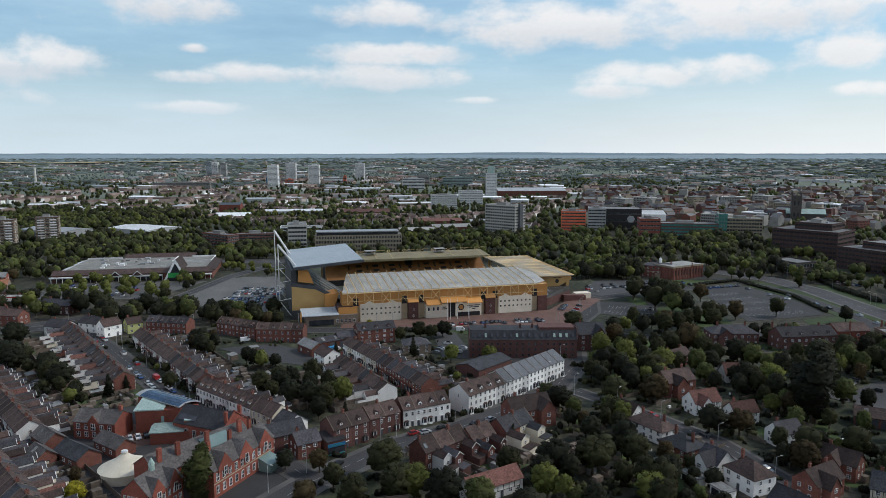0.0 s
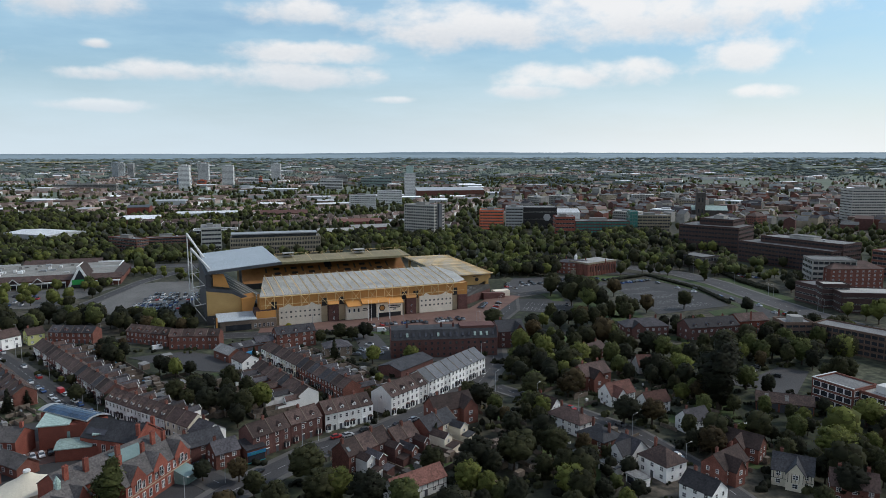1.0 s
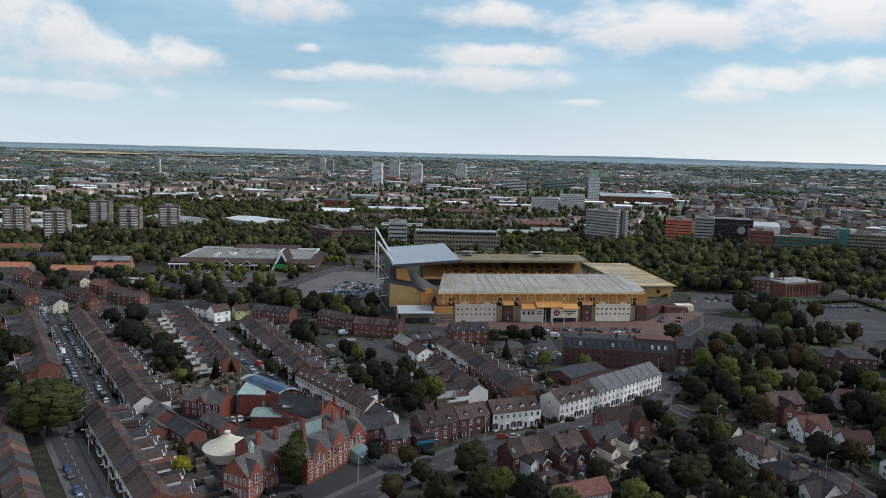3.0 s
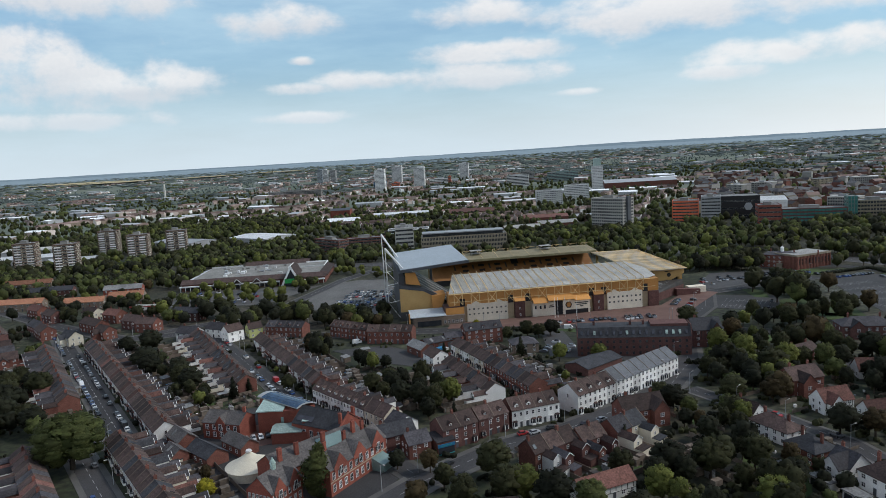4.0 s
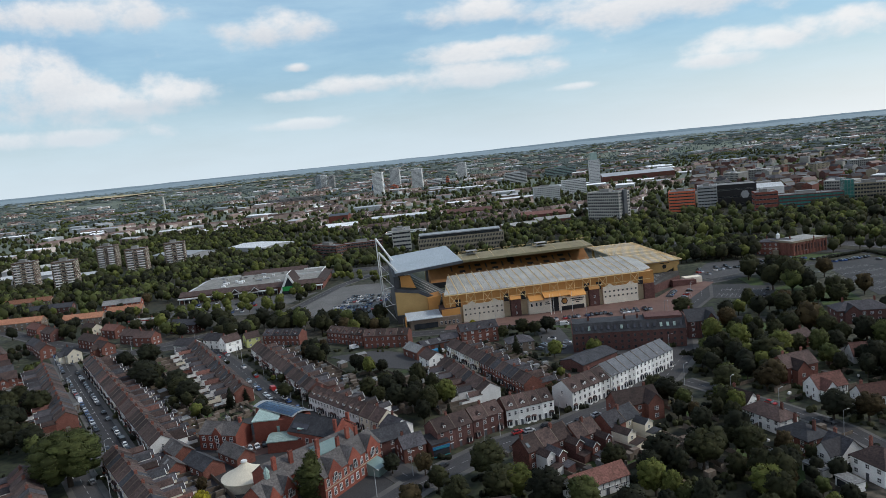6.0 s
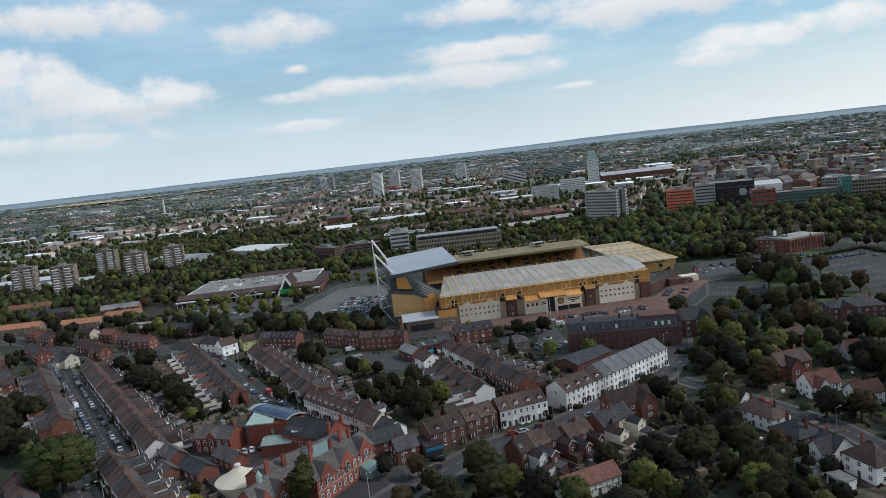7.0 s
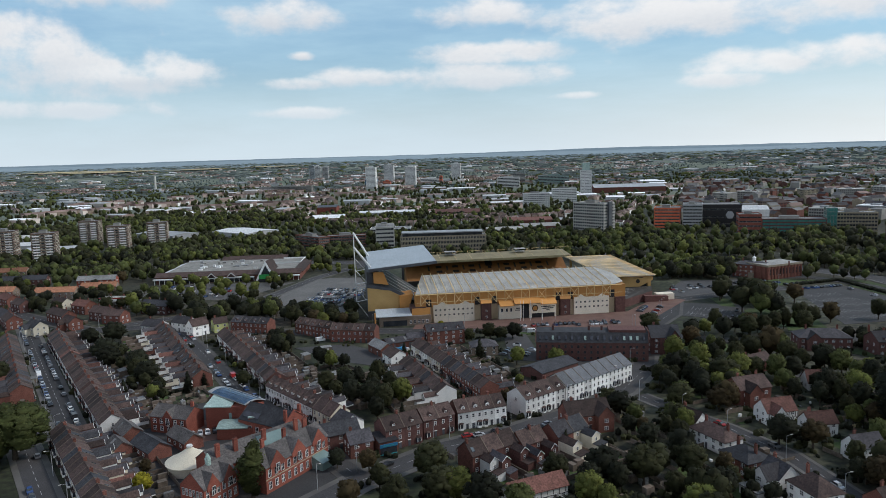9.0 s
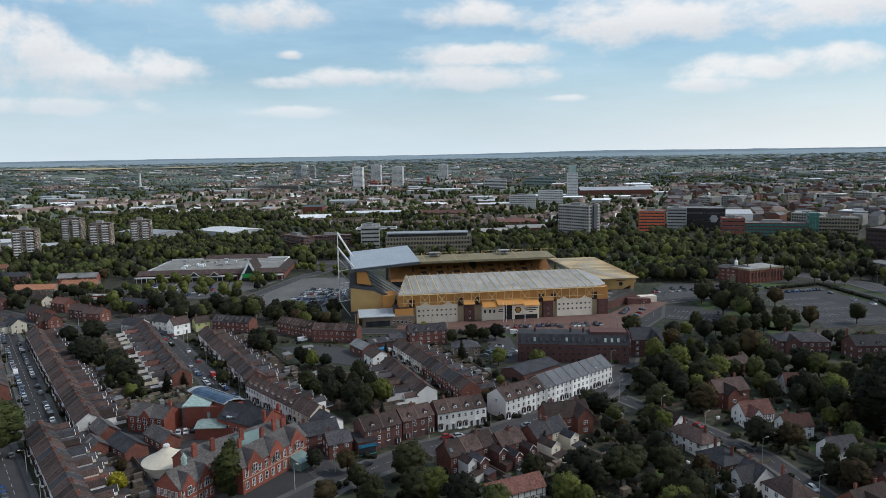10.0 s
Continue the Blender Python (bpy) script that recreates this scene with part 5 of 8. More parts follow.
# ---- terraces and houses ----
BR, WH, CR = ("brick", "", "tile_brown"), ("brick", "render_white", "tile_brown"), ("brick", "render_cream", "tile_brown")
RD, SL = ("brick", "", "tile_red"), ("brick", "render_white", "slate")
GR, DK = ("brick", "", "tile_grey"), ("brick_dark", "", "tile_brown")
terrace(-266, 350, -154.4, 229.7, 33, [BR, BR, WH, WH, CR, GR, DK, RD, SL], group="first street terrace", eaves=5.4, ridge=8.2)
terrace(-154.2, 229.5, -150.9, 225.9, 1, (("render_white", "", "tile_brown"),), group="first street terrace", eaves=5.5, ridge=8.4, side=0.2, gable_win=True,
        label="end-of-terrace house with a white painted gable")
terrace(-165, 218, -108, 160, 17, [BR, WH, DK, WH, CR, SL], group="lower street terrace", eaves=5.4, ridge=8.2)
terrace(-206, 262, -283, 347, 23, [BR, DK, BR, WH, GR, SL], group="first street terrace", eaves=5.4, ridge=8.2)
terrace(-130, 154, -186, 211, 16, [BR, DK, WH, RD, GR], group="lower street terrace", eaves=5.4, ridge=8.2)
terrace(-168, 355, -109, 279, 19, [WH, BR, DK, WH, GR, SL], group="second street terrace", eaves=5.6, ridge=8.4)
terrace(-106, 271, -78, 247, 8, [WH], group="white dormered terrace", eaves=6.0, ridge=9.0, dorm=1,
        label="white rendered terraced house with white dormer, brown roof")
terrace(-77.6, 246.6, -68, 238.3, 2, (("render_cream", "", "tile_brown"),), group="white dormered terrace", eaves=6.0, ridge=9.2, wing=False, gable_win=True,
        label="cream end-of-terrace house with a plain gable")
terrace(-137, 286, -206, 374, 22, [WH, DK, GR, WH, BR, CR, SL], group="second street terrace", eaves=5.4, ridge=8.2)
terrace(-57, 338, -38, 308, 7, [WH, WH, CR], group="middle terrace", eaves=5.5, ridge=8.2)
terrace(-37.8, 307.6, -16.5, 273, 8, [BR, GR], group="middle terrace", eaves=5.5, ridge=8.2)
terrace(-26, 272, -50, 313, 9, (("render_white", "", "tile_brown"), ("render_white", "", "tile_brown"), ("brick", "", "tile_brown"), ("brick", "", "tile_grey"), ("render_white", "", "tile_brown"), ("brick", "", "tile_brown")), group="white backed terrace", eaves=5.2, ridge=7.8,
        label="pale rendered terraced house backing onto trees")
terrace(2, 256, 17, 271, 4, (("render_white", "", "tile_brown"),), group="white villas", eaves=7.4, ridge=10.8, d=10.5, storeys=3, dorm=1, wing=False, gable_win=True,
        label="tall white stuccoed town house with bays and dormers")
terrace(17.4, 271.4, 46, 303, 8, (("render_white", "", "roof_zinc"),), group="white villas", eaves=7.6, ridge=11.2, d=12, storeys=3, wing=False, chimney=False,
        label="tall white stuccoed house under one grey metal roof", gable_win=True)
terrace(-22, 243, -5, 252, 4, (("brick", "render_white", "tile_brown"),), group="white dormered houses", eaves=6.6, ridge=9.8, d=9.5, storeys=2, dorm=1, wing=False,
        label="white fronted house with dormer and bay window")
terrace(-33, 234, -23, 242, 2, (DK,), group="brick villas", eaves=6.8, ridge=10, dorm=1, wing=False, label="dark red brick house with dormers")
terrace(-44, 223, -33, 232, 2, (("brick_dark", "", "tile_brown"),), group="brick villas", eaves=7.2, ridge=10.4, d=9, storeys=3, dorm=1, wing=False,
        label="three-storey dark brick bay-fronted house with decorative gable")
villa(-51, 218, 34, 8, 8, 5.2, 8, "brick", "tile_grey", "small red brick corner house beside a shop", cols=2)
villa(-64, 232, -42, 8, 9, 6, 9, "render_white", "tile_grey", "white rendered house at the street corner", cols=2)
villa(-60, 224, 35, 14, 8, 5.5, 8.6, "brick_dark", "slate", "dark brick house with slate roof on the corner", cols=3)
# shop on the corner
R = thing("corner_shop", stand(-45.5, 219.5, 34), "small shop with blue and turquoise front", "shop")
part("wall", Shape().box(0, 0, 0, 6.5, 7, 4.4), ["brick"], R)
part("roof", Shape().prism([(-0.3, 4.42), (7.3, 5.6), (7.3, 5.8), (-0.3, 4.62)], -0.2, 6.7), ["tile_grey"], R)
part("shopfront", Shape().box(0.3, -0.1, 0.3, 6.2, -0.01, 2.6), ["glass"], R)
part("sign", Shape().box(0.1, -0.35, 2.65, 6.4, -0.02, 3.7), ["blue_panel"], R)
part("sign_bar", Shape().box(1.2, -0.42, 2.95, 5.2, -0.36, 3.35), ["teal_panel"], R)
part("stall_riser", Shape().box(0.2, -0.16, 0.0, 6.3, -0.02, 0.28), ["teal_panel"], R)
take(-45, 222, -40, 226, 4)

# right-hand side of the main street: semi-detached houses, their rear wings and yards towards the open side
terrace(-5, 226, -18.5, 213.5, 3, (("brick_dark", "", "tile_brown"), ("brick_dark", "", "tile_brown"), ("brick", "render_white", "tile_brown")), name="semi_detached_house", group="main street houses", eaves=6.2, ridge=9.6, d=8, side=0.25,
        label="tall dark red brick house with rear gabled wing")
terrace(18, 242, 7.5, 232, 2, (("render_cream", "", "slate"), ("brick", "render_cream", "tile_grey")), name="semi_detached_house", group="main street houses", eaves=5.8, ridge=9.0, d=8.5, side=0.25,
        label="cream rendered house with rear wing and slate roof")
terrace(4.5, 231, -3, 224.5, 2, (("brick_dark", "", "tile_brown"), ("brick", "", "tile_brown")), name="semi_detached_house", group="main street houses", eaves=5.6, ridge=8.8, d=8, side=0.25, gable_win=True,
        label="dark brick house with long brown roof and gable window")
villa(25, 246, 22, 16.3, 9.7, 5.8, 9.8, "brick", "tile_brown", "large red brick house with two tall stacks", chim=2, wing=(6, 3, 6.2, 9.4, 10))
villa(8, 191, 32, 18.1, 7, 4.1, 6.9, "render_white", "tile_red", "low half-timbered hall with red tiled roof", name="timbered_hall", timber=True, chim=0, cols=6)
villa(-24, 170, 12, 16, 9, 5.4, 8.4, "brick_dark", "tile_brown", "brick hall with a broad dark roof", name="hall", chim=0)
villa(58, 250, -52, 10, 6.4, 4.2, 7.0, "render_white", "tile_brown", "white rendered cottage with long grey roof", chim=1)
villa(62, 234, -57, 15.5, 8.2, 4.5, 7.6, "render_white", "tile_brown", "pair of white rendered houses under one long hipped roof", hip=True, chim=2, cols=5)
villa(66, 216, -60, 11.5, 9.7, 4.9, 8.2, "brick", "slate", "brick house with a grey hipped slate roof", hip=True, chim=2)
villa(73, 205, -62, 7.7, 7.9, 4.9, 8.4, "render_white", "tile_grey", "white rendered house with a front gable", wing=(6, 3.5, 5.0, 8.2, 1), chim=1)
villa(79, 196, -66, 11.2, 8.8, 5.1, 9, "render_white", "tile_brown", "white rendered house with hipped brown roof and bay windows", hip=True, chim=1)
villa(84, 178, -60, 10.3, 7.9, 4.7, 7.7, "render_white", "tile_grey", "pale rendered house among garden trees", chim=1)
villa(89, 275, 24, 14, 10, 7, 10.5, "brick", "tile_brown", "tall red brick villa with gables and stacks", chim=2, wing=(5.5, 3, 6.6, 9.6, 2))
villa(103, 318, 34, 15, 8, 4.8, 7.2, "brick", "tile_brown", "red brick house half hidden by trees", chim=2)
villa(93, 257, 20, 12, 7.9, 4.7, 8.4, "render_white", "tile_red", "half-timbered house with red roof", chim=1, timber=True, wing=(5, 2.5, 4.6, 7.6, 1))
villa(103, 246, 15, 10.3, 7, 4.7, 7.9, "render_white", "tile_red", "white gabled house with red roof in trees", chim=1)
villa(120, 294, 0, 11, 9, 3.2, 7.4, "render_white", "tile_red", "chalet bungalow with a white gable and red roof", chim=0, wing=(6, 2, 3.2, 6.4, 2.5))
villa(143, 354, 0, 24, 12, 6, 9.6, "brick_dark", "tile_grey", "wide dark brick house with white bays", hip=True, chim=3, cols=7, wing=(7, 1.8, 5.6, 8.8, 3))
villa(177, 346, 8, 30, 12, 7, 10.6, "brick_dark", "tile_grey", "long dark brick house with slate roof and dormers", chim=4, cols=8, dorm=4)
villa(205, 356, 5, 18, 12, 7, 10, "brick_red", "tile_brown", "orange red brick house with brown roof", chim=0, cols=4)
villa(117, 184, -35, 11.2, 8.8, 4.9, 8.6, "render_cream", "slate", "half-timbered cream house with steep dark roof", timber=True, chim=1, wing=(5, 2, 5.0, 8.4, 4))
villa(103, 190, 30, 12.9, 7.9, 5.3, 8.8, "brick", "tile_brown", "brick house with pink tiled gables", chim=2, wing=(5, 2.5, 5, 8.2, 2))
villa(112, 204, -48, 11.2, 7.9, 5.1, 8.4, "brick", "tile_brown", "brick house with front gable and hedge", chim=1, wing=(5, 2, 5, 8, 2))
villa(110, 227, 20, 10.3, 7, 4.7, 7.9, "render_white", "tile_grey", "white house with grey roof in dense trees", chim=1)
villa(128, 172, -30, 12, 7.9, 5.1, 8.6, "brick", "tile_brown", "brick semi-detached house by garden trees", chim=2)
villa(67, 344, 8, 14, 12, 8.5, 13, "brick_dark", "slate", "tall dark house with white timbered gables", timber=True, cols=3, chim=1, wing=(6, 2, 8, 12.4, 7.5))
villa(-20, 338, 15, 13, 10, 4.5, 7.4, "brick_pale", "tile_grey", "low pale brick house with hipped grey roof", hip=True, chim=0)
# three-storey brick flats by the stadium road
villa(-42, 357, 22, 20, 9, 7.8, 10.6, "brick", "tile_grey", "three-storey brick flats with white end wall and dormers", name="brick_flats", dorm=3, chim=0, cols=5)
villa(-57, 352, 22, 9, 7, 5, 7, "brick", "tile_grey", "lower brick annexe beside flats", name="annexe", chim=0, cols=2)
terrace(-106, 361, -81, 359, 4, (("brick", "", "tile_brown"),), group="modern brick houses", eaves=6.8, ridge=9.4, bay=False, wing=False, dorm=1, chimney=False,
        label="modern red brick house with white windows and a dormer")
terrace(-132, 378, -108, 366, 5, (("brick", "", "tile_brown"),), group="modern brick houses", eaves=6.2, ridge=8.8, bay=False, wing=False, dorm=1, chimney=False,
        label="modern red brick house with brown roof")
terrace(-172, 381, -148, 376, 4, (("brick", "", "tile_grey"),), group="modern brick houses", eaves=6.0, ridge=8.6, bay=False, wing=False, dorm=1, chimney=False,
        label="red brick house with grey roof and white dormers")
villa(-177, 379, 40, 8, 8, 5.6, 8.2, "render_yellow", "tile_brown", "pale yellow painted corner house", cols=2)
villa(-186, 372, 55, 10, 8, 6.2, 9.4, "render_white", "tile_brown", "white painted house with a tall gable", cols=2)
villa(-204, 380, -20, 13, 9, 5.2, 8.2, "render_white", "tile_grey", "white rendered row at the street corner", cols=3)
villa(-218, 372, -15, 13, 9, 5.2, 8.2, "render_white", "tile_grey", "white rendered house by the main road", cols=3)
villa(-66, 322, -55, 11, 9, 4.5, 7.2, "render_white", "tile_brown", "low white house with brown roof", cols=2)
villa(-76, 338, -50, 14, 8, 4, 6.4, "brick", "roof_felt", "low workshop with felt roof", name="workshop", chim=0, cols=2)
shed(-70, 343, 35, 16, 9, 4, 5.6, "brick", "tile_grey", "low workshop with grey roof in a yard", name="workshop")
shed(8, 300, 48, 24, 13, 3.4, 5.2, "brick_dark", "slate", "dark roofed hall behind the white terrace", name="hall", doors=0)
# garages and rear sheds between the streets
for x, y, dg in ((-93, 283, -45), (-88, 276, -45), (-112, 305, -48), (-122, 318, -48), (-134, 330, -48), (-60, 262, 30), (-170, 270, -45), (-182, 284, -45), (-210, 308, -45),
                 (-192, 300, -45), (-160, 262, -45), (-104, 340, 30), (-112, 330, -48), (-88, 300, -45), (-150, 300, -48), (-168, 322, -48), (-226, 282, 45), (-246, 300, 45)):
    place(("shed", dg), stand(x, y, dg), lambda m: part_shed(m))


def garden_room(x, y, deg, w, d):
    """A low white extension with glazed doors and a felt roof."""
    R = thing("garden_room", stand(x, y, deg), "low white rendered extension with glazed doors", "extension", "garden rooms")
    part("wall", Shape().box(0, 0, 0, w, d, 2.7), ["render_white"], R)
    part("roof", Shape().box(-0.25, -0.3, 2.71, w + 0.25, d, 2.95), ["roof_felt"], R)
    part("glazed_door", Shape().box(0.6, -0.08, 0.1, w * 0.55, -0.005, 2.2), ["glass"], R)
    part("window", window_mesh(1.2, 1.2), "", R, at=(w * 0.78, 0, 0.9))


for x, y, dg, w, d in ((58, 211, -60, 6, 4), (64.5, 203, -62, 7, 4.5), (70, 194, -66, 6, 4), (53, 229, -57, 5, 4)):
    garden_room(x, y, dg, w, d)


# ---- the school ----
def school():
    def gables(root, n, L, depth, eaves, peak, w=5.2, mat="brick_red"):
        for i in range(n):
            x = L * (i + 0.5) / n
            g = part("gable", Shape().prism_y([(-w / 2, eaves - 1), (w / 2, eaves - 1), (w / 2, eaves + 0.2), (0, peak), (-w / 2, eaves + 0.2)], -0.5, 0.0), [mat], root, at=(x, 0, 0))
            t = Shape()
            t.prism_y([(-w / 2 - 0.1, eaves), (0, peak - 0.1), (0, peak + 0.1), (-w / 2 - 0.1, eaves + 0.2)][::-1], -0.3, depth * 0.5)
            t.prism_y([(w / 2 + 0.1, eaves), (0, peak - 0.1), (0, peak + 0.1), (w / 2 + 0.1, eaves + 0.2)], -0.3, depth * 0.5)
            part("gable_roof", t, ["slate_weathered"], g)
            part("window", window_mesh(1.5, 2.6, bars=2), "", g, at=(0, -0.5, eaves - 2.6))

    R = thing("school_building", stand(-73, 190, 67), "red brick Victorian school with pointed gables and white windows", "school")
    L, D, E_, H = 28, 9.5, 8.4, 12.0
    part("wall", gable_walls(L, D, E_, H), ["brick_red"], R)
    part("roof", gable_roof(L, D, E_, H, side=0.2), ["slate_weathered"], R)
    gables(R, 3, L, D, E_, 12.4, 6.0)
    for i in range(10):
        for z in (1.2, 5.0):
            window(R, 1.6 + i * 2.7, 0, z, 1.3, 2.4, bars=2)
    for x in (4.7, 14, 23.3):
        part("chimney", chimney_shape(x, D / 2 + 1, H - 1, H + 2.6, 1.2, 0.8), ["brick_red", "tile_red"], R)
    part("string_course", Shape().box(-0.05, -0.12, 4.3, L + 0.05, -0.01, 4.6), ["stone"], R)
    part("glass_porch", Shape().prism([(-4.5, 0), (-0.02, 0), (-0.02, 4.2), (-4.5, 2.6)], L - 8, L - 2), ["glass_green"], R)
    take(-76, 190, -66, 218, 10)

    R = thing("school_wing", stand(-89.5, 190.5, 53), "long school wing with grey roof and brick stacks", "school")
    L, D = 34, 12
    part("wall", gable_walls(L, D, 7.2, 11.2), ["brick_red"], R)
    part("roof", gable_roof(L, D, 7.2, 11.2, side=0.2), ["slate_weathered"], R)
    for x in (3, 9, 19, 31):
        part("chimney", chimney_shape(x, 3.2, 8.6, 13.2, 1.3, 1.0), ["brick_red", "tile_red"], R)
    part("rooflight", Shape().prism([(1.2, 8.35), (4.8, 10.75), (4.8, 10.9), (1.2, 8.5)], 17, 27), ["glass_green"], R)
    for i in range(9):
        for z in (1.0, 4.2):
            window(R, 2 + i * 3.6, D, z, 1.3, 2.2, 180, bars=2)
            window(R, 2 + i * 3.6, 0, z, 1.3, 2.2, bars=2)
    take(-95, 194, -74, 221, 8)

    R = thing("school_front_wing", stand(-86, 177, 70), "red brick school wing with steep grey roofs and tall windows", "school")
    part("wall", gable_walls(13, 9.5, 7.4, 11.6), ["brick_red"], R)
    part("roof", gable_roof(13, 9.5, 7.4, 11.6, side=0.2), ["slate_weathered"], R)
    gables(R, 2, 13, 9.5, 7.4, 11.2, 4.6)
    for i in range(6):
        for z in (1.0, 4.4):
            window(R, 1.2 + i * 2.1, 0, z, 1.1, 2.3, bars=2)
            window(R, 0, 1.2 + i * 1.42, z, 0.9, 2.2, -90, bars=2)
    part("turret", Shape().column(6.5, 4.75, 11.4, 13.2, 0.9, 0.8, 8).column(6.5, 4.75, 13.21, 15.0, 1.0, 0.1, 8), ["roof_teal"], R)

    R = thing("school_hall", stand(-101, 233, -23), "school hall with steep dark slate roof and brick gable", "school")
    part("wall", gable_walls(22, 12, 6.5, 10.8), ["brick_red"], R)
    part("roof", gable_roof(22, 12, 6.5, 10.8, side=-0.3), ["slate"], R)
    part("rooflight", Shape().prism([(0.8, 7.4), (2.6, 8.7), (2.6, 8.82), (0.8, 7.52)], 1.5, 9), ["glass"], R)
    for i in range(6):
        window(R, 2.5 + i * 3.4, 0, 1.6, 1.5, 3.2, bars=2)
    part("coping", Shape().prism([(-0.4, 6.6), (6, 11.2), (12.4, 6.6), (12.4, 6.9), (6, 11.6), (-0.4, 6.9)], 21.71, 22.3), ["brick_red"], R)
    for y in (2.5, 9.5):
        part("chimney", chimney_shape(21, y, 7.5, 12, 1.2, 0.8), ["brick_red", "tile_red"], R)
    take(-104, 236, -80, 228, 8)

    R = thing("art_block", stand(-116, 238, 8), "plain red brick block with a pale teal roof", "school")
    part("wall", Shape().box(0, 0, 0, 15, 11, 8.2), ["brick_red"], R)
    part("roof", Shape().prism([(-0.5, 8.3), (11.4, 8.9), (11.4, 9.3), (-0.5, 8.7)], -0.5, 9.6), ["roof_teal"], R)
    part("window", Shape().box(8.6, -0.09, 1.0, 9.6, -0.01, 6.0), ["glass_green"], R)
    take(-116, 243, -101, 245, 8)
    R = thing("science_block", stand(-121, 252, -32), "brick block with a curved roof of blue solar panels", "school")
    part("wall", Shape().box(0, 0, 0, 24, 8, 8.5), ["brick_red"], R)
    n = 6
    prof = [(-0.6 + 9.2 * i / n, 8.6 + 1.5 * math.sin(math.pi * (0.15 + 0.85 * i / n))) for i in range(n + 1)]
    part("roof", Shape().prism(prof + [(y, z + 0.3) for y, z in prof[::-1]], -0.6, 24.6), ["metal_grey"], R)
    for i in range(n - 1):
        (ya, za), (yb, zb) = prof[i], prof[i + 1]
        for j in range(11):
            part("solar_panel", Shape().solid([(2.0 + j * 2.0, ya + 0.1, za + 0.34), (3.85 + j * 2.0, ya + 0.1, za + 0.34), (3.85 + j * 2.0, yb - 0.05, zb + 0.34), (2.0 + j * 2.0, yb - 0.05, zb + 0.34)],
                                              [(2.0 + j * 2.0, ya + 0.1, za + 0.42), (3.85 + j * 2.0, ya + 0.1, za + 0.42), (3.85 + j * 2.0, yb - 0.05, zb + 0.42), (2.0 + j * 2.0, yb - 0.05, zb + 0.42)]), ["solar"], R)
    take(-121, 252, -100, 240, 9)
    R = thing("link_building", stand(-107, 228, 10), "low brick link with a curved teal roof", "school")
    part("wall", Shape().box(0, 0, 0, 16, 9, 4.0), ["brick_red"], R)
    part("roof", Shape().prism([(-0.3, 4.05), (4.5, 4.9), (9.3, 4.05), (9.3, 4.35), (4.5, 5.3), (-0.3, 4.35)], -0.3, 11), ["roof_teal"], R)
    part("stair_block", Shape().box(11.2, 1, 4.02, 15.8, 7, 7.4), ["brick_red"], R)
    part("stair_roof", Shape().box(11, 0.8, 7.41, 16, 7.2, 7.8), ["roof_teal"], R)
    R = thing("old_wing", stand(-136, 234, -10), "red brick school wing with grey roof and gabled bay", "school")
    part("wall", gable_walls(16, 10, 6.2, 9.2), ["brick_red"], R)
    part("roof", gable_roof(16, 10, 6.2, 9.2, side=0.2), ["slate_weathered"], R)
    for i in range(5):
        for z in (0.9, 3.6):
            window(R, 2 + i * 3, 0, z, 1.4, 1.9, bars=2)
    gables(R, 1, 16, 10, 6.0, 9.0, 4.2)
    part("chimney", chimney_shape(15.2, 5, 7.5, 11, 1.1, 0.8), ["brick_red", "tile_red"], R)
    take(-138, 238, -118, 238, 7)
    shed(-133, 216, -35, 14, 8, 3.4, 6.0, "brick", "slate", "low school building with dark pitched roof", name="school_annexe", doors=0, windows=True)
    shed(-124, 224, -35, 13, 7, 3.4, 5.8, "brick", "slate_weathered", "low brick store with grey roof", name="school_annexe", doors=0, windows=True)
    shed(-146, 226, -40, 11, 7, 4.4, 7.0, "brick", "slate_weathered", "small brick house with grey roof and rooflights", name="school_annexe", doors=1, windows=True)
    shed(-141, 214, -40, 9, 6, 3.8, 6.0, "brick", "slate_weathered", "small brick workshop with grey roof", name="school_annexe", doors=1)
    # round hall with a white fabric roof
    R = thing("round_hall", stand(-105, 205), "round hall with a cream tent-like fabric roof", "hall")
    part("wall", Shape().column(0, 0, 0, 3.4, 7.2, 7.2, 32), ["render_cream"], R)
    n, s = 32, Shape()
    for z0, z1, r0, r1 in ((3.2, 4.3, 7.9, 5.6), (4.3, 5.6, 5.6, 3.2), (5.6, 7.3, 3.2, 0.9), (7.3, 7.8, 0.9, 0.7)):
        s.column(0, 0, z0, z1, r0, r1, n)
    part("roof", s, ["render_cream"], R, "cream stretched fabric")
    part("cap", Shape().column(0, 0, 7.81, 8.3, 1.1, 0.9, 12), ["render_white"], R)
    take(-113, 205, -97, 205, 8)


school()

# ---- larger buildings round about ----
R = thing("brick_hotel", stand(5, 331, 0), "long dark red brick building with slate mansard and small windows", "building")
part("wall", gable_walls(52, 14, 9.0, 9.2), ["brick_dark"], R)
part("roof", Shape().prism([(-0.3, 9.0), (14.3, 9.0), (12.3, 13.4), (2.5, 13.4)], -0.2, 52.2), ["slate"], R)
for i in range(17):
    for z in (0.9, 3.7, 6.4):
        window(R, 1.8 + i * 3.0, 0, z, 1.1, 1.3, frame="stone_dark")
    part("rooflight", Shape().prism([(0.5, 10.2), (1.3, 11.9), (1.2, 12.05), (0.3, 10.4)], 1.4 + i * 3.0, 2.5 + i * 3.0), ["roof_teal" if i in (2, 7, 13, 14, 15) else "glass"], R)
for x in (-0.3, 51.9):
    part("gable_coping", Shape().prism([(-0.5, 9.1), (2.4, 13.7), (11.9, 13.7), (14.5, 9.1), (14.5, 9.5), (12, 14.2), (2.3, 14.2), (-0.5, 9.5)][::-1], x, x + 0.4), ["brick_dark"], R)
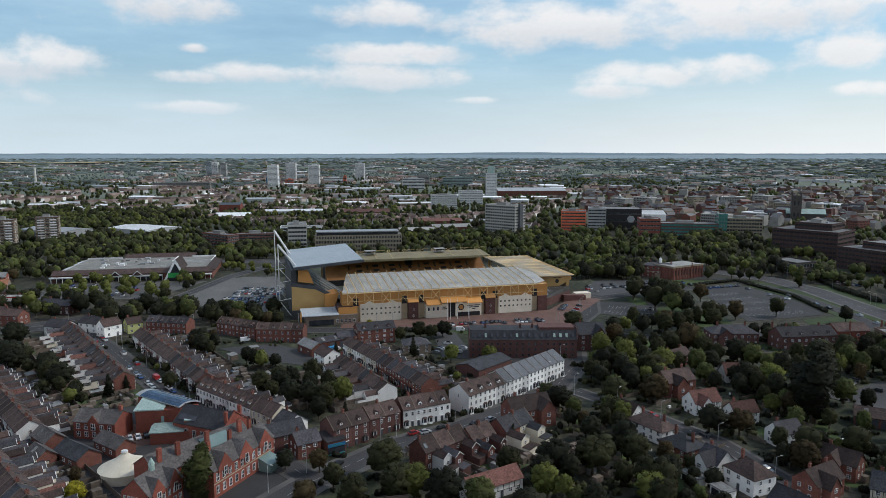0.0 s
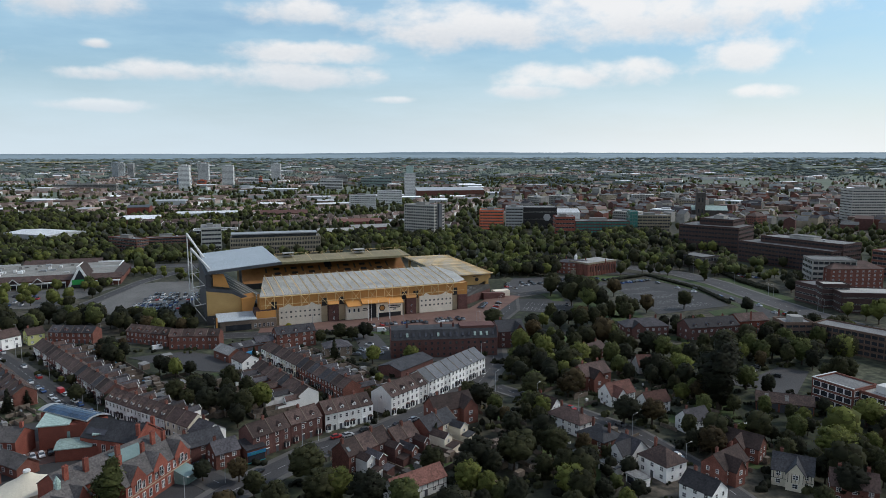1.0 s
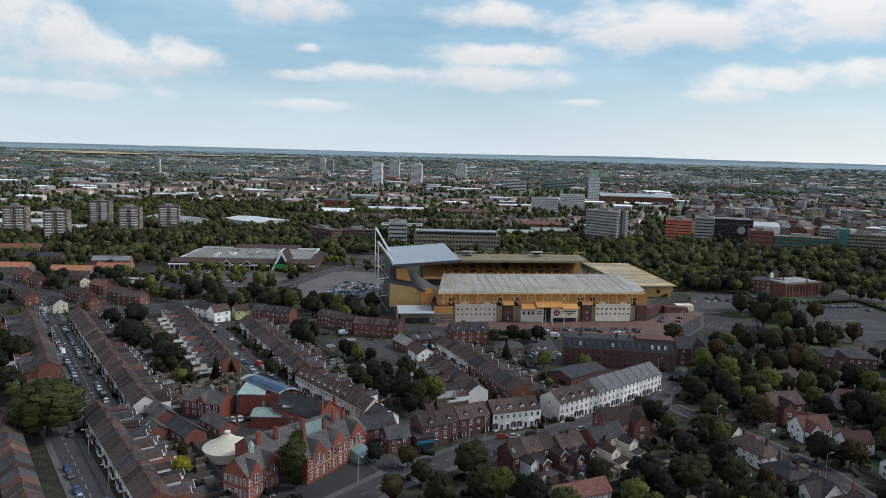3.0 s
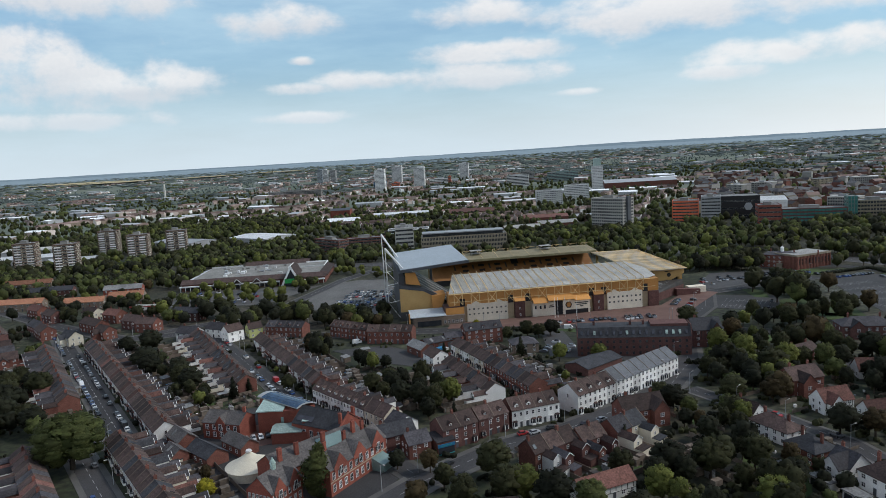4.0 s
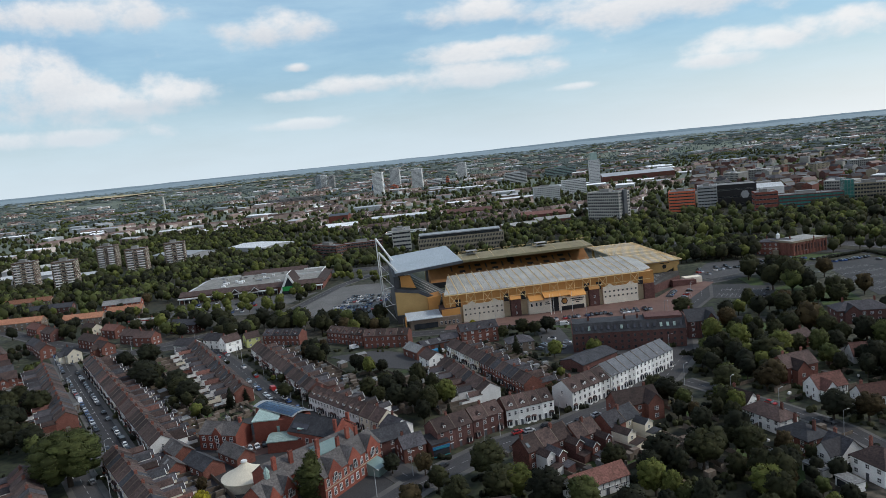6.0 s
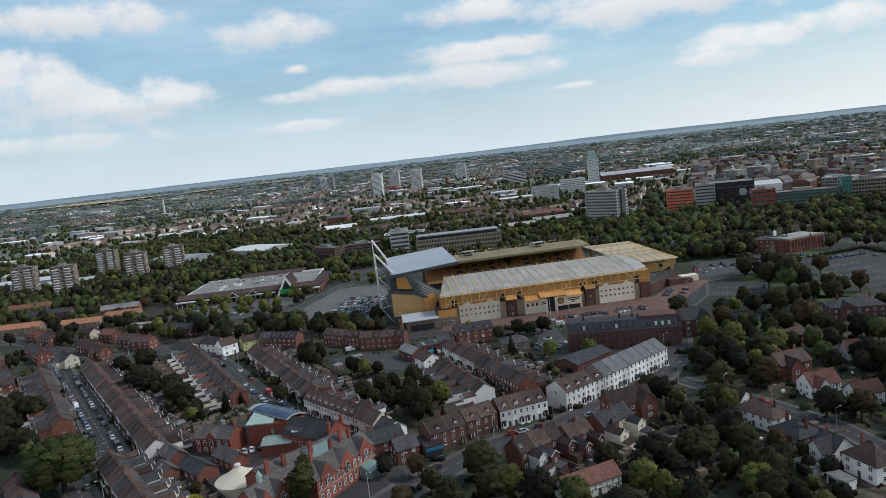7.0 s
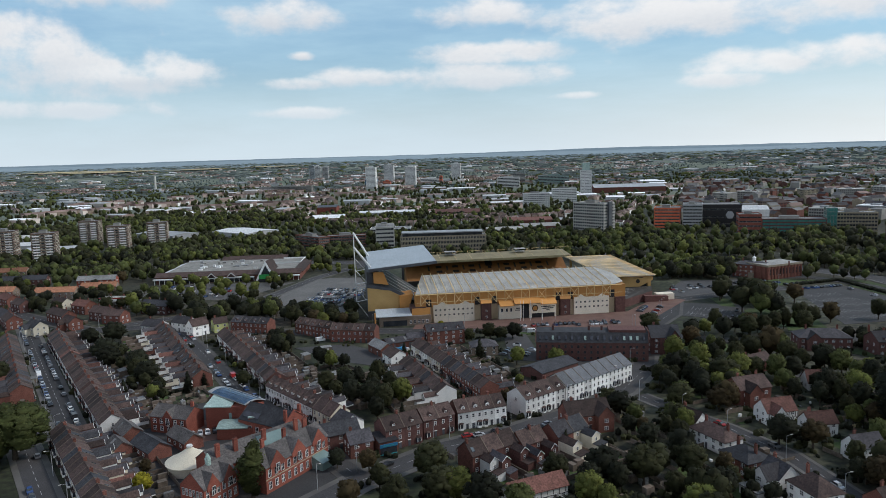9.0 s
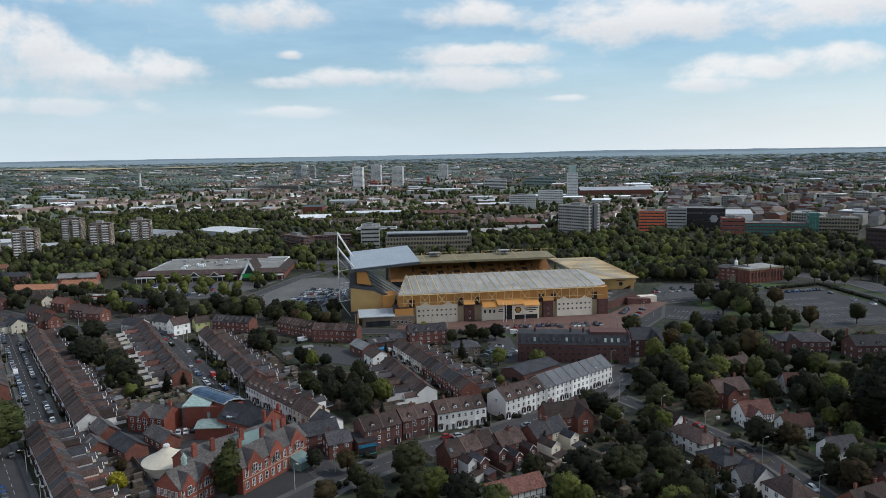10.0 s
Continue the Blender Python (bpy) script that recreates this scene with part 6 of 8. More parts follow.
for x in (8, 25, 31):
    part("chimney", chimney_shape(x, 7, 13.41, 15.2, 1.0, 0.8, 2), ["brick_dark", "tile_red"], R)
part("upper_block", Shape().box(34, 2.6, 13.41, 51, 11.5, 14.6), ["brick_dark"], R)
take(5, 338, 57, 338, 8)

# supermarket
R = thing("supermarket", stand(-306, 531, 11), "wide supermarket with brown tiled skirts and a glazed entrance gable", "supermarket")
part("wall", Shape().box(0, 0, 0, 117, 70, 5.2).box(34, 70.01, 0, 92, 96, 5.2), ["brick"], R)
part("skirt", Shape().prism([(-1.5, 5.25), (6, 8.2), (6, 8.5), (-1.5, 5.6)], -1, 118), ["tile_brown"], R, "brown tiled roof skirt")
part("skirt", Shape().prism([(88, 8.9), (97.5, 5.25), (97.5, 5.6), (88, 9.3)], 33, 93), ["tile_brown"], R, "brown tiled roof skirt")
part("skirt", Shape().prism([(80, 5.6), (87.9, 8.9), (87.9, 9.3), (80, 6)], 33, 93), ["tile_brown"], R, "brown tiled roof skirt")
part("skirt", Shape().prism_y([(118.5, 5.25), (118.5, 5.6), (112, 8.5), (112, 8.2)][::-1], 6.1, 62), ["tile_brown"], R, "brown tiled roof skirt")
part("roof", Shape().box(6.1, 6.05, 5.25, 111.9, 69.9, 7.7).box(34.2, 69.95, 5.25, 91.8, 79.9, 6.4), ["roof_weathered"], R, "flat grey roof")
part("side_roof", Shape().prism_y([(-1.2, 5.3), (6, 7.2), (6, 7.5), (-1.2, 5.6)], 6.1, 70), ["roof_white"], R, "pale metal side roof")
for x0, y0, x1, y1 in ((6.1, 69.3, 34, 69.9), (92, 69.3, 112, 69.9), (111.3, 40, 111.9, 69.2), (80, 40, 80.5, 69), (80.6, 40, 111.2, 40.6)):
    part("parapet", Shape().box(x0, y0, 7.71, x1, y1, 8.9), ["white_paint"], R)
part("arcade", Shape().box(-1.2, -4.5, 3.6, 80, -1.6, 4.4), ["white_paint"], R)
part("arcade", Shape().box(100, -4.5, 3.6, 117, -1.6, 4.4), ["white_paint"], R)
part("shopfront", Shape().box(2, -0.2, 0.3, 80, -0.02, 3.2), ["glass"], R)
for i in range(30):
    part("post", Shape().box(i * 4, -4.4, 0, i * 4 + 0.3, -4.1, 3.59), ["white_paint"], R)
for x in (30, 46, 62):
    part("gablet", Shape().prism_y([(x - 4, 4.5), (x + 4, 4.5), (x, 8)], -4.6, 2), ["tile_brown"], R)
    part("gablet_trim", Shape().prism_y([(x - 4.3, 4.4), (x, 8.3), (x + 4.3, 4.4), (x + 3.5, 4.4), (x, 7.6), (x - 3.5, 4.4)], -4.9, -4.61), ["white_paint"], R)
part("entrance", Shape().prism_y([(82.5, 0), (98.5, 0), (90.5, 15)], -7, 6), ["glass"], R)
part("entrance_roof", Shape().prism_y([(82, 0.6), (90.5, 16), (90.5, 16.4), (81.6, 0.6)][::-1], -6.9, 22).prism_y([(99, 0.6), (90.5, 16), (90.5, 16.4), (99.4, 0.6)], -6.9, 22), ["tile_brown"], R)
part("entrance_trim", Shape().prism_y([(81.5, 0), (90.5, 17.2), (99.5, 0), (97.6, 0), (90.5, 13.8), (83.4, 0)], -7.5, -7.01), ["white_paint"], R)
part("sign", Shape().box(85.2, -7.9, 2.6, 95.8, -7.51, 6.2), ["green_sign"], R)
_r = random.Random(3)
for i in range(22):
    x, y, w_, d_ = _r.uniform(9, 76), _r.uniform(12, 62), _r.uniform(1.5, 4.5), _r.uniform(1.5, 3)
    part("roof_unit", Shape().box(x, y, 7.71, x + w_, y + d_, 8.6 + _r.uniform(0, 1.2)), [_r.choice(("metal_grey", "white_paint", "concrete"))], R)
take(-310, 570, -200, 592, 42)

# glazed and concrete blocks, towers
for i, (x, y, dg) in enumerate(((-572, 668, 25), (-507, 645, 25), (-548, 778, 20), (-468, 712, 22), (-440, 745, 24))):
    block(x, y, dg, 22, 20, 30, 11, "brick_brown", "brown brick tower block with white balconies, eleven floors", name="tower_block", bays=5, balcony="render_white", mullion="render_cream", win_h=0.42)
R = block(42, 834, -42, 44, 20, 38, 11, "concrete_pale", "grey concrete office tower with regular windows", bays=16, mullion="concrete_pale", win_h=0.55)
part("service_core", Shape().box(44.15, 6, -1, 46.5, 12, 40.5), ["metal_dark"], R, "dark clad service core")
block(-134, 690, 9, 86, 22, 17, 4, "stone", "long university building of stone coloured slats", bays=56, mullion="stone", win_h=0.56, plant=False)
R = thing("roof_storey", stand(-134, 690, 9, 17.3), "glazed set-back roof storey with metal roof", "building")
part("wall", Shape().box(2, 2, 0, 82, 18, 3.2), ["glass"], R)
part("roof", Shape().box(1, 1, 3.21, 83, 19, 4.2), ["metal_grey"], R)
block(-172, 742, 12, 20, 40, 22, 5, "concrete_pale", "white and red university block", bays=6, win_h=0.4)
block(-205, 850, 8, 50, 20, 9, 2, "render_white", "low white flat-roofed university hall", bays=14)
block(-268, 757, -38, 46, 14, 13, 4, "brick", "four-storey red brick offices", bays=18, roof="roof_felt")
block(-228, 748, 14, 42, 14, 12, 4, "brick", "four-storey red brick offices", bays=14, roof="roof_felt")
shed(-417, 858, -28.7, 71, 50, 8, 10, "metal_grey", "roof_white", "large white retail warehouse", doors=5)
shed(-520, 850, -24, 76, 40, 7, 9, "metal_grey", "metal_grey", "grey retail shed with sign panels", doors=5)
shed(-640, 720, 20, 70, 40, 7, 9, "metal_grey", "roof_white", "long pale metal industrial shed", doors=4)
shed(-560, 700, 20, 50, 24, 6, 8, "metal_dark", "metal_grey", "dark metal clad retail shed", doors=4)
shed(-700, 800, 20, 70, 40, 7, 9, "metal_grey", "roof_pale", "grey retail shed with pale roof", doors=4)
shed(-345, 1040, 10, 50, 30, 6, 10, "brick", "roof_white", "barrel roofed white hall", doors=2)
shed(-290, 1115, 8, 90, 34, 7, 9, "metal_grey", "roof_white", "long white industrial building", doors=5)
shed(-160, 1085, 6, 70, 36, 8, 12, "brick", "tile_red", "long brick works with red roof", doors=3)
shed(-385, 1190, 5, 34, 26, 12, 15, "brick_red", "metal_dark", "tall brown brick mill", doors=1)
shed(-60, 850, 12, 44, 20, 5, 8, "brick", "roof_pale", "brick workshops with pale roofs", doors=3)
shed(-20, 890, 12, 50, 22, 5, 8, "brick", "roof_pale", "brick workshops with pale roofs", doors=3)
shed(30, 960, 8, 60, 24, 6, 8, "brick", "metal_grey", "low brick works with grey roof", doors=3)
shed(-40, 960, 8, 60, 30, 6, 9, "brick", "tile_red", "brick works with red roof", doors=3)
shed(120, 1640, 4, 160, 60, 12, 18, "brick", "metal_grey", "long railway works with grey roof", doors=4)
block(-28, 1262, 8, 46, 16, 24, 7, "tower_pale", "pale block of flats, seven floors", bays=14, mullion="tower_pale", win_h=0.32, name="flats")
block(24, 1370, 6, 46, 16, 26, 8, "tower_pale", "pale block of flats, eight floors", bays=14, mullion="tower_pale", win_h=0.32, name="flats")
R = block(83, 1490, 0, 22, 18, 56, 18, "tower_pale", "slim pale residential tower with a glazed top", name="residential_tower", bays=6, plant=False, mullion="tower_pale", win_h=0.2)
part("glazed_top", Shape().box(4, 1, 56.3, 18, 17, 72), ["roof_teal"], R)
block(140, 880, -12, 30, 34, 26, 7, "orange_panel", "orange brick university block with blue-grey top", bays=9, win_h=0.35)
block(172, 873, -12, 22, 34, 30, 8, "metal_grey", "blue-grey clad university block", bays=6, win_h=0.35)
R = block(200, 905, -10, 46, 40, 27, 3, "black", "black clad arts building with a round emblem panel", bays=5, win_h=0.15, plant=False)
part("emblem", Shape().prism_y([(33 + 5 * math.cos(math.pi / 3 * i), 15 + 5 * math.sin(math.pi / 3 * i)) for i in range(6)], -0.4, -0.12), ["metal_grey"], R)
block(252, 838, -8, 66, 26, 15, 4, "brick_dark", "green glazed college with dark red walls", band="glass_college", bays=18, win_h=0.55, mullion="metal_dark")
block(228, 842, -8, 24, 26, 20, 4, "brick_red", "red brick college wing", bays=6, win_h=0.3)
block(320, 836, -10, 10, 20, 26, 6, "glass_college", "narrow green glazed stair tower", band="glass_college", bays=3, win_h=0.8, plant=False)
block(332, 850, -12, 44, 24, 20, 5, "stone", "old stone office building with many windows", bays=14, mullion="stone")
shed(214, 960, -6, 80, 40, 16, 20, "render_white", "roof_white", "white roofed theatre hall", name="theatre", doors=2)
# red brick civic hall beside the ring road
R = villa(163, 553, -30, 27, 15, 9.4, 11.6, "brick", "tile_grey", "red brick institute with rows of pale windows and a white cupola", name="institute", hip=True, chim=3, cols=7)
part("cupola", Shape().column(13.5, 7.5, 11.0, 14.0, 1.3, 1.2, 8).column(13.5, 7.5, 14.01, 15.4, 1.5, 0.3, 8).bar((13.5, 7.5, 15.3), (13.5, 7.5, 17), 0.08), ["white_paint"], R, "white painted cupola")
part("porch", Shape().box(11.5, -1.6, 0, 15.5, -0.02, 3.6), ["stone"], R)
part("string_course", Shape().box(-0.1, -0.14, 4.7, 27.1, -0.01, 5.0), ["stone"], R)
R = thing("institute_hall", stand(171, 541, 30), "tall plain red brick hall with pilasters and a pale flat roof", "hall")
part("wall", Shape().box(0, 0, 0, 34, 20, 10.4), ["brick"], R)
part("roof", Shape().box(0.5, 0.5, 10.41, 33.5, 19.5, 10.7), ["roof_pale"], R)
part("coping", Shape().box(-0.2, -0.5, 9.6, 34.2, -0.02, 11.0).box(-0.5, -0.5, 9.6, -0.02, 20.2, 11.0), ["stone"], R)
for i in range(11):
    part("pilaster", Shape().box(0.6 + i * 3.2, -0.45, 0, 1.7 + i * 3.2, -0.01, 9.55), ["brick"], R)
for i in range(10):
    part("window", window_mesh(1.2, 4.6, "brick", 2), "", R, at=(2.8 + i * 3.2, 0, 3.2))
for i in range(6):
    part("pilaster", Shape().box(-0.45, 0.6 + i * 3.5, 0, -0.01, 1.7 + i * 3.5, 9.55), ["brick"], R)
take(165, 548, 200, 562, 14)
# civic centre and offices
BD = "brick_brown_dark"
block(316, 690, -48, 60, 44, 25, 6, BD, "stepped dark brown brick civic centre", name="civic_centre", bays=18, win_h=0.42, mullion=BD, roof="roof_grey", plant=False)
block(338, 690, -48, 34, 34, 31, 7, BD, "upper storeys of dark brick civic centre", name="civic_centre", bays=12, win_h=0.42, mullion=BD)
block(334, 606, -66, 88, 30, 18, 5, BD, "long dark brick civic offices", name="civic_centre", bays=26, win_h=0.42, mullion=BD, roof="roof_grey", plant=False)
block(352, 600, -66, 76, 26, 23, 6, BD, "dark brick civic offices, upper range", name="civic_centre", bays=22, win_h=0.42, mullion=BD)
block(319, 476, -17, 30, 22, 20, 5, "concrete", "grey banded office block with dark windows", bays=8, mullion="concrete", plant=False)
villa(346, 464, -3, 40, 18, 15, 20, "brick", "tile_brown", "four-storey brick offices with hipped roof", name="office_block", hip=True, chim=0, cols=9)
block(281, 437, -80, 28, 20, 12, 3, BD, "low dark brick offices", bays=9, win_h=0.25, roof="roof_grey", plant=False)
block(285, 396, -14, 42, 20, 12, 3, BD, "plain dark brick building with pale flat roof", bays=5, win_h=0.12, roof="roof_pale", plant=False)
block(282, 410, -14, 16, 12, 15, 4, BD, "dark brick stair block with pale flat roof", bays=5, win_h=0.2, roof="roof_pale", plant=False)
block(400, 520, -66, 60, 30, 20, 5, "brick", "brick offices with tiled roof", bays=14)
block(268, 588, -70, 28, 20, 10, 2, "stone_dark", "old weathered stone court house", name="court_house", bays=8, plant=False)
block(650, 884, -8, 46, 30, 48, 13, "concrete_pale", "pale concrete office tower with square windows", bays=14, mullion="concrete_pale", win_h=0.42)
block(220, 328, -60, 86, 14, 11.5, 4, "brick_brown", "long slab of flats with brick piers and grey roof", name="slab_flats", bays=28, roof="roof_grey", mullion="brick_brown", win_h=0.6, plant=False)
R = block(206, 330, -6, 15, 13, 11.5, 4, "brick_brown", "end wing of slab flats with roof hut", name="slab_flats", bays=4, roof="roof_grey", mullion="brick_brown", win_h=0.4, plant=False)
part("roof_hut", Shape().box(5, 3, 11.76, 11, 9, 14.6), ["concrete"], R)
R = block(168, 251, -70, 17, 14, 9.6, 3, "brick", "three-storey flats with dark glazed bays and white trim", name="low_flats", bays=5, roof="roof_grey", mullion="white_paint", win_h=0.62, plant=False)
part("roof_edge", Shape().box(-0.2, -0.2, 10.51, 17.2, 0.35, 10.75).box(-0.2, 0.36, 10.51, 0.35, 14.2, 10.75), ["white_paint"], R)
R = block(177, 236, -70, 20, 15, 9.0, 3, "brick", "three-storey flats with pale flat roof", name="low_flats", bays=6, roof="roof_pale", mullion="white_paint", win_h=0.5, plant=False)
part("roof_hut", Shape().box(3, 5, 9.26, 9, 10, 12), ["render_white"], R)
shed(142, 246, -28, 20, 9, 3.6, 6, "brick", "tile_brown", "low dark roofed garages in trees", name="garages", doors=5)
# church with a pinnacled tower
R = thing("church", stand(480, 1000, -20), "dark stone church with a square pinnacled tower", "church")
part("nave", gable_walls(50, 20, 14, 20), ["stone_dark"], R)
part("roof", gable_roof(50, 20, 14, 20, side=0.3), ["roof_teal"], R)
T = part("tower", Shape().box(0, 0, 0, 13, 13, 40), ["stone_dark"], R, at=(5, -6, 0))
for x, y in ((0.8, 0.8), (12.2, 0.8), (0.8, 12.2), (12.2, 12.2)):
    part("pinnacle", Shape().column(x, y, 40.01, 42.5, 0.9, 0.9, 4).column(x, y, 42.51, 47, 0.9, 0.05, 4), ["stone_dark"], T)
for z in (10, 26):
    for x in (4, 9):
        part("window", window_mesh(2.0, 6.0, "stone_dark", 2), "", T, at=(x, 0, z))
take(480, 1005, 530, 990, 14)

# houses beyond the first street
for x, y, dg, w, wall, roof, lab in ((-298, 398, -30, 22, "brick", "tile_brown", "brick shops with white upper floor facing the street"),
                                     (-322, 384, -40, 16, "brick", "tile_brown", "brick house with brown roof"), (-336, 396, -35, 16, "brick", "tile_grey", "brick house by the street end"),
                                     (-272, 404, -20, 18, "brick_dark", "tile_brown", "dark brick corner house"), (-258, 396, -10, 14, "brick", "tile_brown", "brick and white corner house"),
                                     (-300, 424, -20, 14, "brick", "tile_red", "red roofed brick house"), (-322, 432, -25, 13, "render_cream", "tile_brown", "cream house with steep gable"),
                                     (-350, 428, -30, 15, "brick_dark", "tile_brown", "dark brick house with brown roof"), (-282, 436, 0, 16, "brick_pale", "roof_pale", "brick house in scaffolding under repair"),
                                     (-246, 424, -8, 20, "brick_dark", "slate", "tall dark brick house with white bays"), (-375, 446, -30, 18, "brick", "tile_red", "brick house with red roof"),
                                     (-352, 470, 10, 30, "brick_pale", "tile_orange", "long low flats with orange roof"), (-405, 470, 10, 34, "brick_pale", "tile_orange", "long low flats with orange roof"),
                                     (-330, 490, 15, 26, "brick_pale", "tile_orange", "orange roofed low flats"), (-420, 520, 15, 40, "brick_dark", "slate", "dark clad low block"),
                                     (-470, 560, 15, 40, "brick_pale", "tile_orange", "orange roofed low flats"), (-352, 520, 15, 30, "brick_red", "roof_felt", "red brick low flats"), (-440, 440, -30, 16, "brick", "tile_brown", "brick house among trees"),
                                     (-395, 410, -35, 16, "brick", "tile_grey", "brick terrace end by a yard")):
    villa(x, y, dg, w, 9, 5.8, 8.8, wall, roof, lab, cols=max(3, int(w / 4)), chim=2)
R = thing("scaffolding", stand(-291, 434, 0), "steel scaffolding with boarded lifts round a brick house", "scaffolding")
for i in range(8):
    for y in (0, 1.3):
        part("pole", Shape().column(i * 2.6, y, 0, 8.6, 0.06, 0.06, 5), ["metal_grey"], R)
for z in (2.1, 4.2, 6.3, 8.2):
    part("boards", Shape().box(-0.3, 0.1, z, 18.5, 1.2, z + 0.08), ["wood_fence"], R)
    part("rail", Shape().bar((-0.3, 0, z + 1.0), (18.5, 0, z + 1.0), 0.05), ["metal_grey"], R)
part("sheet", Shape().box(-0.2, -0.06, 8.3, 18.4, -0.01, 9.0), ["red_car"], R)
for x, y, dg, wall, roof in ((-292, 322, 42, "brick", "tile_brown"), (-304, 334, 42, "brick", "tile_grey"), (-316, 346, 42, "brick_dark", "tile_brown"), (-328, 358, 42, "brick", "tile_red"),
                            (-312, 316, -45, "brick", "tile_brown"), (-326, 330, -45, "brick", "slate"), (-340, 344, -45, "brick", "tile_brown"), (-354, 358, -45, "render_cream", "tile_grey"),
                            (-292, 368, -30, "render_cream", "slate"), (-278, 380, -30, "brick", "tile_brown"), (-366, 384, -40, "brick", "tile_red"), (-384, 396, -40, "brick", "tile_brown")):
    villa(x, y, dg, 12, 8.5, 5.4, 8.4, wall, roof, "small two-storey house in a side street", chim=1, wing=(4.5, 3, 4.6, 6.8, 3))
terrace(-330, 372, -372, 410, 9, [BR, WH, DK], group="back street terrace", eaves=5.4, ridge=8.0)
terrace(-262, 262, -318, 318, 14, [BR, DK, GR], group="far back terrace", eaves=5.4, ridge=8.0)
terrace(-230, 210, -262, 240, 8, [BR, DK, GR], group="far back terrace", eaves=5.4, ridge=8.0)


# ---- trees ----
def icosphere(sub):
    bm = bmesh.new()
    bmesh.ops.create_icosphere(bm, subdivisions=sub, radius=1)
    v = np.array([x.co for x in bm.verts])
    f = [tuple(q.index for q in x.verts) for x in bm.faces]
    bm.free()
    return v, f


BALL1, BALL0 = icosphere(2), icosphere(1)


def leafy(rng, lobes, n_leaf, size, ball=None, fill=0.94):
    """Verts, faces and soft normals: rough inner masses, and many small tilted leaf sprays over them."""
    V, F, W = [], [], []
    bv, bf = ball or BALL1
    mid = np.mean([c for c, _ in lobes], axis=0)
    for c, r in lobes:
        k = len(V)
        wob = 0.8 + 0.32 * rng.random((len(bv), 1))
        p = bv * wob * r * fill + c
        V += p.tolist()
        F += [tuple(i + k for i in q) for q in bf]
        W += (bv * 0.5 + (p - mid) / np.linalg.norm(p - mid, axis=1, keepdims=True)).tolist()
    vol = np.array([r[0] * r[1] for _, r in lobes])
    pick = rng.choice(len(lobes), n_leaf, p=vol / vol.sum())
    for i in pick:
        c, r = lobes[i]
        d = rng.normal(size=3); d /= np.linalg.norm(d)
        if d[2] < -0.35:
            d[2] *= -1
        p = c + d * r * rng.uniform(0.8, 1.16)
        nrm = d + rng.normal(size=3) * 0.55; nrm /= np.linalg.norm(nrm)
        t = np.cross(nrm, rng.normal(size=3)); t /= np.linalg.norm(t)
        b = np.cross(nrm, t)
        s = size * rng.uniform(0.55, 1.25)
        k = len(V)
        V += [(p - t * s).tolist(), (p + b * s * 0.7 - nrm * 0.1 * s).tolist(), (p + t * s).tolist(), (p - b * s * 0.7 - nrm * 0.15 * s).tolist()]
        F.append((k + 3, k + 2, k + 1, k))
        w = d * 0.45 + (p - mid) / np.linalg.norm(p - mid) * 0.9 + nrm * 0.4
        W += [w.tolist()] * 4
    W = np.array(W)
    return V, F, W / np.linalg.norm(W, axis=1, keepdims=True)


def soften(me, normals):
    """Shades a crown by the normals of its masses."""
    me.polygons.foreach_set("use_smooth", [True] * len(me.polygons))
    me.normals_split_custom_set_from_vertices(normals)


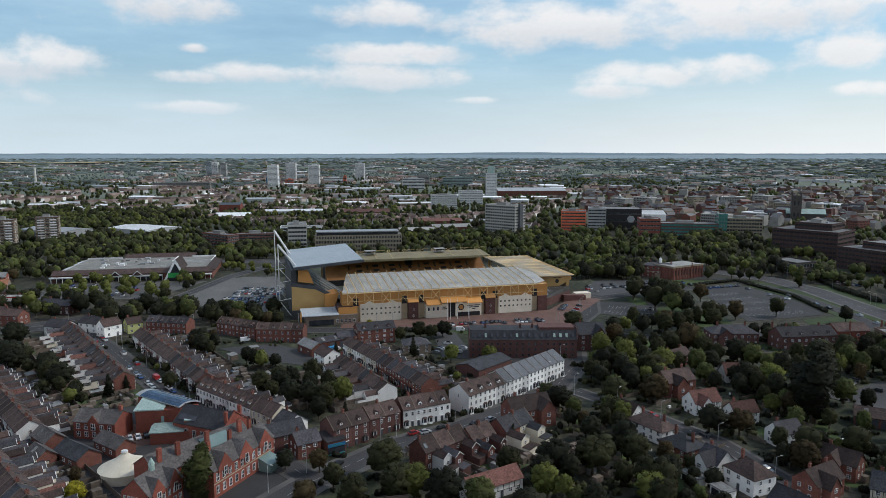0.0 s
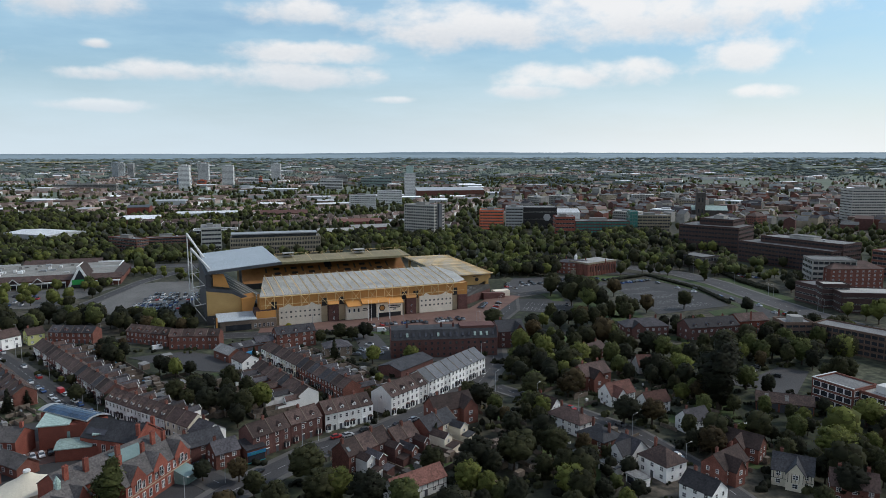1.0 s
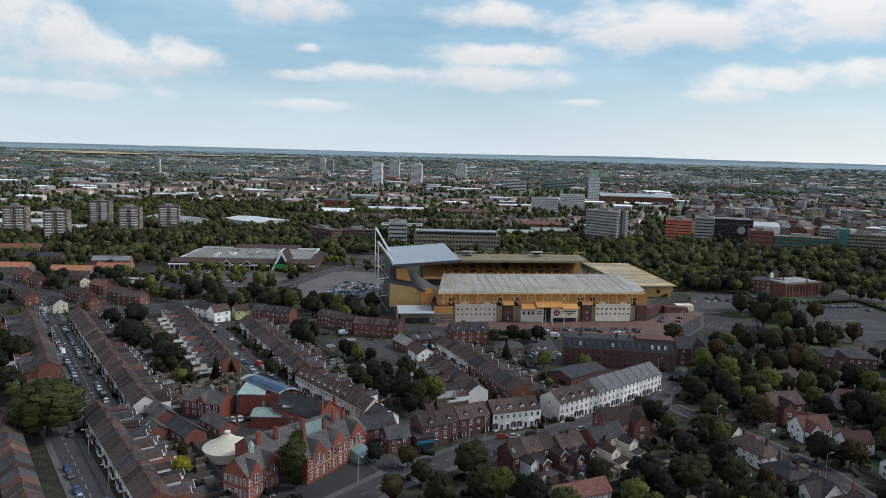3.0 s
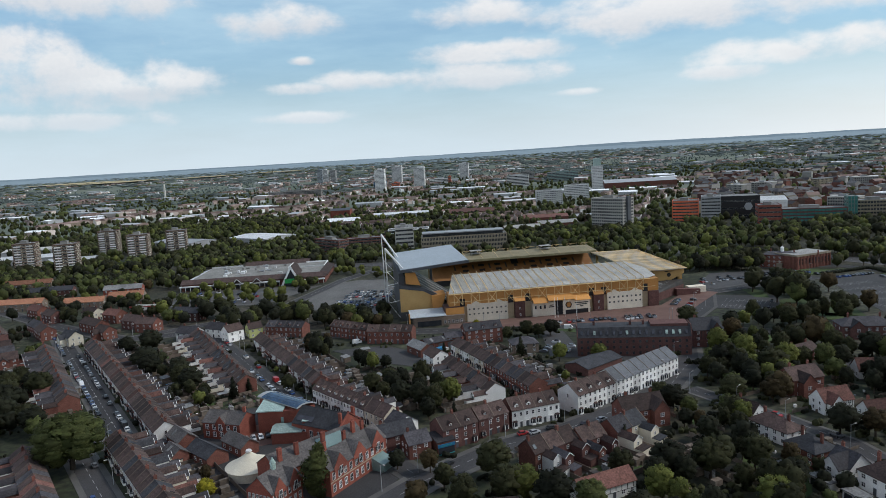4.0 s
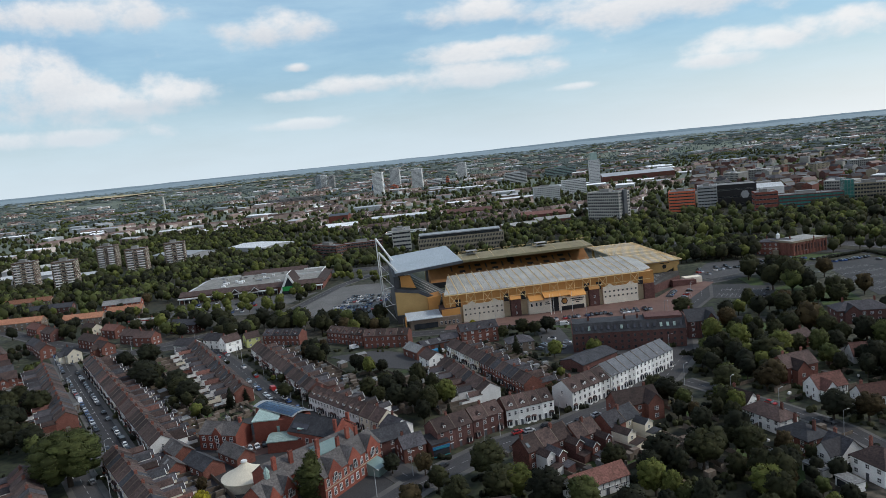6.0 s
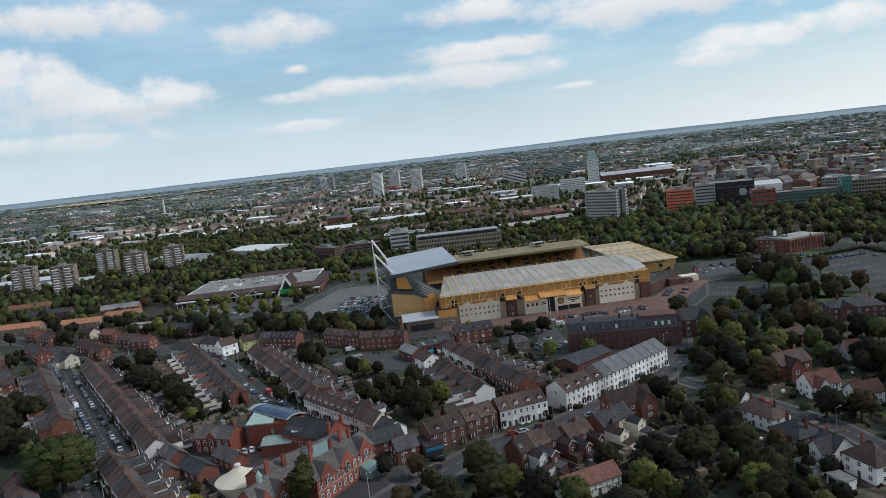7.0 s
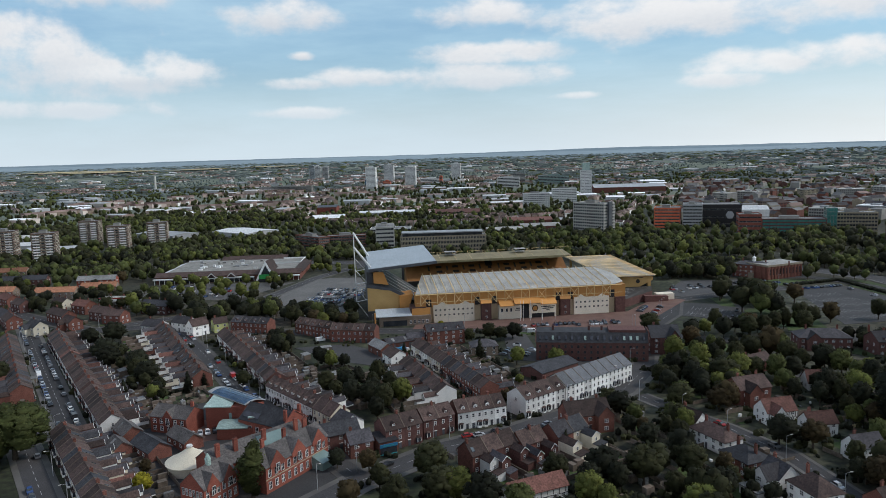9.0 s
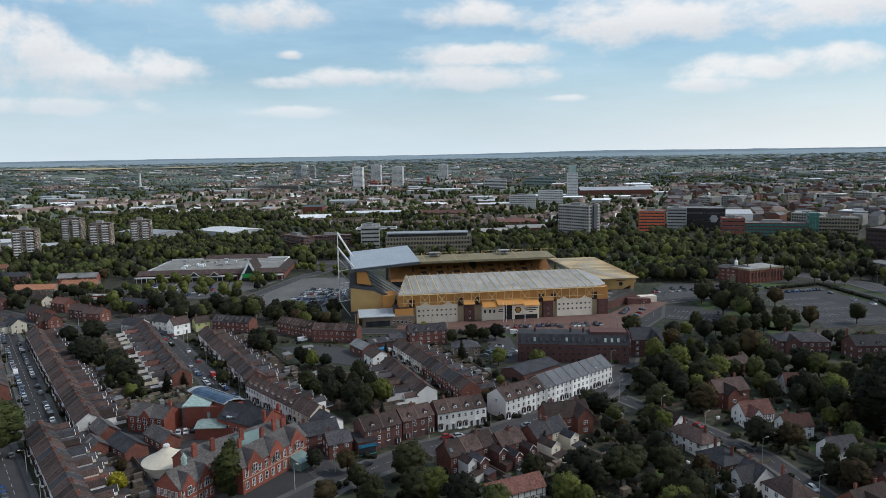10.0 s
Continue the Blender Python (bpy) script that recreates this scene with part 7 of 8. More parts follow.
def tree_meshes(kind, seed):
    """A crown and a trunk with limbs, for a tree 10 m high."""
    rng = np.random.default_rng(seed)
    lobes = []
    if kind == "poplar":
        for i in range(11):
            z = 1.6 + i * 0.78
            w = 1.25 * math.sin(math.pi * (0.14 + 0.8 * i / 11)) + 0.15
            lobes.append((np.array([*(rng.normal(size=2) * 0.3), z]), np.array([w, w, 1.1])))
        n, size = 1300, 0.2
    elif kind == "conifer":
        for i in range(9):
            z = 1.2 + i * 0.95
            w = 2.2 * (1 - i / 9.5) + 0.2
            lobes.append((np.array([*(rng.normal(size=2) * 0.12), z]), np.array([w, w, 0.75])))
        n, size = 900, 0.28
    elif kind == "great":
        lobes.append((np.array([0, 0, 5.2]), np.array([3.2, 3.2, 3.7])))
        for i in range(60):
            a_, up = i * 2.4 + rng.uniform(-0.4, 0.4), -0.8 + 1.75 * (i + 0.5) / 60
            ring = math.sqrt(max(0.05, 1 - min(1, abs(up)) ** 2)) * rng.uniform(2.6, 3.0)
            r = rng.uniform(0.6, 1.0)
            lobes.append((np.array([ring * math.cos(a_), ring * math.sin(a_), 5.2 + 3.6 * up]), np.array([r, r, r * 0.85])))
        n, size = 5200, 0.14
    else:
        lean = rng.normal(size=2) * 0.35
        tall = rng.uniform(0.9, 1.08)
        lobes.append((np.array([*lean, 5.1]), np.array([3.05, 3.05, 3.6 * tall])))
        for i in range(38):
            a_ = i * 2.4 + rng.uniform(-0.5, 0.5)
            up = -0.8 + 1.75 * (i + 0.5) / 38
            ring = math.sqrt(max(0.05, 1 - min(1, abs(up)) ** 2))
            rad = ring * rng.uniform(2.1, 2.95)
            r = rng.uniform(0.55, 1.1)
            lobes.append((np.array([rad * math.cos(a_) + lean[0], rad * math.sin(a_) + lean[1], 5.1 + 3.5 * tall * up]), np.array([r, r, r * rng.uniform(0.75, 1.0)])))
        n, size = 1000, 0.22
    V, F, W = leafy(rng, lobes, n, size, BALL0)
    me = bpy.data.meshes.new("crown")
    me.from_pydata(V, [], F)
    soften(me, W)
    s = Shape().bar((0, 0, 0), (0.05, 0, 3.2), 0.3, 7, r2=0.2).bar((0.05, 0, 3.1), (0, 0.1, 7), 0.2, 6, r2=0.06)
    for c, r in lobes[1:8]:
        if kind in ("broad", "great"):
            s.bar((0.04, 0, 2.4 + rng.uniform(0, 1.5)), tuple(c), 0.11, 5, r2=0.03)
    return me, s.mesh("trunk", ("bark",))


_crowns = {}
TREE_WORDS = {"leaf": "broad green", "leaf_light": "fresh light green", "leaf_green": "full mid green", "leaf_dark": "dark green dense", "leaf_yellow": "bright yellow leaved",
              "leaf_rust": "brownish early autumn", }


def tree(x, y, h, kind="broad", leaf="leaf", wide=1.0):
    if kind == "broad" and (len(TREES) >= 300 or math.hypot(x, y) > 430):
        MORE.setdefault(leaf, []).append((x, y, 0, h / 10 * (1 + wide) / 2))
        TREES.append((x, y))
        return
    v = dice.randrange(5 if kind == "broad" else 2)
    key = (kind, leaf, v)
    m = stand(x, y, dice.uniform(0, 360)) @ Matrix.Diagonal((h / 10 * wide, h / 10 * wide, h / 10, 1))
    if key not in _crowns:
        crown, trunk = tree_meshes(kind, 11 + v * 7 + len(kind))
        crown.materials.append(M[leaf])
        _crowns[key] = crown, trunk
    crown, trunk = _crowns[key]
    shape = {"poplar": "tall narrow poplar tree", "conifer": "pointed conifer tree", "broad": "tree with a rounded uneven crown", "great": "tree with a great domed crown"}[kind]
    root = thing("tree", m, f"{TREE_WORDS[leaf]} {shape}", "tree", "trees of the town")
    part("trunk", trunk, "", root)
    part("crown", crown, "", root)
    TREES.append((x, y))


TREES, MORE = [], {}


def leaf_kind():
    return dice.choices(("leaf", "leaf_light", "leaf_dark", "leaf_rust", "leaf_green"), (4.5, 0.9, 3.6, 0.5, 2.2))[0]


def grove(x0, y0, x1, y1, half, n, lo=7, hi=12, gap=2.0, leaf=None, apart=4.0):
    """n trees scattered in a band where nothing else stands."""
    L = math.hypot(x1 - x0, y1 - y0); ux, uy = (x1 - x0) / L, (y1 - y0) / L
    made = 0
    for _ in range(n * 14):
        if made >= n:
            break
        a_, b_ = dice.uniform(0, L), dice.uniform(-half, half)
        x, y = x0 + ux * a_ - uy * b_, y0 + uy * a_ + ux * b_
        if not is_free(x, y, gap) or any((x - p) ** 2 + (y - q) ** 2 < apart ** 2 for p, q in TREES):
            continue
        tree(x, y, dice.uniform(lo, hi), leaf=leaf or leaf_kind(), wide=dice.uniform(0.8, 1.12))
        made += 1


# trees that stand out one by one
for x, y, h, leaf, wide in ((-25, 203, 14, "leaf", 1.25), (-16, 191, 12, "leaf_light", 1.2), (-111, 187, 8, "leaf_yellow", 1.1), (-170, 207, 21, "leaf_green", 1.62),
                            (-122, 284, 9, "leaf", 1.1), (-118, 200, 6, "leaf_rust", 1.0), (-57, 209, 8, "leaf_dark", 1.1), (-46, 207, 9, "leaf_rust", 1.0), (38, 205, 14, "leaf", 1.2),
                            (26, 206, 13, "leaf_dark", 1.3), (12, 204, 11, "leaf", 1.1), (51, 187, 11, "leaf_light", 1.3), (43, 232, 10, "leaf_dark", 1.2)):
    tree(x, y, h, "great" if h > 20 else "broad", leaf, wide)
for x, y, h, leaf, wide in ((-229, 353, 14, "leaf_dark", 1.35), (-238, 346, 12, "leaf_dark", 1.2), (-183, 303, 13, "leaf_dark", 1.3), (-178, 296, 11, "leaf", 1.2), (-238, 277, 14, "leaf", 1.3),
                            (-246, 284, 12, "leaf_dark", 1.3), (-208, 236, 13, "leaf_dark", 1.3), (-216, 243, 12, "leaf", 1.3), (66, 387, 12, "leaf", 1.4), (14, 325, 9, "leaf_light", 1.3),
                            (-20, 370, 10, "leaf", 1.2), (-8, 371, 10, "leaf_dark", 1.3), (-14, 366, 9, "leaf", 1.2), (-4, 324, 10, "leaf_light", 1.1), (-30, 362, 9, "leaf", 1.0), (-49, 385, 7, "leaf_yellow", 1.0)):
    tree(x, y, h, leaf=leaf, wide=wide)
for x, y, h, leaf, wide in ((37, 262, 11, "leaf_dark", 1.3), (33, 267, 10, "leaf", 1.2), (60, 268, 12, "leaf", 1.3), (74, 268, 11, "leaf_rust", 1.3), (82, 297, 14, "leaf", 1.35), (96, 236, 11, "leaf_rust", 1.3),
                            (86, 238, 12, "leaf_dark", 1.3), (140, 198, 14, "leaf_light", 1.4), (172, 225, 12, "leaf_light", 1.4), (104, 207, 12, "leaf_rust", 1.2), (128, 176, 12, "leaf_dark", 1.3)):
    tree(x, y, h, leaf=leaf, wide=wide)
tree(-76, 187, 17.5, "poplar", "leaf_green", 1.5)
tree(255, 512, 16, "poplar", "leaf_green", 1.5)
for x, y, h, kind in ((-168, 268, 9, "conifer"), (-60, 334, 8, "conifer"), (-22, 332, 11, "conifer"),
                      (16, 228, 8, "conifer"), (5, 226, 7, "conifer"), (-44, 250, 8, "conifer")):
    tree(x, y, h, kind, "leaf_dark")
for x, y, h in ((128, 248, 25), (133, 256, 27), (139, 264, 22)):
    tree(x, y, h, "poplar", "leaf_dark", 1.7)
for x, y, h, leaf, wide in ((-20, 188, 13, "leaf", 1.2), (-8, 184, 14, "leaf_dark", 1.2), (2, 182, 12, "leaf_green", 1.2), (-32, 184, 12, "leaf", 1.1), (14, 176, 12, "leaf_dark", 1.2)):
    tree(x, y, h, leaf=leaf, wide=wide)
# green corner behind the first street
for x, y, h, leaf, wide in ((-239, 258, 15, "leaf_dark", 1.3), (-246, 268, 14, "leaf", 1.3), (-228, 246, 14, "leaf_dark", 1.2), (-222, 232, 13, "leaf_dark", 1.2), (-212, 216, 12, "leaf_dark", 1.2),
                            (-256, 282, 13, "leaf", 1.2), (-262, 296, 11, "leaf", 1.2), (-208, 316, 15, "leaf_dark", 1.4), (-201, 308, 13, "leaf_dark", 1.3), (-168, 285, 13, "leaf_dark", 1.3), (-176, 292, 12, "leaf", 1.2)):
    tree(x, y, h, leaf=leaf, wide=wide)
# groups
grove(-76, 290, -46, 256, 13, 16, 9, 14, 1.0, apart=5)
grove(-142, 352, -112, 338, 8, 10, 8, 13, 1.5)
grove(-108, 338, -84, 316, 8, 8, 6, 11, 0.5)
grove(-370, 400, -280, 320, 30, 16, 6, 11, 0.5)
grove(55, 330, 130, 300, 34, 38, 8, 15, 1.0, apart=6)
grove(110, 280, 200, 300, 30, 38, 9, 15, 1.0, apart=6)
grove(95, 215, 175, 215, 28, 26, 7, 12, 1.0, apart=6)
grove(20, 200, 70, 190, 26, 22, 8, 13, 1.0)
grove(40, 240, 60, 255, 12, 8, 7, 11, 1.0)
grove(115, 175, 180, 180, 20, 22, 8, 13, 1.0)
grove(185, 300, 250, 350, 22, 22, 10, 15, 1.0)
grove(84, 384, 150, 392, 12, 14, 9, 14, 1.0, apart=6)
for x, y, h, leaf, wide in ((130, 574, 15, "leaf", 1.2), (144, 572, 15, "leaf", 1.2), (137, 566, 14, "leaf", 1.2), (229, 592, 15, "leaf", 1.2), (248, 559, 12, "leaf_dark", 1.2), (271, 586, 15, "leaf_dark", 1.2),
                            (227, 402, 11, "leaf_dark", 1.2), (194, 418, 13, "leaf", 1.2), (166, 410, 14, "leaf_rust", 1.0), (154, 403, 14, "leaf", 0.9), (148, 404, 15, "leaf", 1.0), (135, 430, 19, "leaf", 1.3),
                            (126, 436, 17, "leaf", 1.2), (164, 462, 14, "leaf_rust", 1.2), (113, 339, 16, "leaf_rust", 1.3), (104, 336, 13, "leaf", 1.1), (84, 371, 12, "leaf_dark", 1.2), (101, 375, 12, "leaf_dark", 1.3),
                            (162, 308, 17, "leaf", 1.2), (183, 325, 14, "leaf", 1.3), (215, 298, 14, "leaf_light", 1.3), (287, 366, 15, "leaf_light", 1.4), (124, 214, 14, "leaf", 1.1), (108, 213, 15, "leaf", 1.0),
                            (148, 206, 15, "leaf_light", 1.5), (132, 182, 15, "leaf", 1.3), (200, 296, 12, "leaf_dark", 1.3), (190, 306, 12, "leaf_dark", 1.3),
                            (78, 270, 13, "leaf_rust", 1.1), (52, 222, 12, "leaf_dark", 1.3), (42, 210, 13, "leaf", 1.2), (55, 191, 13, "leaf", 1.1), (300, 470, 13, "leaf_dark", 1.3), (292, 458, 12, "leaf_dark", 1.3), (310, 480, 13, "leaf", 1.3)):
    tree(x, y, h, leaf=leaf, wide=wide)
grove(124, 420, 140, 480, 16, 16, 11, 18, 1.0)
grove(118, 540, 142, 552, 16, 14, 11, 16, 1.0)
grove(150, 362, 222, 368, 6, 8, 8, 12, 1.0)
grove(-290, 452, -180, 402, 18, 34, 11, 17, -1.0)
grove(-185, 424, -108, 404, 14, 30, 10, 15, -2.0)
grove(-292, 505, -200, 500, 28, 26, 8, 12, -60, leaf="leaf_light", apart=9)
grove(-204, 545, -190, 430, 8, 16, 7, 11, -1.5)
grove(-470, 500, -296, 455, 40, 42, 8, 13, 1.5)
grove(-450, 585, -310, 560, 30, 36, 8, 13, 1.5)
grove(-230, 330, -150, 260, 16, 16, 5, 9, 1.0)
grove(-300, 300, -220, 210, 30, 20, 7, 12, 1.0)
grove(-140, 320, -96, 268, 8, 8, 4, 7, 0.5)
grove(-190, 190, -130, 140, 10, 6, 5, 8, 1.0)
grove(-10, 300, 2, 270, 8, 6, 4, 7, 0.5)
grove(60, 205, 70, 178, 10, 8, 5, 9, 0.5)
grove(70, 480, 160, 590, 26, 24, 10, 16, 0.5)
grove(-120, 395, -80, 388, 6, 6, 8, 12, -3)
for x, y, h, leaf in ((-58, 196, 9, "leaf_rust"), (-52, 190, 10, "leaf_green"), (-64, 184, 10, "leaf_green"), (-40, 196, 9, "leaf"), (-46, 184, 10, "leaf_rust")):
    if is_free(x, y, -1.5):
        tree(x, y, h, leaf=leaf, wide=1.15)
grove(50, 275, 82, 300, 14, 10, 9, 13, 0.5)
grove(-196, 596, -122, 580, 12, 18, 6, 10, -1, leaf="leaf_light")
grove(-150, 566, -116, 552, 6, 8, 6, 9, -1)


def woodland(name, spots, leaf, label, n_leaf=60, size=0.75, n_lobe=5):
    """Many trees as one mesh: rough masses with leaf sprays."""
    rng = np.random.default_rng(len(spots))
    base = []
    for k in range(6):
        lobes = [(np.array([0, 0, 4.8]), np.array([2.7, 2.7, 3.3]) * rng.uniform(0.9, 1.1))]
        for i in range(n_lobe - 1):
            a_, up = i * 2.4 + rng.uniform(-0.5, 0.5), -0.5 + 1.4 * (i + 0.5) / max(1, n_lobe - 1)
            ring = math.sqrt(max(0.1, 1 - up * up)) * rng.uniform(1.7, 2.3)
            lobes.append((np.array([ring * math.cos(a_), ring * math.sin(a_), 4.7 + 3.1 * up]), np.array([1, 1, 0.95]) * rng.uniform(1.1, 1.7)))
        v, f, g = leafy(rng, lobes, n_leaf, size, BALL0, 1.0)
        stem = len(v)
        for i in range(5):
            a_ = 1.2566 * i
            v += [(0.26 * math.cos(a_), 0.26 * math.sin(a_), -0.3), (0.2 * math.cos(a_), 0.2 * math.sin(a_), 4.6)]
        g = np.concatenate([g, np.repeat([[math.cos(1.2566 * i), math.sin(1.2566 * i), 0.0] for i in range(5)], 2, axis=0)])
        f += [(stem + 2 * i, stem + (2 * i + 2) % 10, stem + (2 * i + 3) % 10, stem + 2 * i + 1) for i in range(5)]
        base.append((np.array(v), g, np.array([q if len(q) == 3 else q[:3] for q in f if len(q) == 3]), np.array([q for q in f if len(q) == 4], dtype=int).reshape(-1, 4)))
    V, T, Q, W, k = [], [], [], [], 0
    for x, y, z, s in spots:
        v, g, t, q = base[dice.randrange(6)]
        a_ = dice.uniform(0, 6.28)
        c, n_ = math.cos(a_), math.sin(a_)
        w = np.stack([v[:, 0] * c - v[:, 1] * n_, v[:, 0] * n_ + v[:, 1] * c, v[:, 2]], 1) * s + (x, y, z)
        V.append(w); T.append(t + k); Q.append(q + k); k += len(v)
        W.append(np.stack([g[:, 0] * c - g[:, 1] * n_, g[:, 0] * n_ + g[:, 1] * c, g[:, 2]], 1))
    if not V:
        return
    V = np.concatenate(V)
    faces = np.concatenate(T).tolist() + np.concatenate(Q).tolist()
    slots = [0] * sum(len(t) for t in T)
    for q in Q:
        slots += [0] * (len(q) - 5) + [1] * 5
    me = bpy.data.meshes.new(name)
    me.from_pydata(V.tolist(), [], faces)
    soften(me, np.concatenate(W))
    me.materials.append(M[leaf])
    me.materials.append(M["bark"])
    me.polygons.foreach_set("material_index", slots)
    tagged(new(name, me), label, "woodland", kind="stuff")


def belt(x0, y0, x1, y1, half, n, lo, hi, gap=2.0):
    L = math.hypot(x1 - x0, y1 - y0); ux, uy = (x1 - x0) / L, (y1 - y0) / L
    out = []
    for _ in range(n * 3):
        a_, b_ = dice.uniform(0, L), dice.uniform(-half, half)
        x, y = x0 + ux * a_ - uy * b_, y0 + uy * a_ + ux * b_
        if is_free(x, y, gap) and all((x - p[0]) ** 2 + (y - p[1]) ** 2 > 42 for p in out):
            out.append((x, y, 0, dice.uniform(lo, hi) / 10 * dice.uniform(0.75, 1.15)))
            if len(out) >= n:
                break
    return out


mid = [belt(30, 650, 330, 760, 70, 190, 10, 16), belt(60, 600, 300, 560, 40, 80, 10, 15), belt(70, 760, 130, 800, 50, 60, 11, 16), belt(-480, 660, -180, 700, 50, 120, 9, 15),
       belt(-560, 600, -300, 625, 40, 84, 8, 13), belt(-420, 800, -150, 810, 60, 70, 8, 13), belt(-700, 1000, -400, 1020, 110, 330, 10, 16), belt(-420, 1000, -60, 1010, 70, 150, 9, 14),
       belt(-60, 800, 60, 790, 50, 80, 10, 14), belt(-640, 560, -480, 480, 60, 90, 9, 14), belt(285, 545, 330, 460, 16, 26, 8, 12), belt(205, 600, 300, 590, 18, 26, 10, 14), belt(290, 360, 420, 420, 40, 40, 9, 14), belt(230, 700, 420, 700, 60, 110, 10, 15),
       belt(-270, 640, -130, 665, 26, 34, 7, 11), belt(-700, 1150, 100, 1180, 110, 420, 9, 15), belt(-900, 850, -640, 900, 120, 160, 10, 16)]
for leaf, spots in MORE.items():
    woodland("trees", spots, leaf, TREE_WORDS[leaf] + " trees round the stadium and car parks", 220, 0.46, 14)
flat = [p for b in mid for p in b]
dice.shuffle(flat)
# lighter leaf colours here stand in for sun on some of the trees
for i, (leaf, words) in enumerate((("leaf", "broad-leaved trees between the buildings"), ("leaf_green", "full green trees between the buildings"), ("leaf_light", "sunlit light green trees between the buildings"),
                                   ("leaf_dark", "dark dense trees between the buildings"), ("leaf_green", "rounded green trees between the buildings"))):
    woodland("woodland", flat[i::5], leaf, words, 46, 0.62, 8)


# ---- far town ----
K_FAR = math.log(11) / 3050


def far_spot(x, y):
    """Brings a far place onto the rising land: its x, y, z and the scale of what stands there."""
    D = math.hypot(x, y)
    if D <= 1800:
        return x, y, 0.0, 1.0
    d = 1800 + math.log(D / 1800) / K_FAR
    k = d / D
    return x * k, y * k, 98 * (1 - k), k


def far_block(x, y, w, d, h, floors, wall, label, name="tower_block", deg=0, **kw):
    px, py, pz, k = far_spot(x, y)
    R = block(px, py, deg, w * k, d * k, h * k, floors, wall, label, name=name, z=pz, plant=False, **kw)
    part("plant_room", Shape().box(w * k * 0.3, d * k * 0.3, h * k + 0.3, w * k * 0.7, d * k * 0.7, h * k + 4 * k), [wall], R)


for x, y, w, h in ((-520, 2067, 30, 64), (-582, 2587, 36, 62), (-414, 2139, 32, 62), (-343, 2700, 34, 60)):
    far_block(x, y, w, 22, h, 18, "tower_pale", "pale twenty-storey tower block far off", bays=8, win_h=0.26, mullion="tower_pale")
far_block(-1010, 3000, 24, 20, 62, 16, "roof_blue", "distant blue clad tower block", bays=6)
far_block(-985, 3000, 24, 20, 60, 16, "render_white", "distant white tower block", bays=6)
far_block(-950, 3000, 24, 20, 58, 16, "tower_pale", "distant pale tower block", bays=6)
far_block(-570, 2250, 40, 20, 22, 5, "blue_panel", "far blue and white clinic building", bays=8, name="clinic")
far_block(-505, 2230, 24, 16, 16, 4, "orange_panel", "far orange clad building", bays=6, name="clinic")
far_block(-400, 2330, 70, 20, 18, 4, "render_white", "far white hospital block", bays=16, name="hospital")
far_block(-335, 2320, 10, 14, 24, 5, "orange_panel", "far orange stair tower", bays=3, name="hospital")
far_block(-120, 1960, 60, 22, 28, 7, "tower_pale", "far pale block of flats", bays=14, name="flats")
far_block(-10, 2100, 90, 24, 26, 6, "glass_green", "far green glazed office", bays=22, name="office_block")
far_block(-90, 2200, 40, 22, 30, 8, "concrete", "far grey block of flats", bays=10, name="flats")
far_block(-820, 1980, 160, 18, 16, 5, "concrete", "far long grey slab of flats", bays=40, name="slab_flats")
R = thing("chimney_stack", Matrix.Translation(far_spot(-1360, 2350)[:3]), "tall pale concrete chimney far off", "chimney")
part("shaft", Shape().column(0, 0, 0, 44, 3.4, 2.6, 12), ["concrete_pale"], R)


class Field:
    """Collects very many small far bodies into one mesh."""

    def __init__(self):
        self.v, self.f, self.m = [], [], []

    def house(self, x, y, z, w, d, h, r, a_, mats):
        c, s = math.cos(a_), math.sin(a_)
        n = len(self.v)
        for px, py, pz in ((-w, -d, -2), (w, -d, -2), (w, d, -2), (-w, d, -2), (-w, -d, h), (w, -d, h), (w, d, h), (-w, d, h), (-w, 0, h + r), (w, 0, h + r)):
            self.v.append((x + px * c - py * s, y + px * s + py * c, z + pz))
        self.f += [(n, n + 1, n + 5, n + 4), (n + 2, n + 3, n + 7, n + 6), (n + 1, n + 2, n + 6, n + 9, n + 5), (n + 3, n, n + 4, n + 8, n + 7),
                   (n + 4, n + 5, n + 9, n + 8), (n + 6, n + 7, n + 8, n + 9)]
        self.m += [mats[0]] * 4 + [mats[1]] * 2

    def put(self, name, mats, label, category):
        me = bpy.data.meshes.new(name)
        me.from_pydata(self.v, [], self.f)
        for k in mats:
            me.materials.append(M[k])
        me.polygons.foreach_set("material_index", self.m)
        tagged(new(name, me), label, category, kind="stuff")


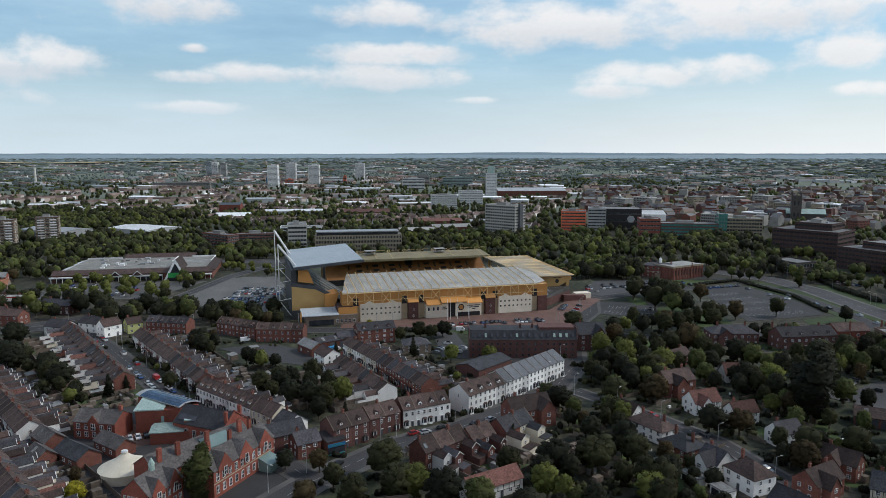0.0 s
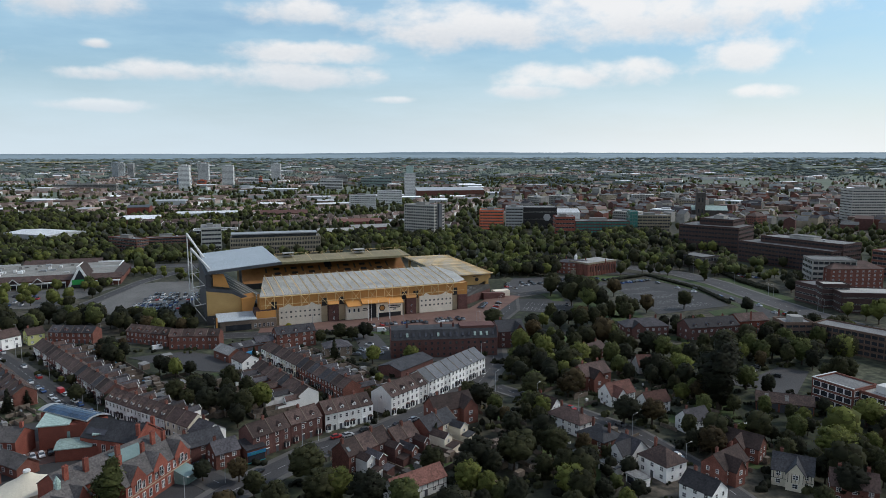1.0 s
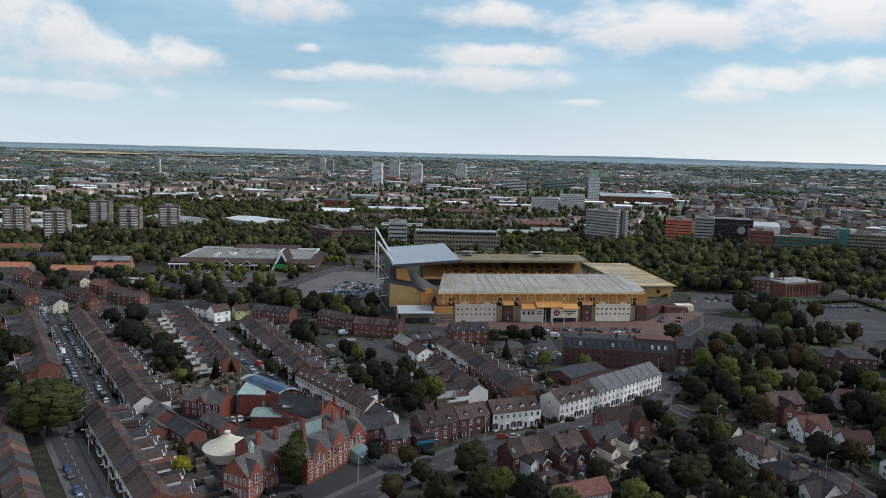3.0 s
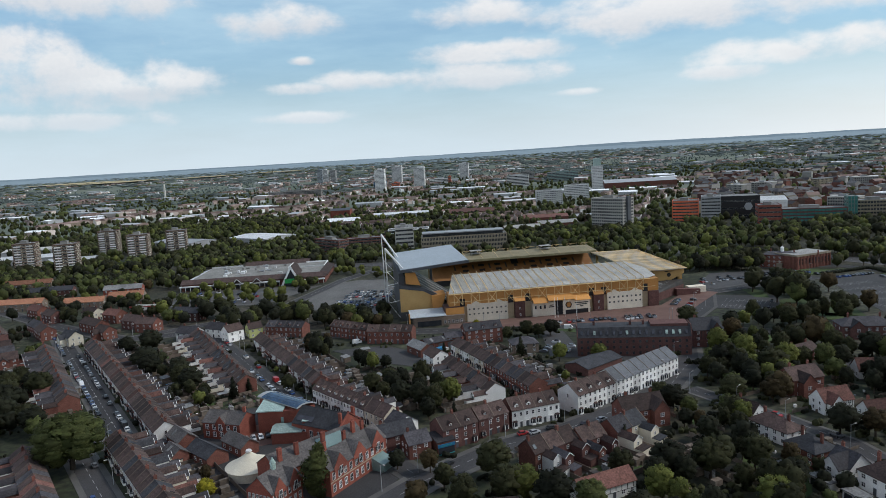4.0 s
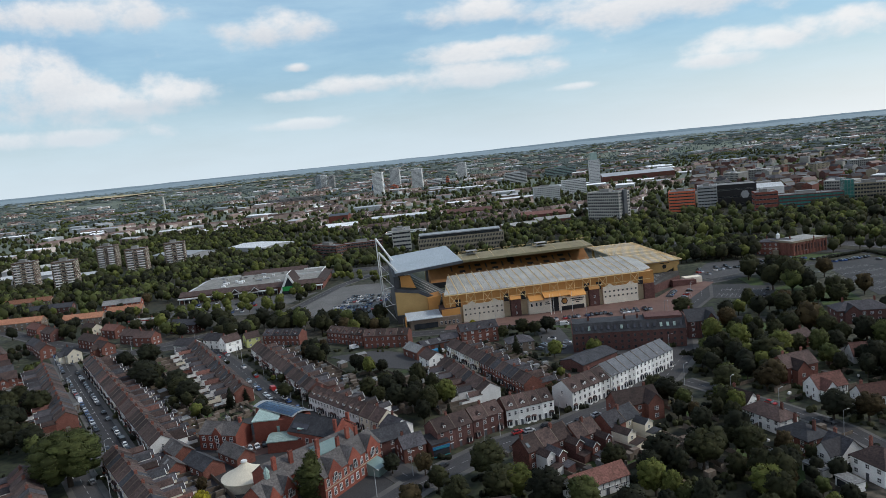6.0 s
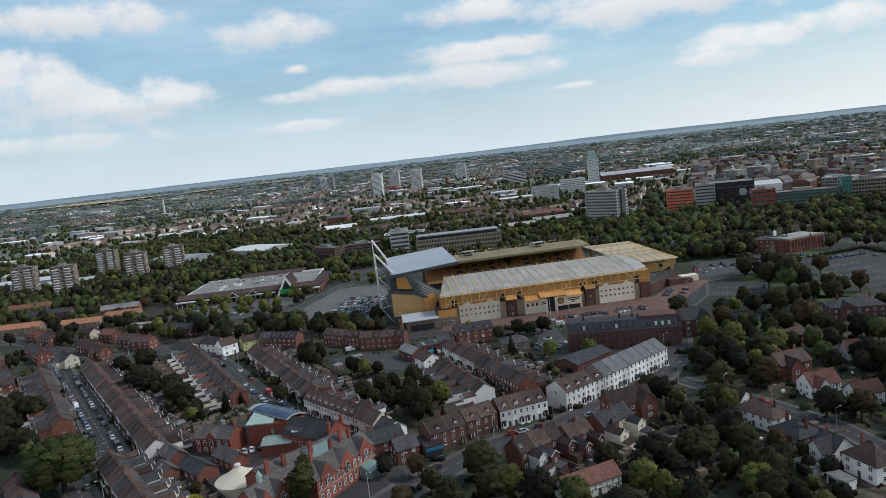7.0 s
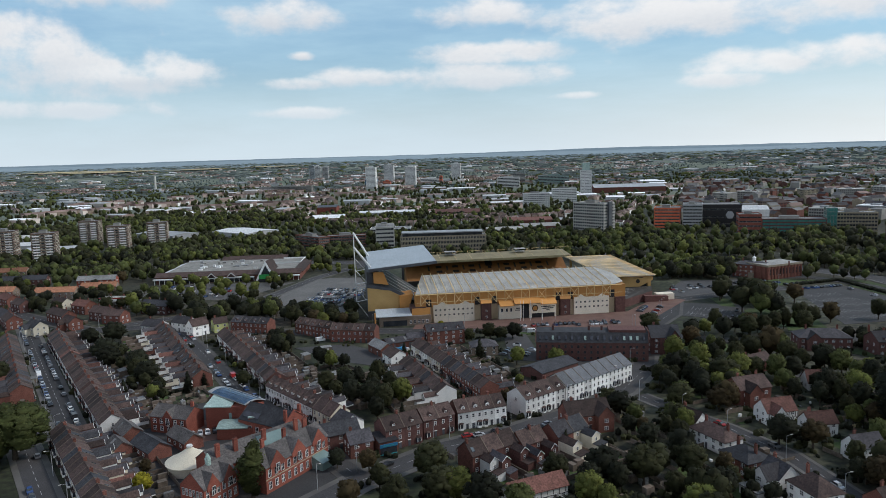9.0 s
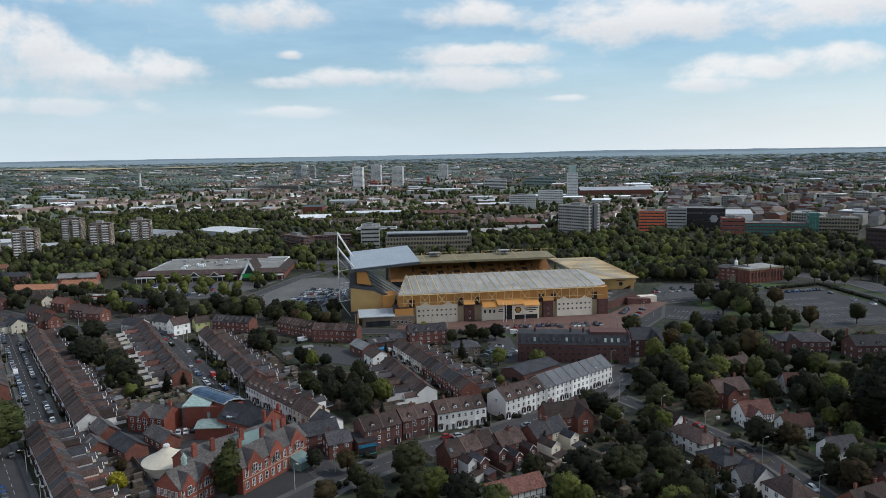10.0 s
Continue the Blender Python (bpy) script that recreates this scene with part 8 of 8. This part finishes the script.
def far_town():
    homes, sheds = Field(), Field()
    near_w = []
    # streets of houses between the near town and the plain
    for _ in range(1200):
        D = 620 * (9000 / 620) ** (dice.random() ** 0.8)
        t = radians(dice.uniform(-50, 46))
        cx, cy = D * math.sin(t), D * math.cos(t)
        green = noise.noise((cx * 0.0022, cy * 0.0022, 1.5))
        if green > 0.04 or D < 980:
            continue
        a_ = dice.choice((0.3, 0.75, -0.8, 1.3)) + dice.uniform(-0.2, 0.2)
        for i in range(dice.randrange(4, 12)):
            hx, hy = cx + math.cos(a_) * i * 11, cy + math.sin(a_) * i * 11
            if not is_free(hx, hy, 4):
                continue
            x, y, z, k = far_spot(hx, hy)
            pale = dice.random()
            q = k * (0.9 if D < 1500 else 1.1)
            homes.house(x, y, z, 5.2 * q, 4.2 * q, 6.4 * q, 3.2 * q, a_, (1 if pale < 0.4 else 2 if pale < 0.64 else 3, 0 if dice.random() < 0.7 else 4))
    # works and depots with pale roofs
    for _ in range(420):
        D = 1250 * (12000 / 1250) ** (dice.random() ** 0.9)
        t = radians(dice.uniform(-48, 46))
        cx, cy = D * math.sin(t), D * math.cos(t)
        if not is_free(cx, cy, 25):
            continue
        x, y, z, k = far_spot(cx, cy)
        w = dice.uniform(10, 38)
        sheds.house(x, y, z, w * k, dice.uniform(10, 24) * k, dice.uniform(5, 10) * k, 1.5 * k, dice.choice((0.1, 0.3, -0.2)), (1 if dice.random() < 0.5 else 2, 0 if dice.random() < 0.4 else 2 if dice.random() < 0.6 else 3))
    homes.put("far_houses", ("far_roof", "far_wall", "render_white", "brick_pale", "tile_brown"), "far streets of small brick and white houses", "houses")
    sheds.put("far_works", ("far_white", "far_wall", "metal_grey", "far_roof"), "far works and depots with pale roofs", "buildings")
    # blocks of the town centre beyond the ring road
    town = Field()
    for _ in range(760):
        D, t = 1000 * (2100 / 1000) ** dice.random(), radians(dice.uniform(11, 45))
        cx, cy = D * math.sin(t), D * math.cos(t)
        if not is_free(cx, cy, 9):
            continue
        x, y, z, k = far_spot(cx, cy)
        town.house(x, y, z, dice.uniform(5, 13) * k, dice.uniform(4, 8) * k, dice.uniform(7, 15) * k, dice.choice((0.3, 3, 4)) * k, dice.choice((-1.1, -0.7, 0.4, 0.9)),
                   (dice.choice((1, 1, 3, 5, 5, 6, 6, 2)), dice.choice((0, 0, 4, 4, 4, 7, 7, 8))))
    town.put("town_blocks", ("far_roof", "brick_brown", "concrete", "brick", "tile_grey", "stone", "brick_dark", "roof_felt", "roof_grey"), "crowded brick and stone town centre buildings", "buildings")
    # trees among them, thicker in the green parts
    for _ in range(19000):
        D = 640 * (4600 / 640) ** dice.random()
        t = radians(dice.uniform(-52, 48))
        cx, cy = D * math.sin(t), D * math.cos(t)
        green = noise.noise((cx * 0.0022, cy * 0.0022, 1.5))
        if dice.random() > (0.62 if t < 0.2 else 0.34) + 1.8 * max(0, green) or not is_free(cx, cy, 3):
            continue
        x, y, z, k = far_spot(cx, cy)
        near_w.append((x, y, z - 1 * k, dice.uniform(0.9, 1.6) * k))
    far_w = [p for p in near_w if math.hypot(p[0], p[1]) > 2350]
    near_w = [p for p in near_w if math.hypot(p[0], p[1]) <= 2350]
    # the farthest street trees carry haze in their leaf colour
    woodland("woodland", far_w, "leaf_far_haze", "trees along the far streets", 4, 1.1, 2)
    # every other tree gets a brighter leaf colour to read as sunlit
    woodland("woodland", near_w[::2], "leaf_green", "sunlit trees among the far streets", 6, 1.0, 2)
    woodland("woodland", near_w[1::2], "leaf", "trees among the far streets", 6, 1.0, 2)
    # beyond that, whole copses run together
    # the last of these copses glow with the ridges' painted haze
    for leaf, n in (("leaf_far_haze", 9500), ("leaf_green", 1800), ("hill_green", 2600)):
        rng = np.random.default_rng(n)
        bv, bf = BALL0
        V, F = [], []
        for _ in range(n):
            near_d = 8500 if leaf == "hill_green" else 2100
            D = near_d * (21500 / near_d) ** dice.random()
            t = radians(dice.uniform(-54, 50))
            cx, cy = D * math.sin(t), D * math.cos(t)
            x, y, z, k = far_spot(cx, cy)
            if noise.noise((x * 0.004, y * 0.004, 4.5)) < -0.22 and D < 6000:
                continue
            w = dice.uniform(9, 30) * k * (1 + D / 9000)
            h = dice.uniform(5, 9) * k * (1 + D / 14000)
            c, q = math.cos(-t), math.sin(-t)
            v = bv * (0.75 + 0.4 * rng.random((len(bv), 1))) * (w, 7 * k, h)
            base = len(V)
            V += [(x + a_ * c - b_ * q, y + a_ * q + b_ * c, z + e_) for a_, b_, e_ in v]
            F += [tuple(i + base for i in f_) for f_ in bf]
        me = bpy.data.meshes.new("far_woods")
        me.from_pydata(V, [], F)
        me.polygons.foreach_set("use_smooth", [True] * len(me.polygons))
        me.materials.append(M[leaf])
        tagged(new("far_woods", me), "far hedges and copses across the plain", "woodland", kind="stuff")
    # stubble fields on the far slopes
    for cx, cy, w, d in ((-4300, 6600, 700, 900), (-3500, 6900, 500, 700), (-5200, 7200, 800, 900), (-3000, 7600, 500, 600)):
        q = []
        for sx, sy in ((-1, -1), (1, -1), (1, 1), (-1, 1)):
            x, y, z, k = far_spot(cx + sx * w / 2, cy + sy * d / 2)
            q.append((x, y, z + 7))
        tagged(part("field", Shape().poly(q), ["straw"]), "pale stubble field on a far slope", "field", kind="structure")


def town_building(m, w, d, h, floors, wall, roof, label):
    R = thing("town_building", m, label, "building", "town centre buildings")
    part("wall", Shape().box(0, 0, -1, w, d, h), [wall], R)
    if roof[0] == "pitched":
        part("roof", hip_roof(w, d, h + 0.2, h + 5), [roof[1]], R)
    else:
        part("roof", Shape().box(-0.3, -0.3, h + 0.01, w + 0.3, d + 0.3, h + 0.8), [roof[1]], R)
        part("plant_room", Shape().box(w * 0.3, d * 0.3, h + 0.81, w * 0.55, d * 0.6, h + 3.2), ["metal_grey"], R)
    fh = h / floors
    for f_ in range(floors):
        part("window_band", band_mesh(w, int(w / 3), 0.9, fh - 0.7, 0.6, "glass", wall, "window_band"), "", R, at=(0, 0, f_ * fh))
        part("window_band", band_mesh(d, int(d / 3), 0.9, fh - 0.7, 0.6, "glass", wall, "window_band"), "", R, at=stand(0, d, -90, f_ * fh))
    return R


def town_centre():
    kinds = [(24, 16, 13, 4, "brick", ("pitched", "tile_brown")), (30, 18, 16, 5, "stone", ("flat", "roof_felt")), (40, 24, 12, 3, "brick_dark", ("flat", "roof_pale")),
             (20, 14, 12, 3, "brick_pale", ("pitched", "tile_grey")), (36, 20, 18, 5, "concrete", ("flat", "roof_pale")), (26, 18, 14, 4, "brick_red", ("pitched", "slate")),
             (50, 30, 10, 2, "metal_grey", ("flat", "roof_white"))]
    words = {"brick": "red brick", "stone": "stone faced", "brick_dark": "dark brick", "brick_pale": "buff brick", "concrete": "grey concrete", "brick_red": "bright red brick", "metal_grey": "grey metal clad"}
    made = []
    for _ in range(1200):
        if len(made) >= 26:
            break
        t, D = radians(dice.uniform(12, 43)), dice.uniform(860, 1500)
        x, y = D * math.sin(t), D * math.cos(t)
        k = dice.randrange(len(kinds))
        w, d, h, fl, wall, roof = kinds[k]
        if not is_free(x, y, 16) or any(math.hypot(x - p, y - q) < 38 for p, q in made) or (D < 850 and t < radians(24)):
            continue
        made.append((x, y))
        deg = dice.choice((-62, -40, -15, 25))
        place(("town", k), stand(x, y, deg), lambda m: town_building(m, w, d, h, fl, wall, roof, f"{words[wall]} town centre building with {roof[0]} roof"))
    for x, y in made:
        take(x - 12, y, x + 25, y + 5, 14)


town_centre()
far_town()


def shrubs():
    """Bushes and hedges in the gardens."""
    rng = np.random.default_rng(5)
    bv, bf = BALL0
    for leaf, n in (("leaf", 800), ("leaf_dark", 1000)):
        V, F = [], []
        for _ in range(n):
            if dice.random() < 0.55:
                x, y = dice.uniform(-20, 190), dice.uniform(176, 380)
            else:
                x, y = dice.uniform(-320, -20), dice.uniform(176, 400)
            if not is_free(x, y, -1.5):
                continue
            h = dice.uniform(0.5, 1.7)
            for q in range(dice.randrange(1, 5)):
                v = bv * (0.7 + 0.5 * rng.random((len(bv), 1))) * (h * 0.9, h * 0.9, h) + (x + q * h * 0.9 + rng.normal() * 0.4, y + rng.normal() * 0.8, h * 0.5)
                base = len(V)
                V += v.tolist()
                F += [tuple(i + base for i in f_) for f_ in bf]
        me = bpy.data.meshes.new("shrubs")
        me.from_pydata(V, [], F)
        me.materials.append(M[leaf])
        tagged(new("shrubs", me), "garden shrubs and hedges behind the houses", "shrub", kind="stuff")


shrubs()


def back_gardens(x0, y0, x1, y1, deg, n, seed):
    """Fences, small sheds, frames, timber and patches of lawn or flags in the plots behind the houses."""
    r, s, c, q = random.Random(seed), Shape(), math.cos(radians(deg)), math.sin(radians(deg))

    def lay(x, y, w, d, z0, z1, m):
        ring = [(x + a_ * c - b_ * q, y + a_ * q + b_ * c) for a_, b_ in ((0, 0), (w, 0), (w, d), (0, d))]
        s.solid([(*p, z0) for p in ring], [(*p, z1) for p in ring], m)
    for _ in range(n):
        x, y = r.uniform(x0, x1), r.uniform(y0, y1)
        if not is_free(x, y, 1.0):
            continue
        k = r.random()
        if k < 0.3:
            lay(x, y, r.uniform(4, 9), 0.08, 0, r.uniform(1.2, 1.8), 0)
        elif k < 0.5:
            lay(x, y, 0.08, r.uniform(4, 9), 0, r.uniform(1.2, 1.8), 0)
        elif k < 0.62:
            lay(x, y, r.uniform(1.6, 3), r.uniform(1.4, 2.4), 0, r.uniform(1.9, 2.4), r.choice((0, 1, 2)))
        elif k < 0.85:
            lay(x, y, r.uniform(2.5, 6), r.uniform(2.5, 6), 0, 0.03 + 0.02 * r.random(), r.choice((3, 3, 4, 5)))
        else:
            lay(x, y, r.uniform(0.4, 2.2), r.uniform(0.4, 1.2), 0, r.uniform(0.4, 1.1), r.choice((1, 2, 6, 7, 0)))
    tagged(part("garden_clutter", s, ["wood_fence", "yard_wall", "roof_felt", "grass", "paving", "bark", "white_paint", "straw"]),
           "timber fences, sheds and patched plots behind the houses", "garden", kind="stuff")


back_gardens(-160, 252, -124, 300, -45, 120, 1)
back_gardens(-250, 250, -196, 330, -45, 160, 2)
back_gardens(-120, 262, -66, 344, -48, 160, 3)
back_gardens(-60, 214, 30, 236, 40, 70, 4)
back_gardens(20, 196, 64, 262, 35, 110, 5)
back_gardens(64, 190, 130, 300, 30, 120, 6)
back_gardens(-40, 250, 6, 330, 35, 70, 7)
back_gardens(-380, 300, -262, 400, 40, 140, 8)
for x, y, h in ((-144, 277, 10), (-140, 284, 8)):
    tree(x, y, h, "conifer", "leaf_dark")


# ---- cars, lamps ----
def car(m, paint, van=False, wheels=True):
    word = {"silver": "silver", "black_car": "black", "white_car": "white", "blue_car": "dark blue", "red_car": "red", "grey_car": "dark grey", "yellow_car": "yellow"}[paint]
    R = thing("van" if van else "car", m, f"{word} {'panel van' if van else 'hatchback car'} parked on asphalt", "van" if van else "car", "parked cars")
    lo = 0.32 if wheels else 0.02
    if van:
        body = [(-2.5, lo), (2.5, lo), (2.5, 1.1), (1.9, 1.25), (1.4, 2.05), (-2.45, 2.15), (-2.5, 0.9)]
        glass = [(1.5, 1.32), (1.84, 1.32), (1.38, 1.95), (0.6, 1.95), (0.6, 1.32)]
        wide = 0.95
    else:
        body = [(-2.05, lo), (2.1, lo), (2.12, 0.72), (1.1, 0.92), (-1.75, 0.98), (-2.08, 0.85)]
        glass = [(1.15, 0.93), (0.45, 1.42), (-1.2, 1.46), (-1.85, 0.99)]
        wide = 0.88
    part("body", Shape().prism_y(body, -wide, wide), [paint], R)
    g = Shape().solid([(x, 0.78 - 0.12 * (z > 1.2), z) for x, z in glass], [(x, -0.78 + 0.12 * (z > 1.2), z) for x, z in glass])
    if not van:
        part("cabin_glass", g, ["glass"], R)
        if wheels:
            part("roof", Shape().box(-1.25, -0.62, 1.43, 0.4, 0.62, 1.5), [paint], R)
    else:
        part("cabin_glass", Shape().prism_y(glass, -0.97, 0.97), ["glass"], R)
    for x in (-1.3, 1.35):
        for y in (-1, 1):
            if wheels:
                part("wheel", WHEEL, "", R, at=(x, y * (wide - 0.06), 0.33))
    return R


WHEEL = Shape().prism_y([(0.32 * math.cos(math.pi / 5 * i), 0.32 * math.sin(math.pi / 5 * i)) for i in range(10)], -0.11, 0.11).mesh("wheel", ("rubber",))
PAINTS = ("silver", "black_car", "white_car", "blue_car", "grey_car", "silver", "grey_car", "black_car", "white_car", "grey_car", "black_car", "blue_car", "silver", "red_car")


def put_car(x, y, deg, z=0.24, paint=None, van=False):
    paint = paint or dice.choice(PAINTS)
    near = y < 300
    place(("van" if van else "car", paint, near), stand(x, y, deg, z), lambda m: car(m, paint, van, near))


def kerb_cars(key, off, fill, first=0.0, last=1.0):
    pts = ROADS[key]
    n = len(ROADS)
    for (x0, y0), (x1, y1) in zip(pts, pts[1:]):
        L = math.hypot(x1 - x0, y1 - y0); ux, uy = (x1 - x0) / L, (y1 - y0) / L
        for i in range(int(L / 5.6)):
            s = i * 5.6 + 3
            if dice.random() < fill and first < s / L < last:
                put_car(x0 + ux * s - uy * off, y0 + uy * s + ux * off, math.degrees(math.atan2(uy, ux)) + (180 if off > 0 else 0) + dice.uniform(-2, 2), van=dice.random() < 0.06)


kerb_cars("first", 3.1, 0.6); kerb_cars("first", -3.1, 0.75)
kerb_cars("lower", 2.7, 0.3); kerb_cars("lower", -2.7, 0.3)
kerb_cars("second", 2.5, 0.4); kerb_cars("second", -2.5, 0.5)
put_car(71, 254, -50, 0.28, "red_car"); put_car(84, 236, -60, 0.28, "grey_car"); put_car(93, 208, -70, 0.28, "silver"); put_car(57, 271, -52, 0.28, "black_car")


def lot(x, y, deg, rows, n, gap, fill, z=0.14):
    r = radians(deg)
    for j in range(rows):
        for i in range(n):
            if dice.random() < fill:
                lx, ly = i * 2.6, j * gap
                put_car(x + lx * math.cos(r) - ly * math.sin(r), y + lx * math.sin(r) + ly * math.cos(r), deg + 90 + dice.choice((0, 180)), z)


lot(-158, 444, -5, 8, 14, 9, 0.8)
lot(-282, 478, 3, 5, 22, 10, 0.3)
lot(-10, 394.5, 14, 1, 24, 6, 0.75, 0.34)
lot(28, 400, 15, 1, 10, 6, 0.7, 0.34)
lot(74, 430, 70, 2, 8, 9, 0.6, 0.34)
lot(-2, 336, 70, 2, 9, 10, 0.5)
lot(100, 496, 18, 3, 14, 9, 0.4)
lot(148, 520, 20, 2, 12, 8, 0.55)
lot(-118, 231, 30, 1, 5, 6, 0.9)
lot(158, 268, 44, 2, 14, 11, 0.22)
lot(96, 432, -22, 2, 10, 16, 0.2)
lot(284, 545, -68, 2, 14, 7, 0.6)
lot(180, 506, 20, 1, 14, 6, 0.75)
lot(178, 522, 24, 1, 10, 6, 0.6)
put_car(10, 250, 42); put_car(4, 246, 42); put_car(-14, 238, 32, paint="silver"); put_car(-18, 237, 32, paint="red_car"); put_car(-8, 242, 32); put_car(-41, 212, 60, paint="black_car")
put_car(20, 268, 48); put_car(-112, 362, 40, paint="white_car", van=True); put_car(2, 384, 0, 0.26, "white_car", True); put_car(110, 432, 70, 0.2, "white_car", True); put_car(10, 386, 0, 0.26, "yellow_car")
for x, y, dg in ((214, 505, -65), (226, 470, -68), (238, 440, -76), (246, 420, -80), (232, 480, -68), (220, 484, 112), (248, 395, -84), (236, 452, -74), (251, 360, -88), (244, 400, 96)):
    put_car(x, y, dg, 0.26)
# blue lorry behind the terraces
R = thing("lorry", stand(-63, 339, 40, 0.1), "bright blue box lorry parked in a yard", "lorry")
part("box", Shape().box(-3, -1.2, 0.9, 3, 1.2, 3.4), ["blue_panel"], R)
part("cab", Shape().box(3.1, -1.1, 0.5, 4.8, 1.1, 2.6), ["white_paint"], R)
for x in (-1.8, 3.8):
    for y in (-1, 1):
        part("wheel", WHEEL, "", R, at=pose(x, y, 0.45) @ Matrix.Scale(1.4, 4))


def street_lamp(m):
    R = thing("street_lamp", m, "grey steel street lamp on a tall pole", "street lamp", "street lamps")
    part("pole", Shape().column(0, 0, 0, 8.5, 0.11, 0.06, 6), ["metal_grey"], R)
    part("arm", Shape().bar((0, 0, 8.45), (1.4, 0, 8.8), 0.05), ["metal_grey"], R)
    part("head", Shape().box(1.2, -0.15, 8.76, 2.0, 0.15, 8.9), ["concrete_pale"], R)
    return R


for key, off, gap in (("first", -5.2, 38), ("second", 4.6, 40), ("main", 6.0, 32), ("villas", -4.2, 36), ("stadium_way", 6, 44), ("ring", 10.5, 44), ("lower", 4.8, 30)):
    for (x0, y0), (x1, y1) in zip(ROADS[key], ROADS[key][1:]):
        L = math.hypot(x1 - x0, y1 - y0); ux, uy = (x1 - x0) / L, (y1 - y0) / L
        for i in range(int(L / gap) + 1):
            s = 4 + i * gap
            if s < L:
                place("lamp", stand(x0 + ux * s - uy * off, y0 + uy * s + ux * off, math.degrees(math.atan2(uy, ux)) - (90 if off > 0 else -90), 0.15), street_lamp)
# open grass
for name, c in (("lawn", [(128, 402), (160, 398), (162, 424), (140, 448), (128, 440)]), ("verge", [(232, 412), (236, 412), (235, 472), (222, 518), (218, 520), (230, 474)]), ("lawn", [(76, 352), (108, 350), (106, 360), (80, 372)]),
                ("verge", [(272, 420), (282, 440), (282, 520), (270, 520)]), ("lawn", [(176, 366), (228, 372), (226, 376), (176, 371)]), ("lawn", [(156, 520), (184, 522), (206, 540), (160, 548)]), ("verge", [(247, 400), (253, 402), (250, 450), (249, 500), (236, 540), (228, 540), (239, 510), (246, 450)]), ("verge", [(204, 398), (238, 404), (236, 420), (206, 410)]), ("lawn", [(138, 392), (152, 388), (156, 400), (142, 408)]), ("lawn", [(118, 452), (126, 450), (128, 474), (116, 480)]),
                ("lawn", [(116, 236), (130, 234), (134, 252), (122, 262)]), ("lawn", [(52, 196), (62, 192), (66, 206), (58, 210)]), ("verge", [(176, 560), (206, 570), (220, 610), (190, 606)]),
                ("lawn", [(150, 352), (162, 340), (166, 348), (158, 356)]), ("lawn", [(-6, 382), (10, 374), (12, 382), (-4, 386)])):
    tagged(part(name, Shape().solid([(x, y, -0.2) for x, y in c], [(x, y, 0.14) for x, y in c]), ["grass"]), "mown green grass", "grass", kind="structure")


def hedge(pts, half, h, label):
    """A clipped hedge along a line, its top and sides uneven."""
    rng = np.random.default_rng(int(h * 10) + len(pts))
    bv, bf = BALL0
    V, F = [], []
    for (x0, y0), (x1, y1) in zip(pts, pts[1:]):
        L = math.hypot(x1 - x0, y1 - y0)
        for i in range(int(L / 0.9) + 1):
            for side in (-0.4, 0.4):
                u = i * 0.9 / L
                v = bv * (0.75 + 0.45 * rng.random((len(bv), 1))) * (half, half, h * 0.62) + (x0 + (x1 - x0) * u + side * half * rng.normal(), y0 + (y1 - y0) * u, h * 0.5)
                k = len(V)
                V += v.tolist()
                F += [tuple(j + k for j in f_) for f_ in bf]
    me = bpy.data.meshes.new("hedge")
    me.from_pydata(V, [], F)
    me.materials.append(M["leaf_dark"])
    tagged(new("hedge", me), label, "hedge")


hedge([(186, 522), (219, 538), (234, 478), (231, 430)], 1.3, 2.0, "dark clipped hedge round the car park")
hedge([(286, 545), (280, 500), (282, 460)], 2.2, 3.0, "tall dark hedge beside the ring road")
